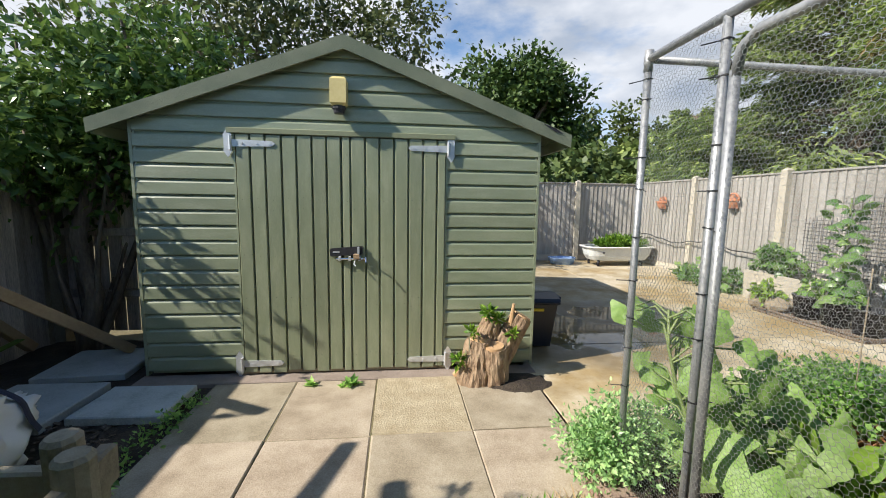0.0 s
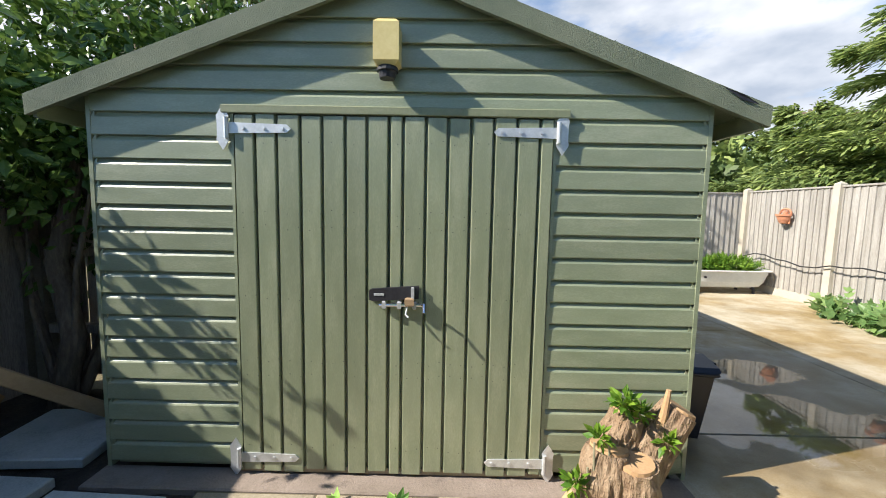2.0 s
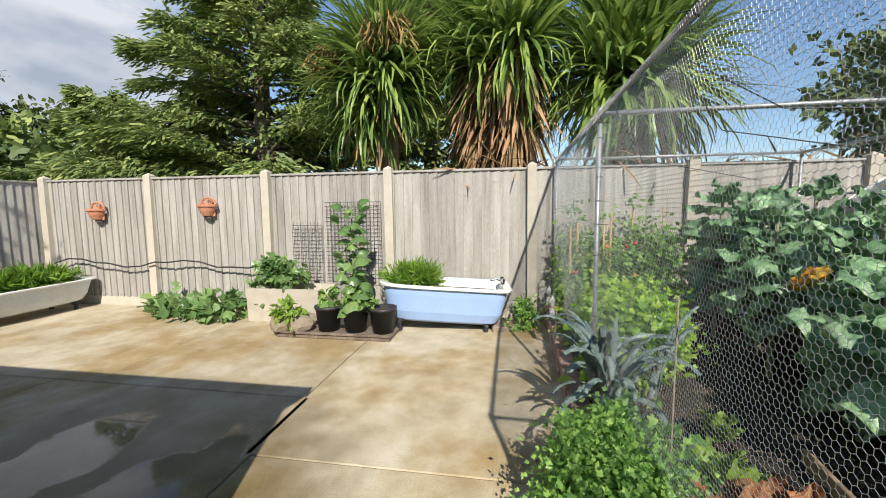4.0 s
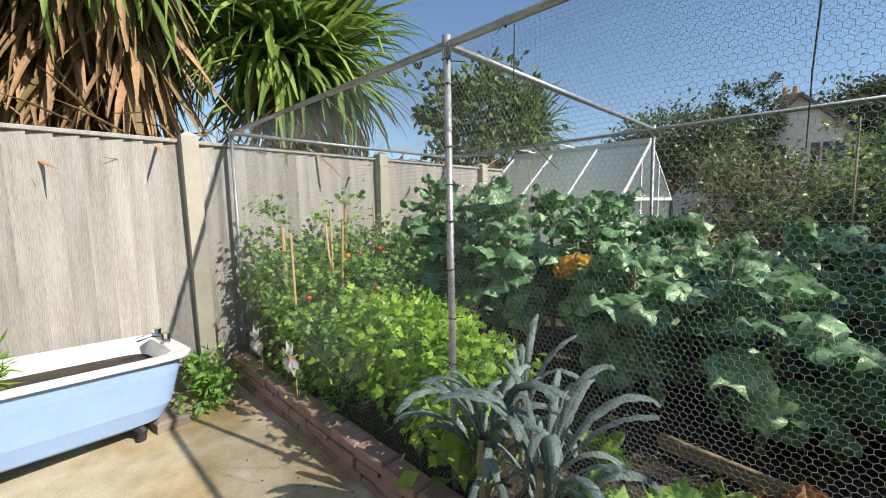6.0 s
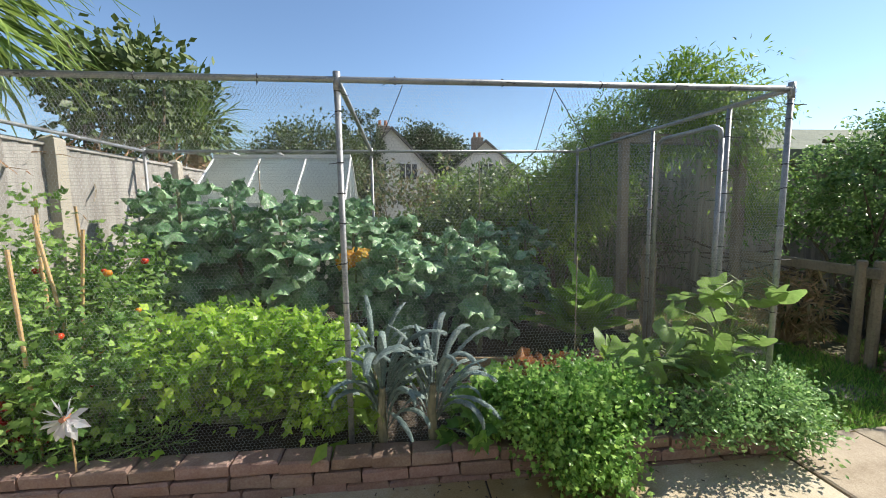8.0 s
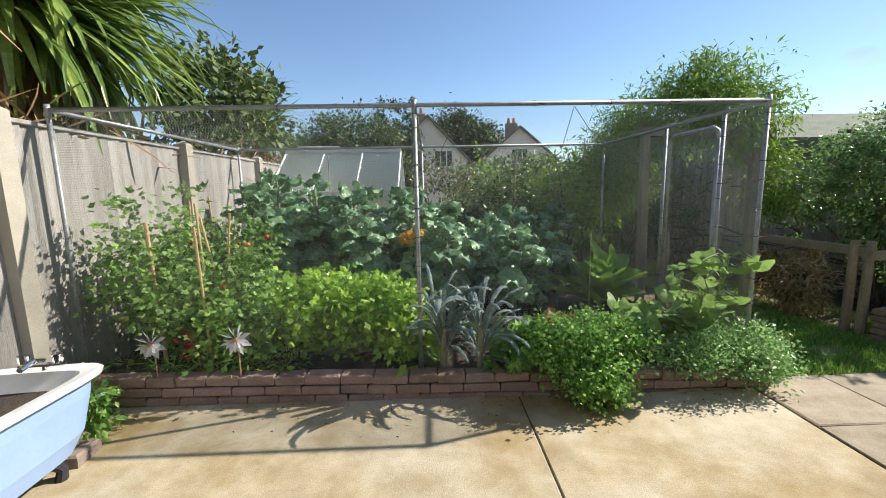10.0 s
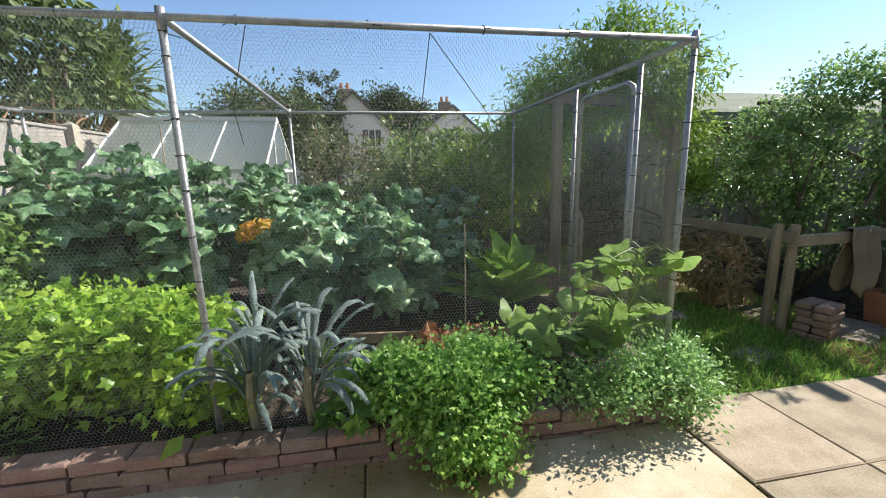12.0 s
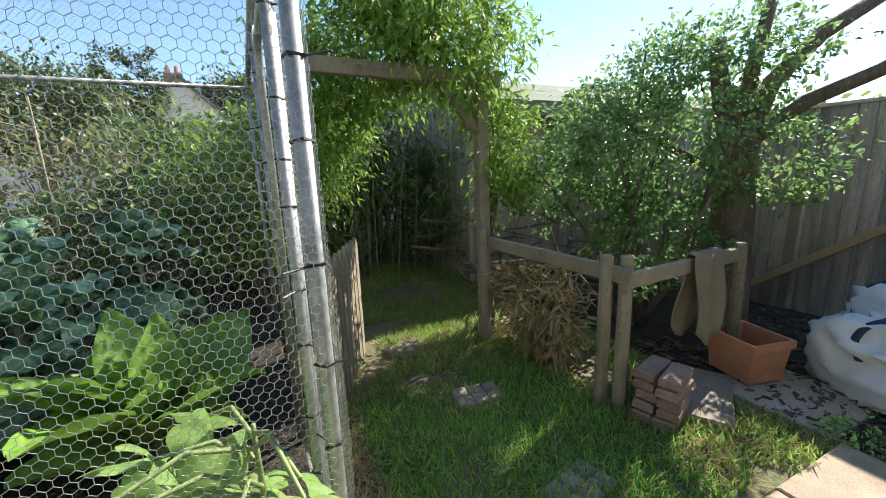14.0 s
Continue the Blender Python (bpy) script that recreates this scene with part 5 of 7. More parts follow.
# ---------------------------------------------------------------- houses beyond
def house(x, y, rz, w, d, eave, ridge, wall, roof, label, wins):
    """Gable end faces local +y."""
    h = thing("house", x, y, 0, label, "house", rz=rz)
    part("wall", Geo().extrude([(-w / 2, -0.1), (w / 2, -0.1), (w / 2, eave), (0, ridge), (-w / 2, eave)], "y", -d, 0), M[wall], h)
    for s in (-1, 1):
        o = [(0, ridge + 0.16), (s * (w / 2 + 0.35), eave - 0.35 * (ridge - eave) / (w / 2) + 0.16), (s * (w / 2 + 0.35), eave - 0.35 * (ridge - eave) / (w / 2)), (0, ridge)]
        part("roof", Geo().extrude(o, "y", -d - 0.2, 0.25), M[roof], h)
    for wx, wz in wins:
        wd = part("window", Geo().box(wx - 0.6, -0.02, wz - 0.55, wx + 0.6, 0.05, wz + 0.55, 0.02), M["white_paint"], h)
        for k in (-1, 0, 1):
            part("pane", Geo().box(wx + k * 0.37 - 0.15, 0.035, wz - 0.45, wx + k * 0.37 + 0.15, 0.06, wz + 0.45), M["dark_window"], wd)
    if ridge < 4:
        return h
    ch = part("chimney", Geo().box(-0.45, -d * 0.5 - 0.4, ridge - 0.5, 0.45, -d * 0.5 + 0.4, ridge + 1.0, 0.03), M["brick_moss"], h)
    for k in (-0.2, 0.2):
        part("chimney_pot", Geo().tube([(k, -d * 0.5, ridge + 1.0), (k, -d * 0.5, ridge + 1.4)], [0.13, 0.1], 10), M["terracotta"], ch)
    return h


house(3.35, -20.5, 8, 5.0, 9, 3.2, 5.75, "glass_wall", "roof_tile", "cream rendered house with a grey pitched roof beyond the hedge", [(-0.95, 3.3), (0.9, 3.3)])
house(-2.95, -23.5, -4, 4.6, 9, 3.5, 5.5, "glass_wall", "roof_tile", "white rendered house with a dark roof beyond the hedge", [(0.0, 3.6)])
house(9.6, -24.5, 4, 6.5, 9, 3.0, 5.2, "glass_wall", "roof_tile", "pale rendered house with a pitched roof beyond the greenhouse", [(0.0, 3.4)])
hl = house(-13.5, 9.5, -62, 8, 9, 2.2, 3.7, "brick_bed", "roof_red", "low house with an orange tiled roof beyond the dark fence", [])
part("skylight", Geo().box(-2.9, -4.4, 2.55, -1.9, -3.4, 2.75, 0.02).moved(pose(0, 0, 0.35, 0, -16, 0)), M["dark_window"], hl, "dark roof window")
house(-7.2, -4.2, 90, 5, 6, 2.0, 2.7, "fence_dark", "roof_felt", "low neighbouring outbuilding with a pale green roof", [])


# ---------------------------------------------------------------- plants: shared shapes
def blade(width, bend, seg=6, fold=0.25, tip=0.12, base=0.5, wavy=0.0):
    """A strap leaf of length 1 that bends over by `bend` degrees along its length."""
    vs, fs = [], []
    y = z = 0.0
    for i in range(seg + 1):
        t = i / seg
        a = radians(bend) * t * t
        w = width * (base + (1 - base) * min(1, t * 3.5)) * (1 if t < 0.6 else max(tip, 1 - (t - 0.6) / 0.4 * (1 - tip))) / 2
        wv = wavy * width * math.sin(9 * t)
        c, s = math.cos(a), math.sin(a)
        for k in (-1, 0, 1):
            h = (fold * w if k else 0) + wv * k
            vs.append((k * w, y + h * s, z + h * c))
        y += c / seg
        z -= s / seg
    for i in range(seg):
        for k in (0, 1):
            fs.append((i * 3 + k, i * 3 + k + 1, i * 3 + k + 4, i * 3 + k + 3))
    return vs, fs


def broad(seed, petiole=0.25, width=0.75, lobes=5, cup=0.12, bend=40, wave=0.05, heart=0.0, nu=6, nv=9, cut=0.24):
    """A broad wavy leaf of length 1 with a stalk, a sunk midrib and a lobed edge."""
    rr = random.Random(seed)
    vs, fs = [], []
    y = z = 0.0
    ph = rr.uniform(0, 6)
    for i in range(nv + 1):
        t = i / nv
        a = radians(bend) * t * t
        c, s = math.cos(a), math.sin(a)
        if t < petiole:
            w = 0.03
        else:
            q = (t - petiole) / (1 - petiole)
            w = width / 2 * (math.sin(math.pi * min(1, 0.06 + heart + q * (0.94 - heart)) ** 0.75)) * (1 + cut * math.sin(lobes * 2 * math.pi * q + ph)) + 0.01
        for j in range(nu + 1):
            u = j / nu * 2 - 1
            lf = 0.0
            if t >= petiole:
                lf = cup * w * u * u * 1.6 + wave * math.sin(u * 5 + t * 13 + ph) * abs(u) + 0.025 * math.sin(t * 40) * abs(u) * w
            back = heart * 0.6 * abs(u) * w if 0 < (t - petiole) < 0.3 else 0
            vs.append((u * w, y + lf * s - back, z + lf * c))
        y += c / nv
        z -= s / nv
    for i in range(nv):
        for j in range(nu):
            k = i * (nu + 1) + j
            fs.append((k, k + 1, k + nu + 2, k + nu + 1))
    return vs, fs


def sph(az, el):
    return np.stack([np.cos(az) * np.cos(el), np.sin(az) * np.cos(el), np.sin(el)], -1)


def smooth_all(me):
    me.polygons.foreach_set("use_smooth", [True] * len(me.polygons))
    return me


def bush(name, blobs, n, shape, size, material, label, category, seed, clump=0.2, per=40, fill=0.45, droop=0.2, base=None, stems=10, stem_mat="bark", group="", second=None, jit=0.4):
    """A shrub or tree crown of single leaves on branching stems."""
    rng = np.random.default_rng(seed)
    B = blobs
    bx = base or (B[0][0], B[0][1], 0)
    root = thing(name, *bx, label, category, group)
    off = np.array(bx, float)
    P, D, N, C, u = cloud(rng, blobs, n, clump, per, fill, droop)
    S = size * (1 - jit + 2 * jit * rng.random(n))
    if second:
        k = rng.random(n) < second[1]
        part("foliage", leaves("foliage", shape, P[k] - off, D[k], N[k], S[k], second[0]), None, root)
        P, D, N, S = P[~k], D[~k], N[~k], S[~k]
    part("foliage", leaves("foliage", shape, P - off, D, N, S, material), None, root)
    if stems:
        g = Geo()
        pick = rng.choice(len(C), min(stems, len(C)), replace=False)
        for c in C[pick]:
            e = c - off
            s0 = np.array((e[0] * 0.12, e[1] * 0.12, -0.02))
            mid = s0 * 0.5 + e * 0.5 + rng.normal(size=3) * 0.06 * np.linalg.norm(e)
            r = 0.012 * np.linalg.norm(e) + 0.004
            g.tube([s0, mid, e], [r, r * 0.65, r * 0.25], 6, False)
        part("branchwork", g, M[stem_mat], root, smooth=True, kind="stuff")
    return root


def tree(name, x, y, trunk_h, trunk_r, blobs, n, shape, size, material, label, seed, limbs=12, clump=0.5, per=60, fill=0.35, bark="bark", droop=0.2, lean=(0, 0)):
    rng = np.random.default_rng(seed)
    root = thing(name, x, y, 0, label, "tree")
    off = np.array((x, y, 0.0))
    P, D, N, C, u = cloud(rng, blobs, n, clump, per, fill, droop)
    part("crown", leaves("crown", shape, P - off, D, N, size * (0.6 + 0.8 * rng.random(n)), material), None, root)
    g = Geo()
    top = np.array((lean[0], lean[1], trunk_h))
    g.tube([(0, 0, -0.1), (lean[0] * 0.3, lean[1] * 0.3, trunk_h * 0.5), top], [trunk_r * 1.25, trunk_r, trunk_r * 0.7], 10, False)
    for c in C[rng.choice(len(C), min(limbs, len(C)), replace=False)]:
        e = c - off
        s = top * rng.uniform(0.55, 1.0)
        mid = s * 0.45 + e * 0.55 + np.array((0, 0, 0.12 * np.linalg.norm(e - s)))
        g.tube([s, mid, e], [trunk_r * 0.5, trunk_r * 0.3, trunk_r * 0.08], 7, False)
    part("trunk", g, M[bark], root, smooth=True)
    return root


# ---------------------------------------------------------------- trees and shrubs round about
lau = bush("laurel_bush", [(-2.85, 4.25, 2.1, 0.7, 0.6, 0.95), (-2.3, 4.6, 2.55, 0.75, 0.6, 0.75), (-2.5, 4.1, 1.75, 0.45, 0.4, 0.5), (-2.9, 4.6, 1.95, 0.55, 0.5, 0.6), (-2.9, 3.0, 1.95, 0.22, 0.22, 0.28), (-3.0, 3.55, 1.9, 0.35, 0.35, 0.5)], 11000, LEAF, 0.095, M["laurel"],
     "glossy green laurel growing in the dark corner beside the shed", "shrub", 101, clump=0.22, per=26, base=(-2.75, 3.85, 0), stems=9)
part("trunk", Geo().tube([(-0.05, 0, -0.05), (0.08, 0.0, 0.5), (-0.06, 0.05, 1.0), (0.1, 0.1, 1.7)], [0.085, 0.07, 0.065, 0.04], 10), M["bark"], lau, "bare twisted trunk", True)
tree("ash_tree", -2.6, 8.2, 2.2, 0.14, [(-3.2, 8.4, 4.0, 2.3, 1.6, 2.0), (-1.2, 8.6, 4.2, 1.6, 1.4, 1.7), (-4.8, 8.0, 3.2, 1.6, 1.3, 1.5), (-0.2, 9.0, 5.0, 1.2, 1.0, 1.0), (-3.0, 8.2, 5.6, 1.8, 1.4, 1.2)], 15000, LEAF, 0.13, M["ash"],
     "tall light-leaved tree rising behind the shed", 102, 22, 0.42, 45)
tree("oak_tree", 7.6, 27, 3.5, 0.5, [(7.6, 27, 7.0, 4.2, 3.5, 3.6), (5.4, 27, 5.6, 2.6, 2.5, 2.6), (10.4, 27, 5.2, 2.6, 2.5, 3.0), (8.2, 27, 9.0, 2.6, 2.2, 1.6)], 32000, LEAF_FLAT, 0.34, M["oak"],
     "round dark green broadleaved tree in the distance", 103, 12, 0.8, 60)
for k, (x, y, h, w) in enumerate(((17.0, 36, 10.0, 1.3), (20.4, 34.5, 9.5, 1.5), (23.5, 34, 10.0, 1.8), (14.8, 37, 7.5, 1.8))):
    tree("poplar_tree", x, y, h * 0.4, 0.25, [(x, y, h * 0.55, w, w, h * 0.45), (x + 0.4, y, h * 0.35, w * 1.2, w, h * 0.3)], 4500, LEAF_FLAT, 0.42, M["poplar"],
         "tall narrow pale green tree in the distance", 110 + k, 8, 0.6, 45)
for k, (x, y, h, w) in enumerate(((11.5, 17, 3.8, 3.0), (15.0, 17.5, 4.2, 3.2), (19.0, 16, 4.8, 3.4), (7.5, 15.5, 3.0, 2.2), (3.0, 16, 3.0, 2.4), (-6.0, 16, 4.5, 3.0), (-11, 14, 4.0, 3.0))):
    bush("far_shrub", [(x, y, h * 0.5, w, w * 0.8, h * 0.52), (x + w * 0.5, y, h * 0.6, w * 0.6, w * 0.5, h * 0.4)], 4500, SPRAY, 0.42, M["conifer"] if k < 3 else M["far_green"],
         "dense green shrubbery beyond the far fence", "shrub", 120 + k, clump=0.5, per=40, stems=4, group="shrubs beyond the fence")


def conifer(x, y, h, r, n, seed, label, tier=0.42, size=0.34, mt="conifer"):
    """Tiers of level limbs, each carrying flat drooping sprays."""
    rng = np.random.default_rng(seed)
    root = thing("conifer_tree", x, y, 0, label, "tree")
    g = Geo().tube([(0, 0, -0.1), (0.05, 0, h * 0.5), (0, 0, h)], [0.28, 0.2, 0.04], 10, False)
    P, D, N = [], [], []
    z = 0.9
    per = n / (h / tier * 7)
    while z < h:
        t = (z - 0.9) / (h - 0.9)
        for k in range(7):
            a = rng.uniform(0, 2 * math.pi)
            L = r * (1 - 0.82 * t ** 1.3) * rng.uniform(0.6, 1.15)
            zz = z + rng.uniform(-0.2, 0.2)
            tip = np.array((math.cos(a) * L, math.sin(a) * L, zz + L * rng.uniform(-0.06, 0.2)))
            base = np.array((0, 0, zz - 0.1))
            mid = base * 0.5 + tip * 0.5 + np.array((0, 0, 0.06 * L))
            g.tube([base, mid, tip], [0.06 * (1 - 0.6 * t), 0.035, 0.008], 6, False)
            m = int(per * (0.5 + L / r))
            s = 0.25 + 0.75 * rng.random(m) ** 0.65
            wdt = 0.26 * L * np.sqrt(s) * (1.15 - s) * rng.normal(size=m) * 1.1
            ax = unit(tip - base)
            sd = unit(np.cross(ax, (0, 0, 1)))
            p = base + (tip - base) * s[:, None] + sd * wdt[:, None] + np.array((0, 0, 1.0)) * (0.06 * L * np.sin(s * 3.1) - 0.25 * np.abs(wdt) + rng.normal(size=m) * 0.08)[:, None]
            P.append(p)
            D.append(ax * 0.8 + sd * (np.sign(wdt) * 0.5)[:, None] + rng.normal(size=(m, 3)) * 0.22 + np.array((0, 0, -0.3)))
            N.append(np.array((0, 0, 1.0)) + ax * 0.3 + rng.normal(size=(m, 3)) * 0.45)
        z += tier * rng.uniform(0.7, 1.3)
    P, D, N = np.concatenate(P), np.concatenate(D), np.concatenate(N)
    s = size * (0.6 + 0.8 * rng.random(len(P)))
    part("crown", leaves("crown", SPRAY, P, D, N, np.stack([s * 0.8, s * 1.7, s * 1.2], 1), M[mt]), None, root)
    part("trunk", g, M["bark"], root, smooth=True)
    return root


conifer(11.1, 9.0, 10.6, 4.2, 80000, 131, "large dark layered conifer overhanging the fence", size=0.15)
conifer(9.9, 12.7, 4.4, 2.6, 24000, 132, "smaller bright green conifer behind the fence", size=0.14)
conifer(13.0, 12.0, 5.6, 3.2, 22000, 133, "layered green conifer behind the fence", size=0.17)
conifer(12.4, 4.5, 9.0, 3.0, 22000, 134, "dark conifer behind the palm-like trees", size=0.18)


def cordyline(x, y, trunk_h, crown_r, n, seed, label, dead=0.35, heads=2, skirt=1.0):
    rng = np.random.default_rng(seed)
    root = thing("cabbage_palm", x, y, 0, label, "palm")
    part("trunk", Geo().tube([(0, 0, -0.1), (0.06, 0.03, trunk_h * 0.5), (0, 0, trunk_h)], [0.2, 0.16, 0.13], 10, False), M["strap_dead"], root, "pale fibrous trunk")
    hd = [np.array((0, 0, trunk_h))] + [np.array((rng.uniform(-0.3, 0.3), rng.uniform(-0.45, 0.45), trunk_h + rng.uniform(-0.2, 0.35))) for _ in range(heads)]
    for kind, cnt, el0, el1, bends, mt in (("leaves", n, -0.95, 1.5, (20, 60, 105), "strap"), ("dead_leaves", int(n * dead), -1.5, -0.8, (5, 25), "strap_dead")):
        for q, bd in enumerate(bends):
            m = cnt // len(bends)
            az = rng.uniform(0, 2 * math.pi, m)
            el = el0 + (el1 - el0) * rng.random(m) ** (0.8 if kind == "leaves" else 1.0)
            h = np.array(hd)[rng.integers(0, len(hd), m)]
            D = sph(az, el)
            P = h + D * 0.08 + np.array((0, 0, 1)) * rng.uniform(-0.35 if kind == "leaves" else -0.75 * skirt, 0.12, m)[:, None]
            N = np.array((0, 0, 1.0)) + D * -0.3 + rng.normal(size=(m, 3)) * 0.12
            S = crown_r * rng.uniform(0.7, 1.1, m) * (1 if kind == "leaves" else 0.85)
            S3 = np.stack([np.ones(m) * crown_r, S, S], 1)
            part(kind, leaves(kind, blade(0.046, bd, 6), P, D, N, S3, M[mt]), None, root)
    return root


def seed_head(root_xyz, r, seed, parent):
    rng = np.random.default_rng(seed)
    n = 900
    az, el = rng.uniform(0, 6.28, n), rng.uniform(-0.4, 1.4, n)
    D = sph(az, el)
    P = np.array(root_xyz) + D * r * rng.uniform(0.2, 1.0, n)[:, None] * np.array((1, 1, 0.8))
    D2 = D * 0.5 + np.array((0, 0, -1.0)) + rng.normal(size=(n, 3)) * 0.2
    part("seed_head", leaves("seed_head", blade(0.09, 30, 3), P, D2, rng.normal(size=(n, 3)), r * rng.uniform(0.4, 0.8, n), M["seedhead"]), None, parent, "brown drooping seed head")


c1 = cordyline(6.85, 4.05, 3.45, 1.25, 1150, 141, "tall cabbage palm with drooping green straps and brown seed heads", 0.05)
seed_head((-0.45, -0.15, 0.35 + 3.45), 0.42, 151, c1)
seed_head((-0.2, 0.75, 0.15 + 3.45), 0.38, 152, c1)
cordyline(6.8, 2.45, 3.6, 1.3, 1150, 142, "cabbage palm with a long skirt of dead brown leaves", 0.95, skirt=1.5)
cordyline(6.75, 0.4, 3.2, 1.5, 1100, 143, "cabbage palm with a dense spiky green head", 0.06, 1)
cordyline(6.9, -4.6, 3.0, 1.1, 320, 144, "distant cabbage palm with a spiky head", 0.2, 1)
bush("fence_tree", [(6.9, -3.0, 2.9, 1.0, 1.0, 1.0), (7.5, -3.8, 3.2, 1.2, 1.2, 0.9)], 4000, LEAF_FLAT, 0.14, M["far_green"], "leafy green tree leaning over the fence", "tree", 145, clump=0.3, stems=10)
# debris under the cage roof line along the fence top
rng = np.random.default_rng(9)
n = 420
P = np.stack([rng.uniform(5.9, 6.5, n), rng.uniform(-4.5, 3.2, n), rng.uniform(1.65, 2.05, n)], 1)
root = thing("dead_leaf_litter", 6.2, 0, 0, "brown fallen straps caught behind the fence", "litter", kind="stuff")
part("litter", leaves("litter", blade(0.05, 40, 3), P - np.array((6.2, 0, 0)), rng.normal(size=(n, 3)) + np.array((0, 0, -0.6)), rng.normal(size=(n, 3)), rng.uniform(0.3, 0.6, n), M["strap_dead"]), None, root)

# south: hedges, climbers, far trees
bush("mixed_hedge", [(3.1, -4.0, 1.0, 0.75, 0.7, 1.15), (2.35, -3.6, 0.9, 0.6, 0.6, 1.05)], 5500, LEAF, 0.09, M["hedge_brown"], "untidy hedge with brownish seed heads behind the cage", "hedge", 161, clump=0.2, per=24, second=(M["hedge"], 0.45))
bush("evergreen_shrub", [(1.9, -2.7, 1.0, 0.75, 0.6, 0.95), (1.2, -2.6, 1.05, 0.6, 0.6, 0.95), (2.5, -2.7, 0.7, 0.5, 0.5, 0.7)], 7500, LEAF, 0.085, M["hedge"], "dense glossy evergreen shrub behind the cage", "shrub", 162, clump=0.16, per=24)
bush("climbing_shrub", [(0.95, -1.5, 1.3, 0.4, 0.5, 0.85), (1.35, -1.9, 1.2, 0.5, 0.45, 0.75)], 3800, LEAF, 0.075, M["willow"], "leafy climber with pale green leaves by the cage corner", "climber", 163, clump=0.16, per=24)
wil = bush("willow_tree", [(0.05, -0.9, 2.3, 0.75, 0.6, 0.5), (-0.35, -0.4, 2.25, 0.5, 0.42, 0.5), (0.4, -1.5, 2.1, 0.5, 0.6, 0.55), (-0.62, -0.4, 1.75, 0.2, 0.2, 0.7), (-0.8, -0.3, 1.45, 0.2, 0.22, 0.45), (-0.1, -0.7, 2.6, 0.45, 0.4, 0.35), (0.6, -1.2, 1.6, 0.3, 0.5, 0.6)], 24000, LEAF_SLIM, 0.07, M["willow"],
     "narrow-leaved tree arching over the garden path", "tree", 164, clump=0.15, per=40, base=(-0.66, -0.42, 0), stems=0, droop=0.5)
part("trunk", Geo().tube([(0, 0, -0.05), (0.04, -0.02, 0.6), (-0.02, 0.03, 1.1), (0.06, 0.0, 1.6), (0.1, -0.05, 2.0)], [0.05, 0.042, 0.038, 0.032, 0.022], 9, False), M["bark"], wil, "twisted bare trunk", True)
for p, q in (((0.06, 0.0, 1.6), (0.6, -0.35, 2.3)), ((0.1, -0.05, 1.95), (0.45, -0.6, 2.6)), ((0.0, 0.02, 1.3), (0.2, 0.05, 2.35))):
    p, q = Vector(p), Vector(q)
    part("limb", Geo().tube([p, p.lerp(q, 0.5) + Vector((0.03, 0.02, 0.08)), q], [0.024, 0.017, 0.007], 7, False), M["bark"], wil, smooth=True)
bush("bamboo_screen", [(0.5, -2.5, 1.0, 0.25, 0.9, 1.1), (0.2, -3.4, 1.2, 0.9, 0.5, 1.3), (-0.7, -3.2, 1.1, 0.5, 0.6, 1.2), (-1.3, -2.6, 0.9, 0.5, 0.8, 1.0)], 11000, LEAF_THIN, 0.16, M["hedge"], "dark screen of thin canes and leaves beyond the arch", "hedge", 165, clump=0.25, base=(0.0, -3.4, 0), stems=14, droop=0.6)
rv = random.Random(8)
for k in range(46):
    x, y = rv.uniform(-1.2, 0.7), rv.uniform(-3.5, -2.4)
    solid("garden_cane", Geo().tube([(x, y, 0), (x + rv.uniform(-0.08, 0.08), y + rv.uniform(-0.08, 0.08), 1.1), (x + rv.uniform(-0.2, 0.2), y + rv.uniform(-0.2, 0.2), rv.uniform(1.7, 2.4))], [0.011, 0.009, 0.005], 6), M["stem_pale"], "thin upright cane in the dark screen", "cane", group="screen canes")
# laurel again; its lighter leaf colour stands in for brighter light here
bush("laurel_clump", [(-1.5, 0.15, 1.35, 0.5, 0.45, 0.62), (-1.75, -0.2, 1.6, 0.55, 0.5, 0.6), (-2.0, 0.45, 1.75, 0.5, 0.45, 0.65), (-1.9, 0.2, 2.05, 0.35, 0.35, 0.3), (-2.2, 0.75, 2.0, 0.3, 0.3, 0.3), (-1.25, -0.45, 1.2, 0.45, 0.4, 0.45), (-2.35, 0.85, 1.35, 0.3, 0.3, 0.4), (-1.8, 0.3, 0.8, 0.5, 0.4, 0.45)], 18000, LEAF, 0.047, M["leaf_lit"], "green laurel sprouting round the pruned tree",
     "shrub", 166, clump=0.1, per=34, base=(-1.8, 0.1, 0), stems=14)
pt = thing("pruned_tree", -2.3, 0.55, 0, "old tree pruned hard to thick bare limbs", "tree")
part("trunk", Geo().tube([(0, 0, -0.1), (0.03, 0.02, 0.6), (0.0, 0.0, 1.2), (-0.05, -0.02, 1.6)], [0.2, 0.15, 0.14, 0.13], 12, False), M["bark"], pt, smooth=True)
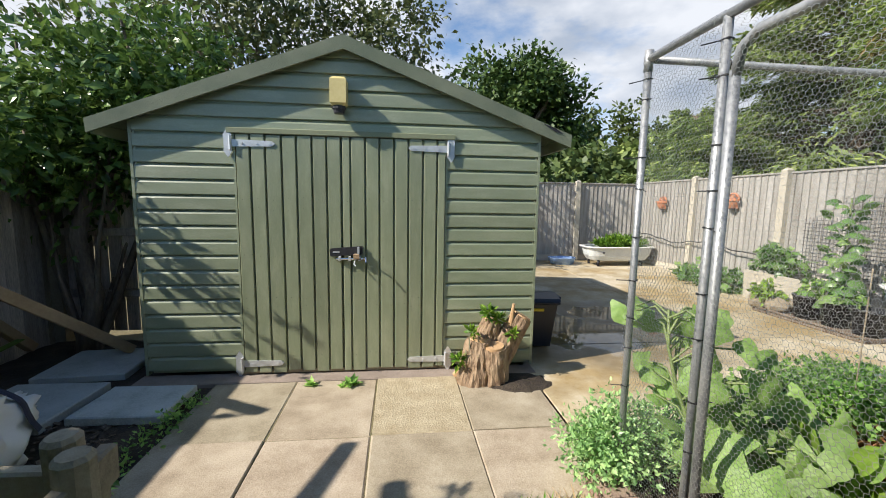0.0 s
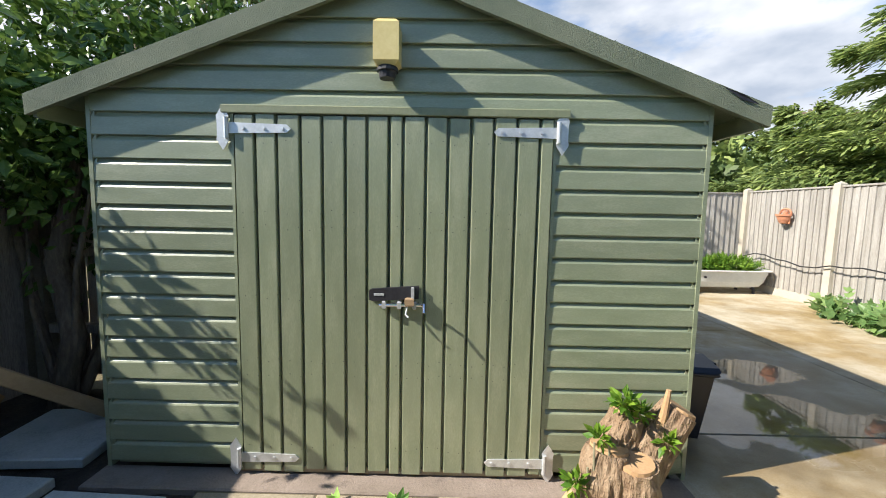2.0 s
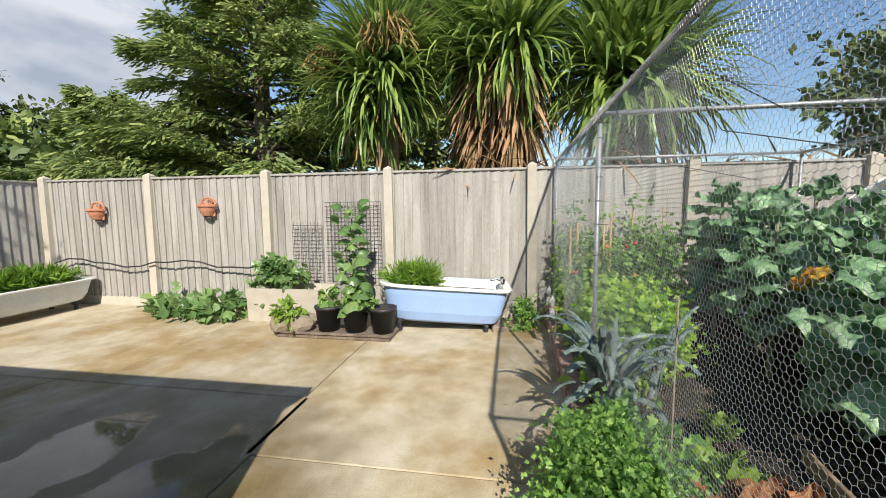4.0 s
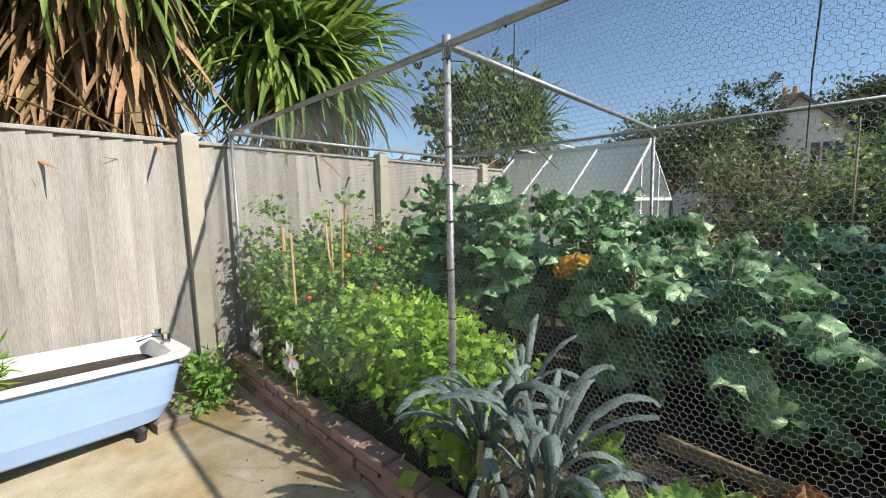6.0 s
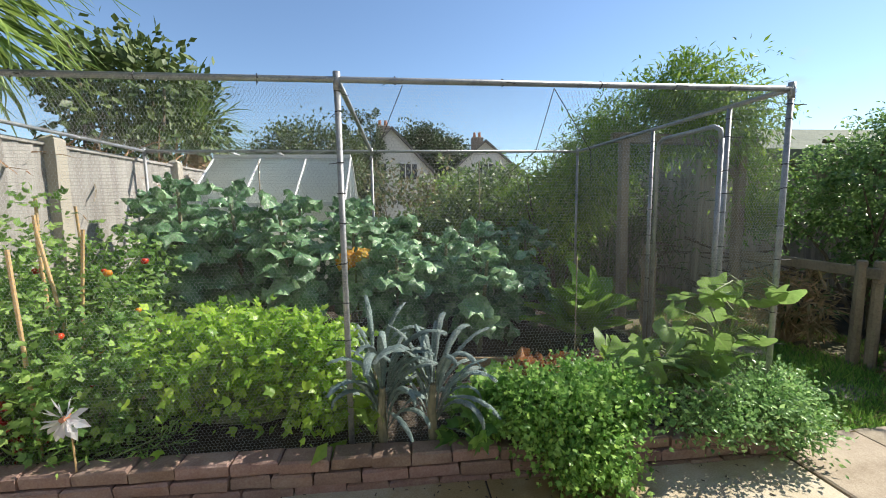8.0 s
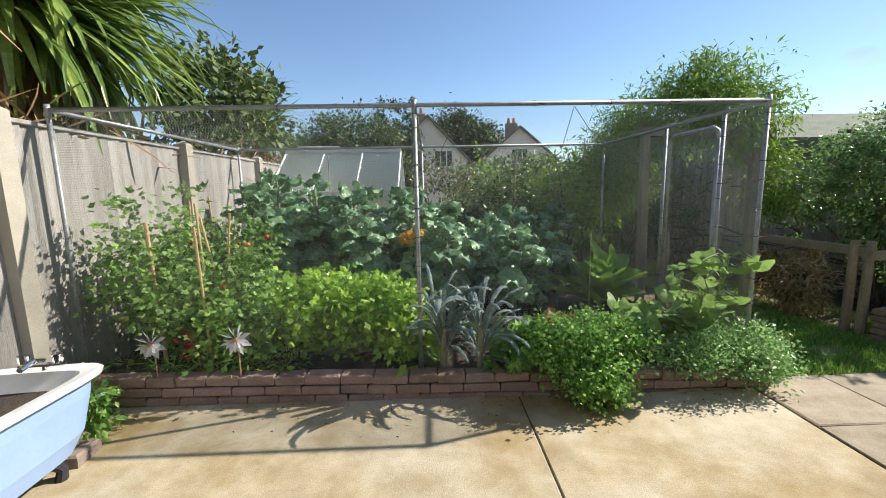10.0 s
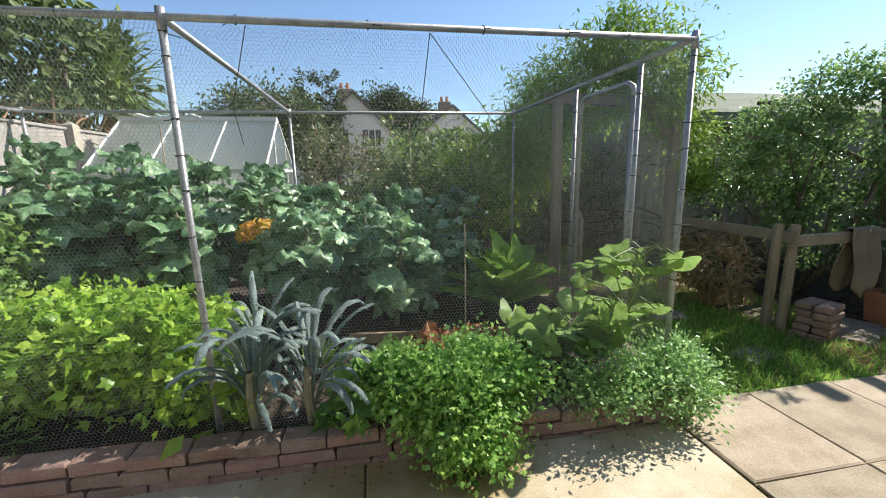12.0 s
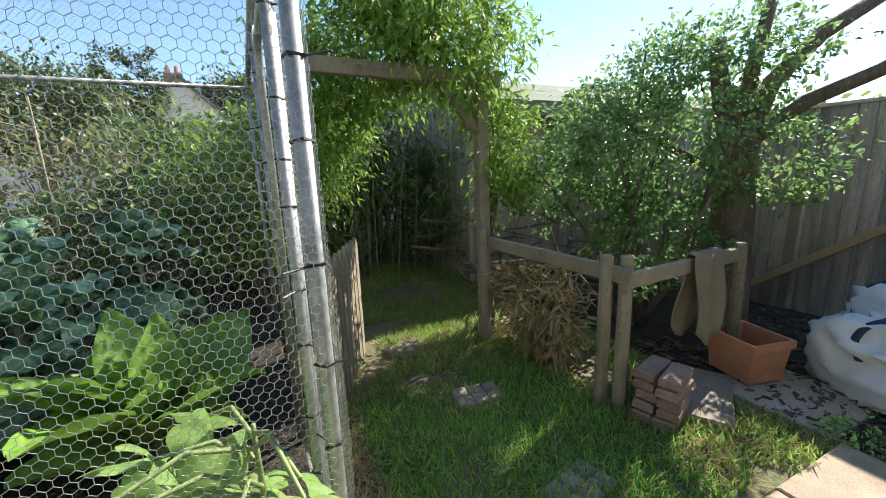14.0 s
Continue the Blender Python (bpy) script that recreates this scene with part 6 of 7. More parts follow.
for pts, r in ((((0, 0, 1.2), (0.22, -0.02, 1.7), (0.28, -0.05, 2.0), (0.3, -0.06, 2.2)), 0.075), (((0, 0, 1.4), (-0.12, 0.1, 1.9), (-0.3, 0.28, 2.2), (-0.55, 0.5, 2.42)), 0.07),
               (((0, 0, 1.45), (-0.2, 0.3, 1.75), (-0.35, 0.6, 1.9), (-0.5, 0.95, 2.15)), 0.06), (((0, 0, 1.2), (0.5, -0.5, 1.6), (0.7, -0.75, 1.85), (0.62, -0.85, 2.0), (0.7, -0.95, 2.02)), 0.035),
               (((0, 0, 1.5), (0.05, 0.05, 2.0), (0.0, 0.1, 2.45)), 0.06)):
    part("limb", Geo().tube(pts, [r * (1 - 0.35 * i / (len(pts) - 1)) for i in range(len(pts))], 10), M["bark"], pt, smooth=True)
tree("dome_tree", 0.2, -34, 3, 0.4, [(0.6, -34, 6.0, 3.2, 2.6, 2.1), (2.4, -34, 5.4, 2.2, 2.4, 1.8), (-1.6, -34, 5.6, 2.0, 2.2, 1.7)], 26000, LEAF_FLAT, 0.27, M["far_dark"], "broad dark tree between the houses", 171, 10, 0.8)
tree("garden_tree", 7.5, -17, 2, 0.3, [(7.4, -17, 3.9, 2.4, 1.6, 1.5), (5.9, -17, 3.2, 1.5, 1.4, 1.2), (9.3, -17, 3.2, 1.7, 1.4, 1.2)], 20000, LEAF_FLAT, 0.16, M["far_green"], "rounded green tree beyond the greenhouse", 172, 8, 0.5)
for k, (x, h) in enumerate(((6.1, 7.0), (5.2, 6.5), (4.35, 6.6))):
    tree("cypress_tree", x, -20, h * 0.6, 0.12, [(x, -20, h * 0.55, 0.42, 0.42, h * 0.45)], 5000, LEAF_FLAT, 0.15, M["far_dark"], "slim dark pointed cypress in the distance", 173 + k, 3, 0.25)
for k, (x, y, h, w) in enumerate(((-4.6, -6.5, 2.6, 1.4), (-6.5, -2.0, 2.4, 1.3), (-5.2, 1.4, 2.2, 1.0), (-1.6, -6.0, 2.2, 1.3), (1.4, -7.0, 2.1, 1.4), (-8, -9, 3.2, 2.4))):
    bush("boundary_shrub", [(x, y, h * 0.5, w, w, h * 0.5), (x + w * 0.4, y + 0.3, h * 0.62, w * 0.6, w * 0.6, h * 0.38)], 4200, LEAF, 0.13, M["hedge"] if k % 2 else M["willow"], "dense leafy shrub at the edge of the garden", "shrub", 181 + k, clump=0.26, per=30,
         stems=8, group="boundary shrubs")
bush("dry_stems", [(-0.64, 0.25, 0.4, 0.17, 0.45, 0.34)], 1700, LEAF_THIN, 0.11, M["dry_grass"], "tangle of dry straw-coloured stems below the rail", "dry plants", 191, clump=0.08, stems=50, stem_mat="timber_pale", second=(M["hedge"], 0.12))
bush("pinkish_shrub", [(1.7, -2.1, 0.75, 0.5, 0.3, 0.35)], 900, LEAF, 0.07, M["hedge_brown"], "small shrub with pinkish fading leaves", "shrub", 192, clump=0.14)

# ---------------------------------------------------------------- vegetables
BR = [broad(s, 0.28, 0.64, 3.0, -0.16, b, 0.12, nv=14, cut=0.38) for s, b in ((1, 30), (2, 75), (3, 110), (4, 55))]


def brassica(x, y, h, spread, n, seed, leaf=0.37, lo=0.42, el0=-0.55, el1=1.1, mt="brassica", label="tall leafy brassica plant with grey-green leaves", z0=0.17, name="brassica_plant", group="brassicas in the cage", shapes=None, stemm="stem_pale"):
    rng = np.random.default_rng(seed)
    root = thing(name, x, y, z0, label, "vegetable", group)
    lean = rng.normal(size=2) * 0.06
    part("stem", Geo().tube([(0, 0, -0.06), (lean[0] * 0.5, lean[1] * 0.5, h * 0.5), (lean[0], lean[1], h)], [0.022, 0.019, 0.012], 8, False), M[stemm], root)
    shapes = shapes or BR
    t = np.sort(rng.random(n))
    az = np.arange(n) * 2.4 + rng.normal(size=n) * 0.3
    el = el0 + (el1 - el0) * t ** 1.6 + rng.normal(size=n) * 0.15
    P = np.stack([lean[0] * t, lean[1] * t, h * (lo + (1 - lo) * t)], 1)
    D = sph(az, el)
    N = np.array((0, 0, 1.0)) + rng.normal(size=(n, 3)) * 0.25 - D * 0.2
    S = leaf * spread * (1.1 - 0.55 * t ** 3) * rng.uniform(0.75, 1.2, n)
    which = rng.integers(0, len(shapes), n)
    for q, sh in enumerate(shapes):
        k = which == q
        if k.any():
            part("leaves", smooth_all(leaves("leaves", sh, P[k], D[k], N[k], S[k], M[mt])), None, root)
    return root


rv = random.Random(3)
for k, (x, y, h, n) in enumerate(((4.85, 0.3, 1.35, 46), (4.4, 0.15, 1.25, 42), (4.0, 0.3, 1.15, 40), (3.55, 0.05, 1.1, 40), (4.65, -0.4, 1.3, 42), (4.15, -0.5, 1.2, 40), (3.6, -0.55, 1.15, 36), (3.1, 0.35, 0.85, 34), (3.2, -0.45, 0.95, 34),
                                  (2.75, 0.05, 0.85, 34), (2.35, -0.4, 0.9, 34), (2.5, 0.5, 0.75, 30), (2.1, 0.1, 0.7, 28), (1.75, -0.5, 0.85, 28), (5.2, -0.3, 1.3, 36))):
    brassica(x + rv.uniform(-0.05, 0.05), y, h, 1.0, n, 200 + k)
BIG = [broad(s, 0.16, 0.48, 1, 0.3, b, 0.035, nv=12, cut=0.06) for s, b in ((11, 10), (12, 38))]
brassica(1.6, 0.4, 0.3, 1.45, 22, 231, 0.38, 0.05, mt="bigleaf", el0=0.55, el1=1.45, label= "big-leaved bright green plant at the cage door", name="broad_leaf_plant", group="", shapes=BIG, stemm="stem")
# fading orange leaf
root = thing("yellowing_leaf", 3.5, 0.32, 0.62, "fading orange and yellow brassica leaf hanging on its stalk", "leaf")
part("blade", smooth_all(leaves("blade", BR[1], np.zeros((3, 3)) + np.array(((0, 0, 0.42), (0.04, 0.0, 0.4), (-0.03, 0.03, 0.42))), np.array(((0.2, 1, -0.5), (0.6, 0.8, -0.8), (-0.5, 0.7, -0.2))), np.array(((0, 0.6, 1.0),) * 3), np.array((0.24, 0.2, 0.16)), M["brassica_yellow"])), None, root)
part("stalk", Geo().tube([(0, -0.2, -0.4), (0, -0.05, 0.1), (0, 0, 0.42)], [0.012, 0.01, 0.007], 6), M["stem"], root)


def kale(x, y, n, seed):
    """Blue-grey kale: long puckered straps that rise and curl over, and older ones that trail."""
    rng = np.random.default_rng(seed)
    root = thing("kale_plant", x, y, 0.16, "blue-grey kale with long puckered curling leaves", "vegetable", "kale plants")
    part("stem", Geo().tube([(0, 0, -0.05), (0.01, 0.02, 0.15), (0.0, 0.03, 0.3)], [0.026, 0.024, 0.016], 8, False), M["stem_pale"], root)

    def strap(bend, seed2):
        rr = random.Random(seed2)
        vs, fs = [], []
        yy = zz = 0.0
        nv, nu = 22, 6
        for i in range(nv + 1):
            t = i / nv
            a = radians(bend) * t ** 2.2
            c, s = math.cos(a), math.sin(a)
            w = 0.012 if t < 0.2 else 0.01 + 0.034 * math.sin(math.pi * min(1, (t - 0.2) / 0.86)) ** 0.6
            for j in range(nu + 1):
                u = j / nu * 2 - 1
                th = u * 1.15
                lf = -w * 0.55 * (1 - math.cos(th)) * 1.5 + (rr.uniform(-0.009, 0.009) if t > 0.2 else 0)
                vs.append((math.sin(th) * w, yy + lf * s, zz + lf * c))
            yy += c / nv
            zz -= s / nv
        for i in range(nv):
            for j in range(nu):
                k = i * (nu + 1) + j
                fs.append((k, k + 1, k + nu + 2, k + nu + 1))
        return vs, fs

    for q, (bend, el0, el1, cnt, L0, L1) in enumerate(((120, 1.05, 1.5, n, 0.42, 0.58), (160, 0.95, 1.4, n, 0.38, 0.55), (80, 0.1, 0.5, n // 3, 0.3, 0.45), (60, 1.0, 1.5, n, 0.3, 0.48))):
        az = rng.uniform(0, 6.28, cnt)
        el = rng.uniform(el0, el1, cnt)
        D = sph(az, el)
        P = np.stack([np.cos(az) * 0.02, np.sin(az) * 0.02, rng.uniform(0.05, 0.28, cnt)], 1)
        N = np.array((0, 0, 1.0)) - D * 0.4 + np.stack([-np.cos(az), -np.sin(az), az * 0], 1) * 0.8 + rng.normal(size=(cnt, 3)) * 0.15
        part("leaves", smooth_all(leaves("leaves", strap(bend, seed * 10 + q), P, D, N, rng.uniform(L0, L1, cnt), M["kale"])), None, root)
    return root


kale(3.24, 1.65, 10, 241)
kale(2.98, 1.65, 8, 242)
kale(3.3, 1.3, 3, 243)


def herb(name, blobs, n, size, mt, label, seed, z0=0.16, shape=LEAF_LOBED, clump=0.07, stems=60, group="", fill=0.25, stem_mat="stem", second=None):
    bx = (blobs[0][0], blobs[0][1], z0)
    return bush(name, blobs, n, shape, size, M[mt], label, "herb", seed, clump=clump, per=14, fill=fill, droop=-0.1, base=bx, stems=stems, stem_mat=stem_mat, group=group, second=second)


herb("celery_row", [(4.3, 1.3, 0.5, 0.3, 0.28, 0.28), (3.9, 1.3, 0.52, 0.32, 0.28, 0.3), (3.6, 1.35, 0.48, 0.25, 0.26, 0.26), (4.1, 1.1, 0.5, 0.35, 0.25, 0.26), (3.55, 1.5, 0.3, 0.16, 0.12, 0.14)], 9500, 0.05, "celery", "row of bright yellow-green celery in the bed", 251, stems=140, clump=0.09)
herb("chard_seedlings", [(3.42, 1.55, 0.28, 0.14, 0.1, 0.1)], 60, 0.13, "lettuce", "bright green young leaves under the kale", 252, shape=LEAF, stems=14)
herb("parsley_bush", [(2.32, 1.84, 0.34, 0.28, 0.2, 0.22), (2.15, 1.7, 0.38, 0.2, 0.16, 0.17), (2.5, 1.75, 0.33, 0.18, 0.18, 0.18), (2.25, 1.97, 0.18, 0.24, 0.12, 0.16), (2.02, 1.8, 0.36, 0.15, 0.16, 0.17)], 15000, 0.025, "parsley", "overflowing bush of green parsley spilling over the blocks", 253, stems=90, clump=0.07)
herb("mint_bush", [(1.12, 1.72, 0.26, 0.27, 0.22, 0.2), (0.98, 1.72, 0.24, 0.16, 0.18, 0.18), (1.4, 1.8, 0.24, 0.22, 0.18, 0.17), (1.1, 1.88, 0.18, 0.22, 0.12, 0.14), (1.6, 1.75, 0.24, 0.18, 0.16, 0.15)], 8000, 0.027, "mint", "dense bush of small-leaved mint hiding the bed corner", 254, stems=90, shape=LEAF, clump=0.07)
herb("celery_leaf_bush", [(2.75, 1.72, 0.32, 0.2, 0.16, 0.16), (2.62, 1.6, 0.3, 0.15, 0.14, 0.14)], 420, 0.07, "parsley", "young green celery leaves beside the kale", 255, stems=30)
# lettuces
LT = [broad(s, 0.05, 0.6, 1.2, 0.3, 22, 0.07, nv=10, cut=0.08) for s in (21, 23)]
FRILL = [broad(s, 0.05, 0.7, 5, 0.2, 45, 0.2, nu=8, nv=14, cut=0.3) for s in (22, 24)]
for k, (x, y, z0, mt, sc, lb) in enumerate(((1.72, 1.3, 0.17, "lettuce", 0.5, "upright bright green lettuce going to seed"), (2.55, 1.3, 0.17, "lettuce", 0.34, "bright green lettuce in the bed"), (1.48, 1.2, 0.17, "lettuce", 0.34, "bright green lettuce in the bed"),
                                          (2.28, 1.2, 0.17, "lettuce_red", 0.34, "red-brown frilly lettuce in the bed"), (2.05, 1.22, 0.17, "lettuce_red", 0.34, "red-brown frilly lettuce in the bed"), (2.2, 1.42, 0.17, "lettuce_red", 0.34, "red-brown frilly lettuce in the bed"),
                                          (3.0, 1.1, 0.17, "lettuce", 0.24, "small green lettuce in the bed"))):
    rng = np.random.default_rng(260 + k)
    n = 26 if mt == "lettuce_red" else 16
    root = thing("lettuce", x, y, z0, lb, "vegetable", "lettuces")
    az = np.arange(n) * 2.4
    el = np.linspace(0.25, 1.35, n)
    part("leaves", smooth_all(leaves("leaves", (FRILL if mt == "lettuce_red" else LT)[k % 2], np.zeros((n, 3)), sph(az, el), np.array((0, 0, 1.0)) - sph(az, el) * 0.5 + rng.normal(size=(n, 3)) * 0.2, sc * rng.uniform(0.45, 0.8, n), M[mt])), None, root)

# squash climbing by the cage corner
def heart_leaf(seed, notch=2.55, droop=0.35, rings=4, seg=22):
    """A round, shallowly lobed leaf about 1 across, notched where the stalk joins."""
    rr = random.Random(seed)
    ph = rr.uniform(0, 6)
    vs, fs = [(0, 0, 0)], []
    for i in range(1, rings + 1):
        t = i / rings
        for j in range(seg + 1):
            th = -notch + 2 * notch * j / seg
            r = 0.55 * t * (1 - 0.18 * (abs(th) / notch) ** 2) * (1 + 0.09 * t * math.cos(5 * th) + 0.02 * math.sin(11 * th + ph))
            vs.append((math.sin(th) * r, math.cos(th) * r, 0.1 * t - droop * t * t * 0.5 + 0.03 * t * math.sin(5 * th + ph)))
    for j in range(seg):
        fs.append((0, 1 + j, 2 + j))
    for i in range(rings - 1):
        for j in range(seg):
            a = 1 + i * (seg + 1) + j
            fs.append((a, a + seg + 1, a + seg + 2, a + 1))
    return vs, fs


SQ = [heart_leaf(31), heart_leaf(32)]
def squash(x, y, vine, n, xr, yr, zmax, seed, s0, s1, label, rise=(0.03, 0.2)):
    root = thing("squash_plant", x, y, 0.17, label, "vegetable", "squash plants")
    rng = np.random.default_rng(seed)
    st, lp, ld, ln, ls = Geo(), [], [], [], []
    st.tube(vine, [0.012 - 0.0018 * i for i in range(len(vine))], 6)
    for k in range(n):
        f = rng.random() * (len(vine) - 1.1)
        i = int(f)
        b = np.array(vine[i]) * (1 - f + i) + np.array(vine[i + 1]) * (f - i)
        e = b + np.array((rng.uniform(*xr), rng.uniform(*yr), rng.uniform(*rise)))
        e[2] = min(e[2], zmax)
        st.tube([b, b * 0.6 + e * 0.4 + np.array((0, 0, 0.05)), e], [0.006, 0.005, 0.004], 5, False)
        lp.append(e)
        ld.append(np.array((rng.uniform(-0.8, 0.6), rng.uniform(-0.9, 0.5), rng.uniform(-0.6, -0.15))))
        ln.append(np.array((rng.uniform(-0.8, -0.1), rng.uniform(-0.8, 0.1), 0.8)))
        ls.append(rng.uniform(s0, s1))
    part("vine", st, M["stem"], root, smooth=True)
    part("leaves", smooth_all(leaves("leaves", SQ[seed % 2], np.array(lp), np.array(ld), np.array(ln), np.array(ls), M["squash"])), None, root)


squash(1.2, 1.42, [(0.0, 0.0, 0.0), (0.06, 0.08, 0.22), (0.0, 0.14, 0.45), (-0.03, 0.16, 0.6), (-0.03, 0.18, 0.76)], 38, (-0.08, 0.28), (-0.2, 0.22), 0.72, 271, 0.1, 0.18, "squash vine with pale green leaves climbing the cage corner")
squash(1.62, 1.36, [(0.0, 0.0, 0.0), (-0.1, 0.05, 0.1), (-0.25, 0.1, 0.12), (0.1, 0.15, 0.14), (0.35, 0.1, 0.1)], 26, (-0.28, 0.2), (-0.3, 0.2), 0.3, 274, 0.15, 0.24, "low squash plant with very large leaves inside the cage", (0.06, 0.26))

# tomatoes with canes
tm = bush("tomato_plants", [(5.3, 1.35, 0.75, 0.28, 0.3, 0.55), (4.85, 1.2, 0.6, 0.3, 0.32, 0.42), (5.45, 0.85, 0.85, 0.22, 0.35, 0.6), (5.0, 0.75, 0.8, 0.3, 0.3, 0.5), (5.5, 1.5, 0.85, 0.15, 0.16, 0.6), (4.6, 1.45, 0.4, 0.28, 0.2, 0.25), (4.85, 1.6, 0.45, 0.32, 0.1, 0.3)], 8000, LEAF_LOBED, 0.045, M["tomato_leaf"],
          "sprawling tomato plants tied to canes", "vegetable", 281, clump=0.1, per=14, fill=0.2, base=(5.1, 1.2, 0.16), stems=80, stem_mat="stem")
rng = np.random.default_rng(282)
for k in range(15):
    p = (rng.uniform(-0.45, 0.4), rng.uniform(-0.3, 0.42), rng.uniform(0.2, 1.0))
    r = rng.uniform(0.014, 0.024)
    part("tomato", Geo().lathe([(0.001, -r * 0.9), (r * 0.7, -r * 0.68), (r, 0), (r * 0.75, r * 0.62), (r * 0.2, r * 0.75), (0.001, r * 0.7)], 10).moved(Matrix.Translation(p)), M["tomato_red" if k % 3 else "tomato_orange"], tm, smooth=True)
for k, (x, y, lx, ly, h) in enumerate(((5.31, 1.47, 0.03, 0.0, 1.08), (4.9, 1.6, 0.03, 0.0, 1.05), (5.02, 1.2, -0.16, 0.04, 1.12), (4.86, 1.3, 0.22, -0.05, 1.1), (5.1, 1.19, 0.06, -0.03, 1.2), (5.4, 0.9, -0.05, 0.0, 1.3), (5.3, 0.6, 0.05, 0.0, 1.25))):
    solid("bamboo_cane", Geo().tube([(x, y, 0.1), (x + lx * 0.5, y + ly * 0.5, 0.1 + h * 0.5), (x + lx, y + ly, 0.15 + h)], 0.009 if k else 0.014, 8), M["cane"], "thin bamboo cane staking the tomatoes", "cane", group="tomato canes")
herb("marigold_edge", [(5.0, 1.62, 0.22, 0.5, 0.1, 0.1), (4.45, 1.6, 0.2, 0.3, 0.1, 0.08)], 700, 0.06, "parsley", "low green weeds along the block edge", 283, shape=LEAF_THIN, stems=20)
herb("red_flowers", [(4.95, 1.62, 0.42, 0.12, 0.06, 0.08), (4.9, 1.62, 0.24, 0.1, 0.05, 0.05)], 40, 0.05, "red_flower", "dark red flowers below the tomatoes", 284, shape=LEAF, stems=8, clump=0.04)
# silver pinwheels on sticks
for x, y, z in ((5.2, 1.74, 0.44), (4.63, 1.76, 0.46)):
    pw = thing("pinwheel", x, y, 0.16, "silver foil pinwheel on a thin stick", "pinwheel", "pinwheels")
    zc = z - 0.16
    part("stick", Geo().tube([(0, 0, -0.05), (0, 0, zc)], 0.004, 6), M["cane"], pw)
    for k in range(16):
        # two rings of pointed foil petals, each with one edge curled forward
        a, r, y0 = k * math.pi / 8, 0.115 if k % 2 else 0.085, 0.018 if k % 2 else 0.034
        w = 0.2 if k % 2 else 0.24
        pt3 = lambda q, d, yy: (math.cos(q) * d, yy, zc + math.sin(q) * d)
        g = Geo().add([pt3(a, 0.01, y0), pt3(a - w, r * 0.62, y0 - 0.004), pt3(a, r, y0 + 0.012), pt3(a + w, r * 0.6, y0 + 0.03), pt3(a, r * 0.55, y0 + 0.004)],
                      [(0, 1, 4), (1, 2, 4), (4, 2, 3), (0, 4, 3)])
        part("petal", g, M["iridescent"], pw)
    part("hub", Geo().tube([(0, 0.0, zc), (0, 0.045, zc)], 0.012, 8), M["terracotta"], pw)

# planters by the east fence
bush("bath_greens", [(5.36, 3.35, 0.6, 0.22, 0.34, 0.12), (5.3, 3.2, 0.62, 0.15, 0.2, 0.12)], 2200, LEAF_THIN, 0.09, M["pond_weed"], "feathery bright green herbs growing in the blue bath", "herb", 291, clump=0.05, per=16, base=(5.36, 3.3, 0.44), stems=20, stem_mat="stem", droop=-0.6)
bush("bath_greens", [(5.05, 8.6, 0.48, 0.55, 0.24, 0.12)], 2400, LEAF_THIN, 0.12, M["pond_weed"], "feathery bright green herbs growing in the white bath", "herb", 292, clump=0.06, per=16, base=(5.05, 8.6, 0.36), stems=20, stem_mat="stem", droop=-0.6)
SF = [heart_leaf(41, droop=0.6), heart_leaf(42, droop=0.9)]
sf = thing("sunflower", 4.95, 3.92, 0.28, "tall leafy young sunflower growing in a black pot", "plant")
part("stem", Geo().tube([(0, 0, -0.03), (0.02, 0.01, 0.6), (0.0, 0.0, 1.2)], [0.014, 0.012, 0.008], 8), M["stem"], sf)
rng = np.random.default_rng(293)
n = 42
t = np.linspace(0.05, 1, n)
az = np.arange(n) * 2.4
D = sph(az, -0.35 + 0.6 * t)
part("leaves", smooth_all(leaves("leaves", SF[1], np.stack([t * 0, t * 0, t * 1.18], 1) + D * rng.uniform(0.04, 0.16, (n, 1)), D + rng.normal(size=(n, 3)) * 0.25, np.array((0, 0, 1.0)) + rng.normal(size=(n, 3)) * 0.2, rng.uniform(0.14, 0.24, n) * (1.1 - 0.4 * t), M["leaf_lit"])), None, sf)
bush("pot_plant", [(4.93, 3.9, 0.42, 0.12, 0.13, 0.1), (4.93, 4.22, 0.4, 0.08, 0.08, 0.08)], 260, LEAF_LOBED, 0.075, M["tomato_leaf"], "bushy green plant growing in the black pots", "plant", 294, clump=0.07, per=12, base=(4.93, 3.95, 0.28), stems=20, stem_mat="stem")
bush("trough_plant", [(5.45, 5.15, 0.6, 0.2, 0.32, 0.17)], 420, LEAF_LOBED, 0.1, M["leaf_lit"], "broad-leaved green plant growing in the concrete trough", "plant", 295, clump=0.09, per=10, base=(5.45, 5.1, 0.36), stems=16, stem_mat="stem")
bush("ground_squash", [(5.35, 6.0, 0.13, 0.28, 0.55, 0.13), (5.45, 6.7, 0.1, 0.2, 0.45, 0.1), (5.2, 5.75, 0.14, 0.2, 0.3, 0.14)], 420, LEAF_LOBED, 0.13, M["leaf_lit"], "low spreading squash leaves along the foot of the fence", "plant", 296, clump=0.12, per=8, base=(5.35, 6.2, 0), stems=16, stem_mat="stem", droop=0)
bush("corner_weeds", [(5.55, 1.98, 0.16, 0.2, 0.12, 0.16), (5.4, 2.1, 0.1, 0.2, 0.12, 0.1)], 500, LEAF, 0.06, M["parsley"], "green weeds between the bath and the bed", "weeds", 297, clump=0.06, base=(5.5, 2.0, 0), stems=12, stem_mat="stem")
bush("sack_plant", [(4.85, 4.65, 0.28, 0.14, 0.2, 0.1)], 220, LEAF, 0.08, M["lettuce"], "pale green plants in the sacking bundles", "plant", 298, clump=0.06, base=(4.85, 4.65, 0.1), stems=10, stem_mat="stem")
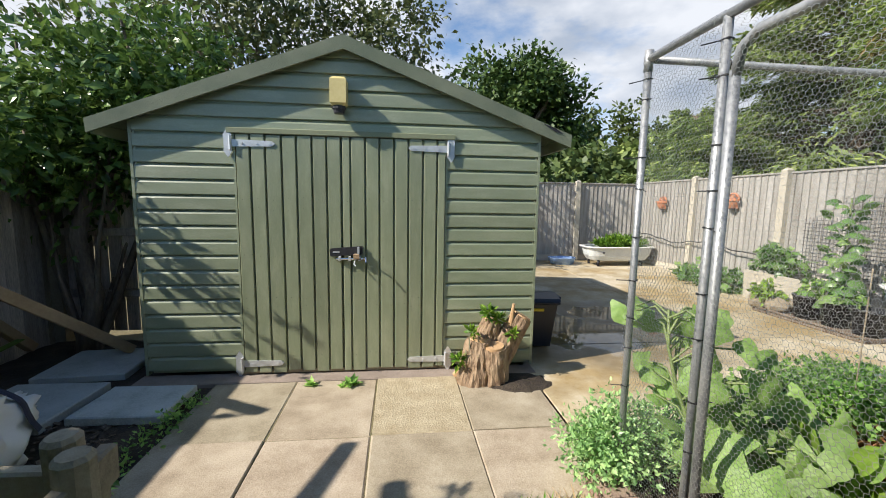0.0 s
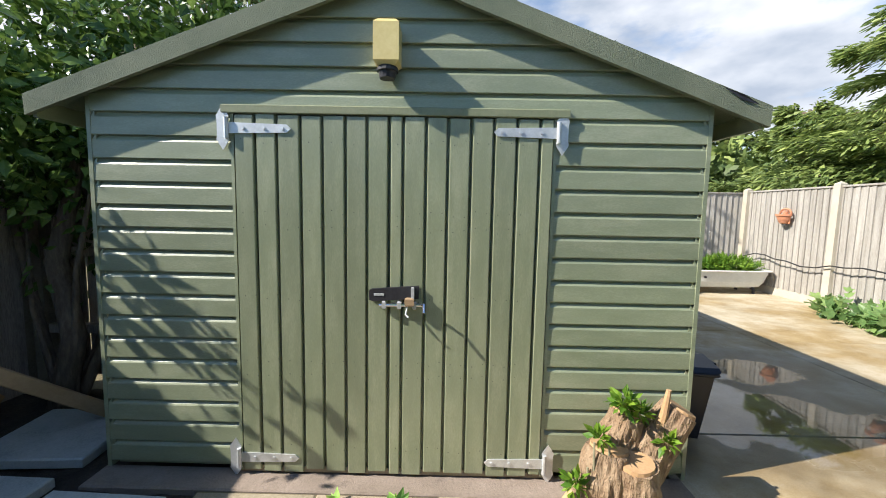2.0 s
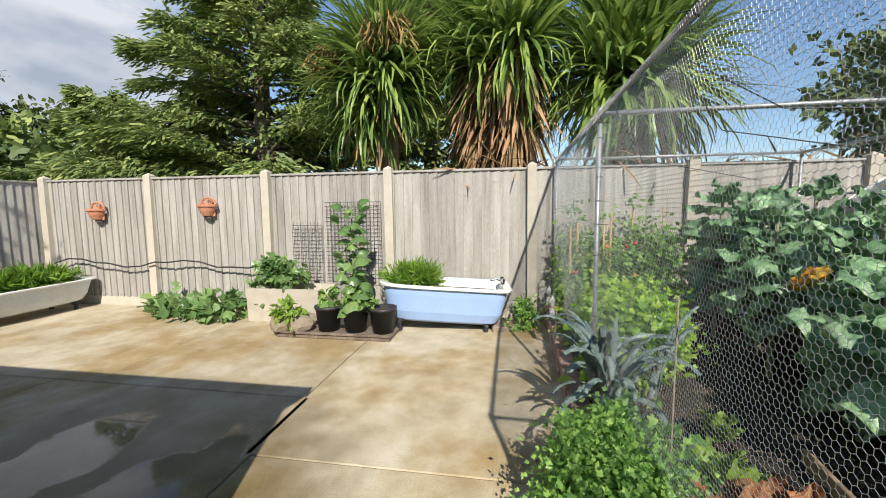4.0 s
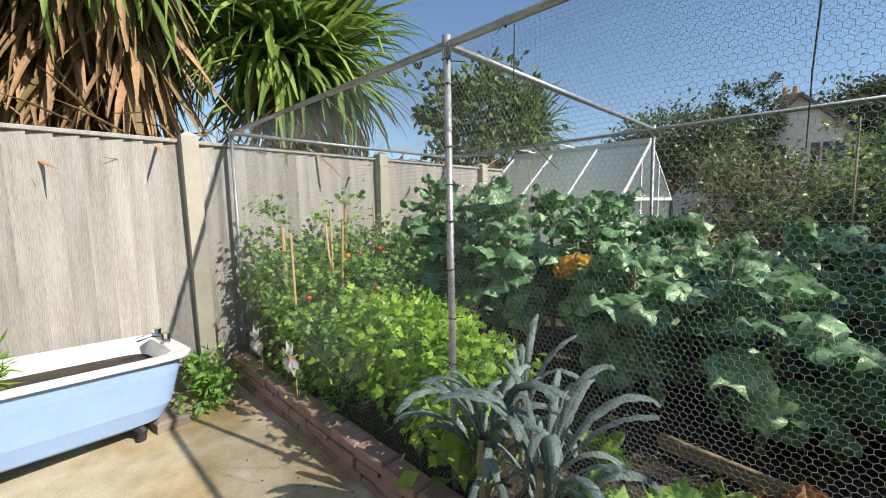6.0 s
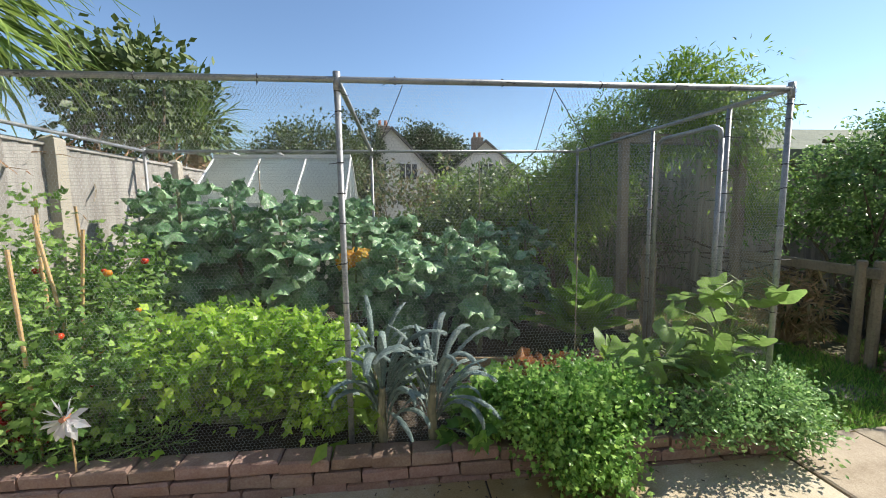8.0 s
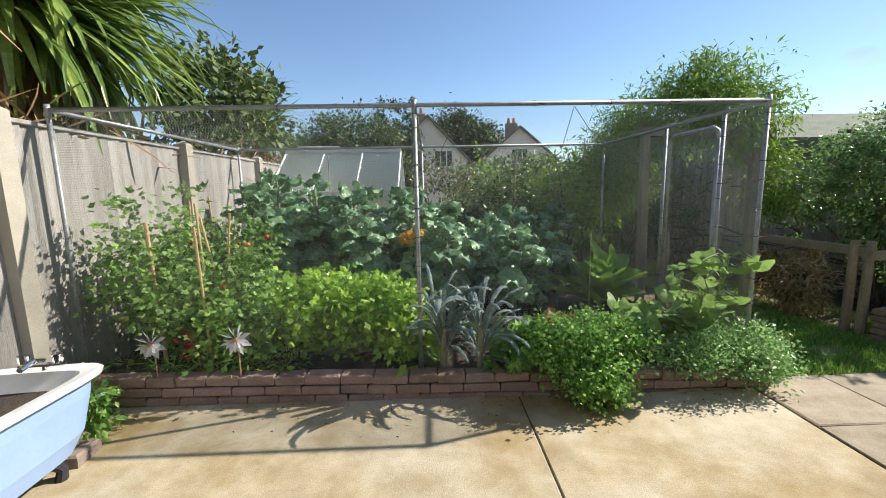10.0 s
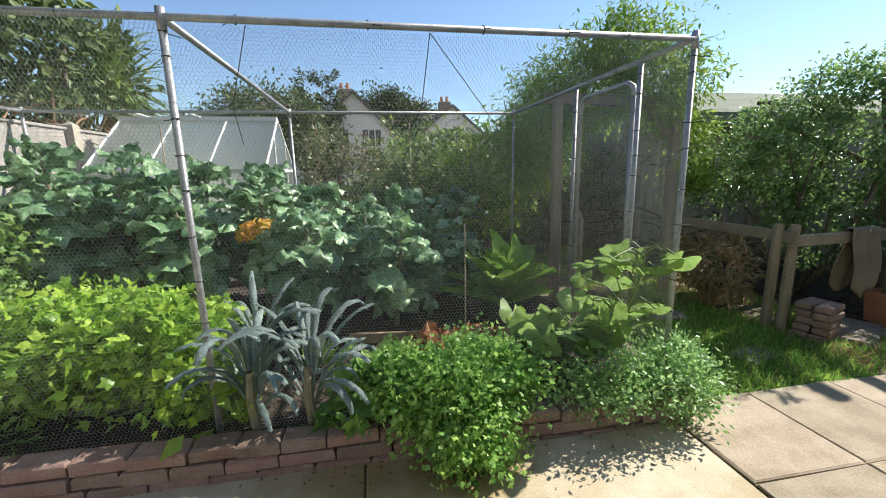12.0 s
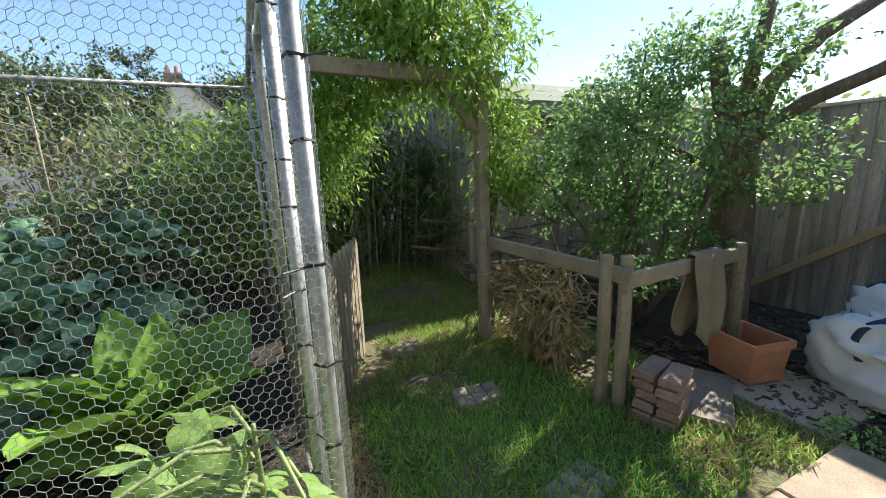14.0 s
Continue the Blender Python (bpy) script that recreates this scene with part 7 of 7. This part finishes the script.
# weeds at the shed and slab edges
for k, (x, y, s, n) in enumerate(((-0.62, 2.97, 0.07, 22), (-0.33, 2.95, 0.09, 34), (-0.4, 2.93, 0.05, 16))):
    rng = np.random.default_rng(300 + k)
    root = thing("weed", x, y, 0, "small green weed in the joint before the shed", "weed", "joint weeds")
    az = rng.uniform(0, 6.28, n)
    part("leaves", leaves("leaves", LEAF, np.zeros((n, 3)), sph(az, rng.uniform(0.1, 0.9, n)), np.array((0, 0, 1.0)) + rng.normal(size=(n, 3)) * 0.3, s * rng.uniform(0.6, 1.1, n), M["parsley"]), None, root)
bush("edge_weeds", [(-1.37, 2.2, 0.02, 0.07, 0.5, 0.06), (-1.42, 1.8, 0.03, 0.1, 0.25, 0.06), (-1.35, 2.65, 0.02, 0.05, 0.3, 0.04)], 900, LEAF, 0.032, M["parsley"], "trailing green weeds along the slab edge", "weeds", 305, clump=0.05, per=8, base=(-1.38, 2.1, 0), stems=0)

# ---------------------------------------------------------------- tree stump by the shed
sm = thing("tree_stump", 0.7, 2.98, 0, "knobbly cut tree stump sprouting green shoots beside the shed", "stump")


def log(pts, radii, seed, n=34):
    """A length of trunk with deep uneven bark ridges."""
    g = Geo().tube(pts, radii, n, True)
    k = len(pts)
    out = []
    for i, (x, y, z) in enumerate(g.v):
        c = Vector(pts[i // n])
        r = Vector((x, y, z)) - c
        a = 2 * math.pi * (i % n) / n
        t = i // n / (k - 1)
        ridge = abs(math.sin(a * 6.5 + 2.2 * noise.noise(Vector((a, t * 3, seed))) + t * 1.5))
        s = 1 + 0.16 * (ridge - 0.5) * (1 - 0.3 * t) + 0.16 * noise.noise(Vector((math.cos(a) * 1.7, math.sin(a) * 1.7, t * 4 + seed * 3)))
        out.append(tuple(c + r * s))
    g.v = out
    return g


def path_of(a, b, k=9, bow=0.03):
    a, b = Vector(a), Vector(b)
    return [tuple(a.lerp(b, i / k) + Vector((0, 0, bow * math.sin(math.pi * i / k)))) for i in range(k + 1)]


for (a, b, r0, r1, sd) in (((-0.1, -0.04, -0.05), (-0.06, -0.02, 0.33), 0.15, 0.1, 1), ((0.0, 0.05, -0.05), (0.3, 0.04, 0.5), 0.13, 0.085, 2), ((-0.04, 0.06, 0.1), (0.06, 0.07, 0.46), 0.11, 0.08, 3), ((-0.12, -0.06, -0.05), (-0.24, -0.04, 0.08), 0.11, 0.05, 4), ((0.06, -0.06, -0.05), (0.04, -0.1, 0.3), 0.12, 0.09, 5)):
    kk = 16
    part("log", log(path_of(a, b, kk), [r0 + (r1 - r0) * i / kk for i in range(kk + 1)], sd), M["bark_pale"], sm)
    d = (Vector(b) - Vector(a)).normalized()
    g = Geo().tube([Vector(b) - d * 0.01, Vector(b) + d * 0.014], [r1 * 0.93, r1 * 0.88], 18)
    part("cut_face", g, M["cut_wood"], sm, "pale sawn face")
part("snag", Geo().tube([(0.17, 0.0, 0.35), (0.2, -0.01, 0.5), (0.215, -0.01, 0.62)], [0.03, 0.02, 0.012], 8), M["cut_wood"], sm)
part("snag", Geo().tube([(0.18, 0.0, 0.45), (0.24, 0.0, 0.53)], [0.02, 0.012], 7), M["cut_wood"], sm)
rng = np.random.default_rng(311)
for (x, y, z, r, n) in ((0.0, -0.02, 0.55, 0.09, 90), (0.1, 0.03, 0.48, 0.07, 60), (-0.14, -0.1, 0.42, 0.06, 40), (-0.24, -0.1, 0.2, 0.07, 46), (0.2, -0.05, 0.38, 0.05, 30)):
    D = unit(rng.normal(size=(n, 3)) + np.array((0, 0, 0.5)))
    P = np.array((x, y, z)) + D * r * rng.random((n, 1)) * 0.6
    part("shoot_mass", leaves("shoot_mass", LEAF, P, D, rng.normal(size=(n, 3)) + np.array((0, 0, 1.0)), 0.055 * rng.uniform(0.6, 1.3, n), M["pond_weed"]), None, sm, "fresh green shoots", kind="stuff")
for x, z in ((-0.15, 0.4), (-0.12, 0.35), (-0.1, 0.42), (-0.17, 0.28)):
    part("sucker", Geo().tube([(x, -0.1, 0.05), (x + rng.uniform(-0.02, 0.02), -0.1, z)], [0.007, 0.005], 6), M["stem_pale"], sm)

sm.scale = (0.95, 0.9, 0.97)
# a thin spill of dark earth and bark round the stump
g = sheet("stump_earth", 0.62, 2.72, 1.2, 3.02, 0.0, 0.03, 0.0, 6.0, M["soil"])
g.v = [(x, y, 0.004 + max(-0.03, 0.035 - 0.6 * ((x - 0.93) ** 2 / 1.1 + (y - 2.9) ** 2 * 2.2) + 0.02 * noise.noise(Vector((x * 14, y * 14, 1.0))))) for x, y, z in g.v]
solid("earth_spill", g, M["soil"], "small spill of dark earth and bark at the foot of the stump", "soil", "stuff", True)

# ---------------------------------------------------------------- stuff on the ground
rng = np.random.default_rng(321)
n = 80000
P = np.stack([rng.uniform(-1.3, 1.0, n), rng.uniform(-3.2, 1.68, n), np.zeros(n)], 1)
dens = np.array([noise.noise(Vector((a * 1.3, b * 1.3, 2.0))) + 0.5 * noise.noise(Vector((a * 4, b * 4, 5.0))) for a, b, _ in P])
lush = (P[:, 0] > -0.55) & (P[:, 1] > 0.2)
keep = dens + 0.8 * lush > -0.2
P, dens, lush = P[keep], dens[keep], lush[keep]
P[:, 2] = -0.015 + 0.02 * dens
D = rng.normal(size=(len(P), 3)) * 0.55 + np.array((0, 0, 1.0))
S = rng.uniform(0.03, 0.075, len(P))
dry = (rng.random(len(P)) < np.where(P[:, 0] > 0.72, 0.75, np.where(lush, 0.05, 0.4)))
root = thing("lawn_grass", 0, 0, 0, "short green lawn grass with dry straw patches", "grass", kind="stuff")
part("green_blades", leaves("green_blades", ([(-0.07, 0, 0), (0.07, 0, 0), (0.03, 0.6, 0.05), (0, 1, 0.15)], [(0, 1, 2, 3)]), P[~dry], D[~dry], rng.normal(size=(int((~dry).sum()), 3)), S[~dry], M["grass"]), None, root, kind="stuff")
part("dry_blades", leaves("dry_blades", ([(-0.05, 0, 0), (0.05, 0, 0), (0.02, 0.6, 0.05), (0, 1, 0.15)], [(0, 1, 2, 3)]), P[dry], D[dry] * np.array((2.0, 2.0, 0.6)), rng.normal(size=(int(dry.sum()), 3)), S[dry] * 1.3, M["dry_grass"]), None, root, kind="stuff")
CHIP = ([(-0.5, 0, -0.12), (0.5, 0, -0.12), (0.4, 1, -0.1), (-0.35, 1, -0.1), (-0.45, 0.05, 0.12), (0.45, 0.05, 0.1), (0.35, 0.95, 0.12), (-0.3, 0.9, 0.1)],
        [(3, 2, 1, 0), (4, 5, 6, 7), (0, 1, 5, 4), (1, 2, 6, 5), (2, 3, 7, 6), (3, 0, 4, 7)])
for nm, x0, x1, y0, y1, z, cnt, lb in (("bark_chips", -3.1, -1.38, 0.4, 2.6, -0.02, 2600, "loose bark chips on the dark soil"), ("soil_crumbs", 1.1, 5.6, 0.4, 1.66, 0.17, 2600, "dry chips and crumbs on the bed soil"),
                                       ("leaf_litter", 1.2, 5.7, 1.8, 2.3, 0.003, 110, "crumbs of soil and dead leaf on the concrete")):
    P = np.stack([rng.uniform(x0, x1, cnt), rng.uniform(y0, y1, cnt), np.full(cnt, z) + rng.uniform(0, 0.015, cnt)], 1)
    if nm == "leaf_litter":
        P[:, 1] = 1.8 + rng.exponential(0.12, cnt)
        P[:, 2] = 0.004
    S = rng.uniform(0.004, 0.014 if nm == "soil_crumbs" else 0.009 if nm == "leaf_litter" else 0.028, cnt)
    root = thing(nm, 0, 0, 0, lb, "litter", kind="stuff")
    part("pieces", leaves("pieces", CHIP, P, np.stack([rng.normal(size=cnt), rng.normal(size=cnt), rng.normal(size=cnt) * 0.15], 1), np.array((0, 0, 1.0)) + rng.normal(size=(cnt, 3)) * 0.25, np.stack([S, S * 2.2, S], 1), M["mulch"]), None, root, kind="stuff")
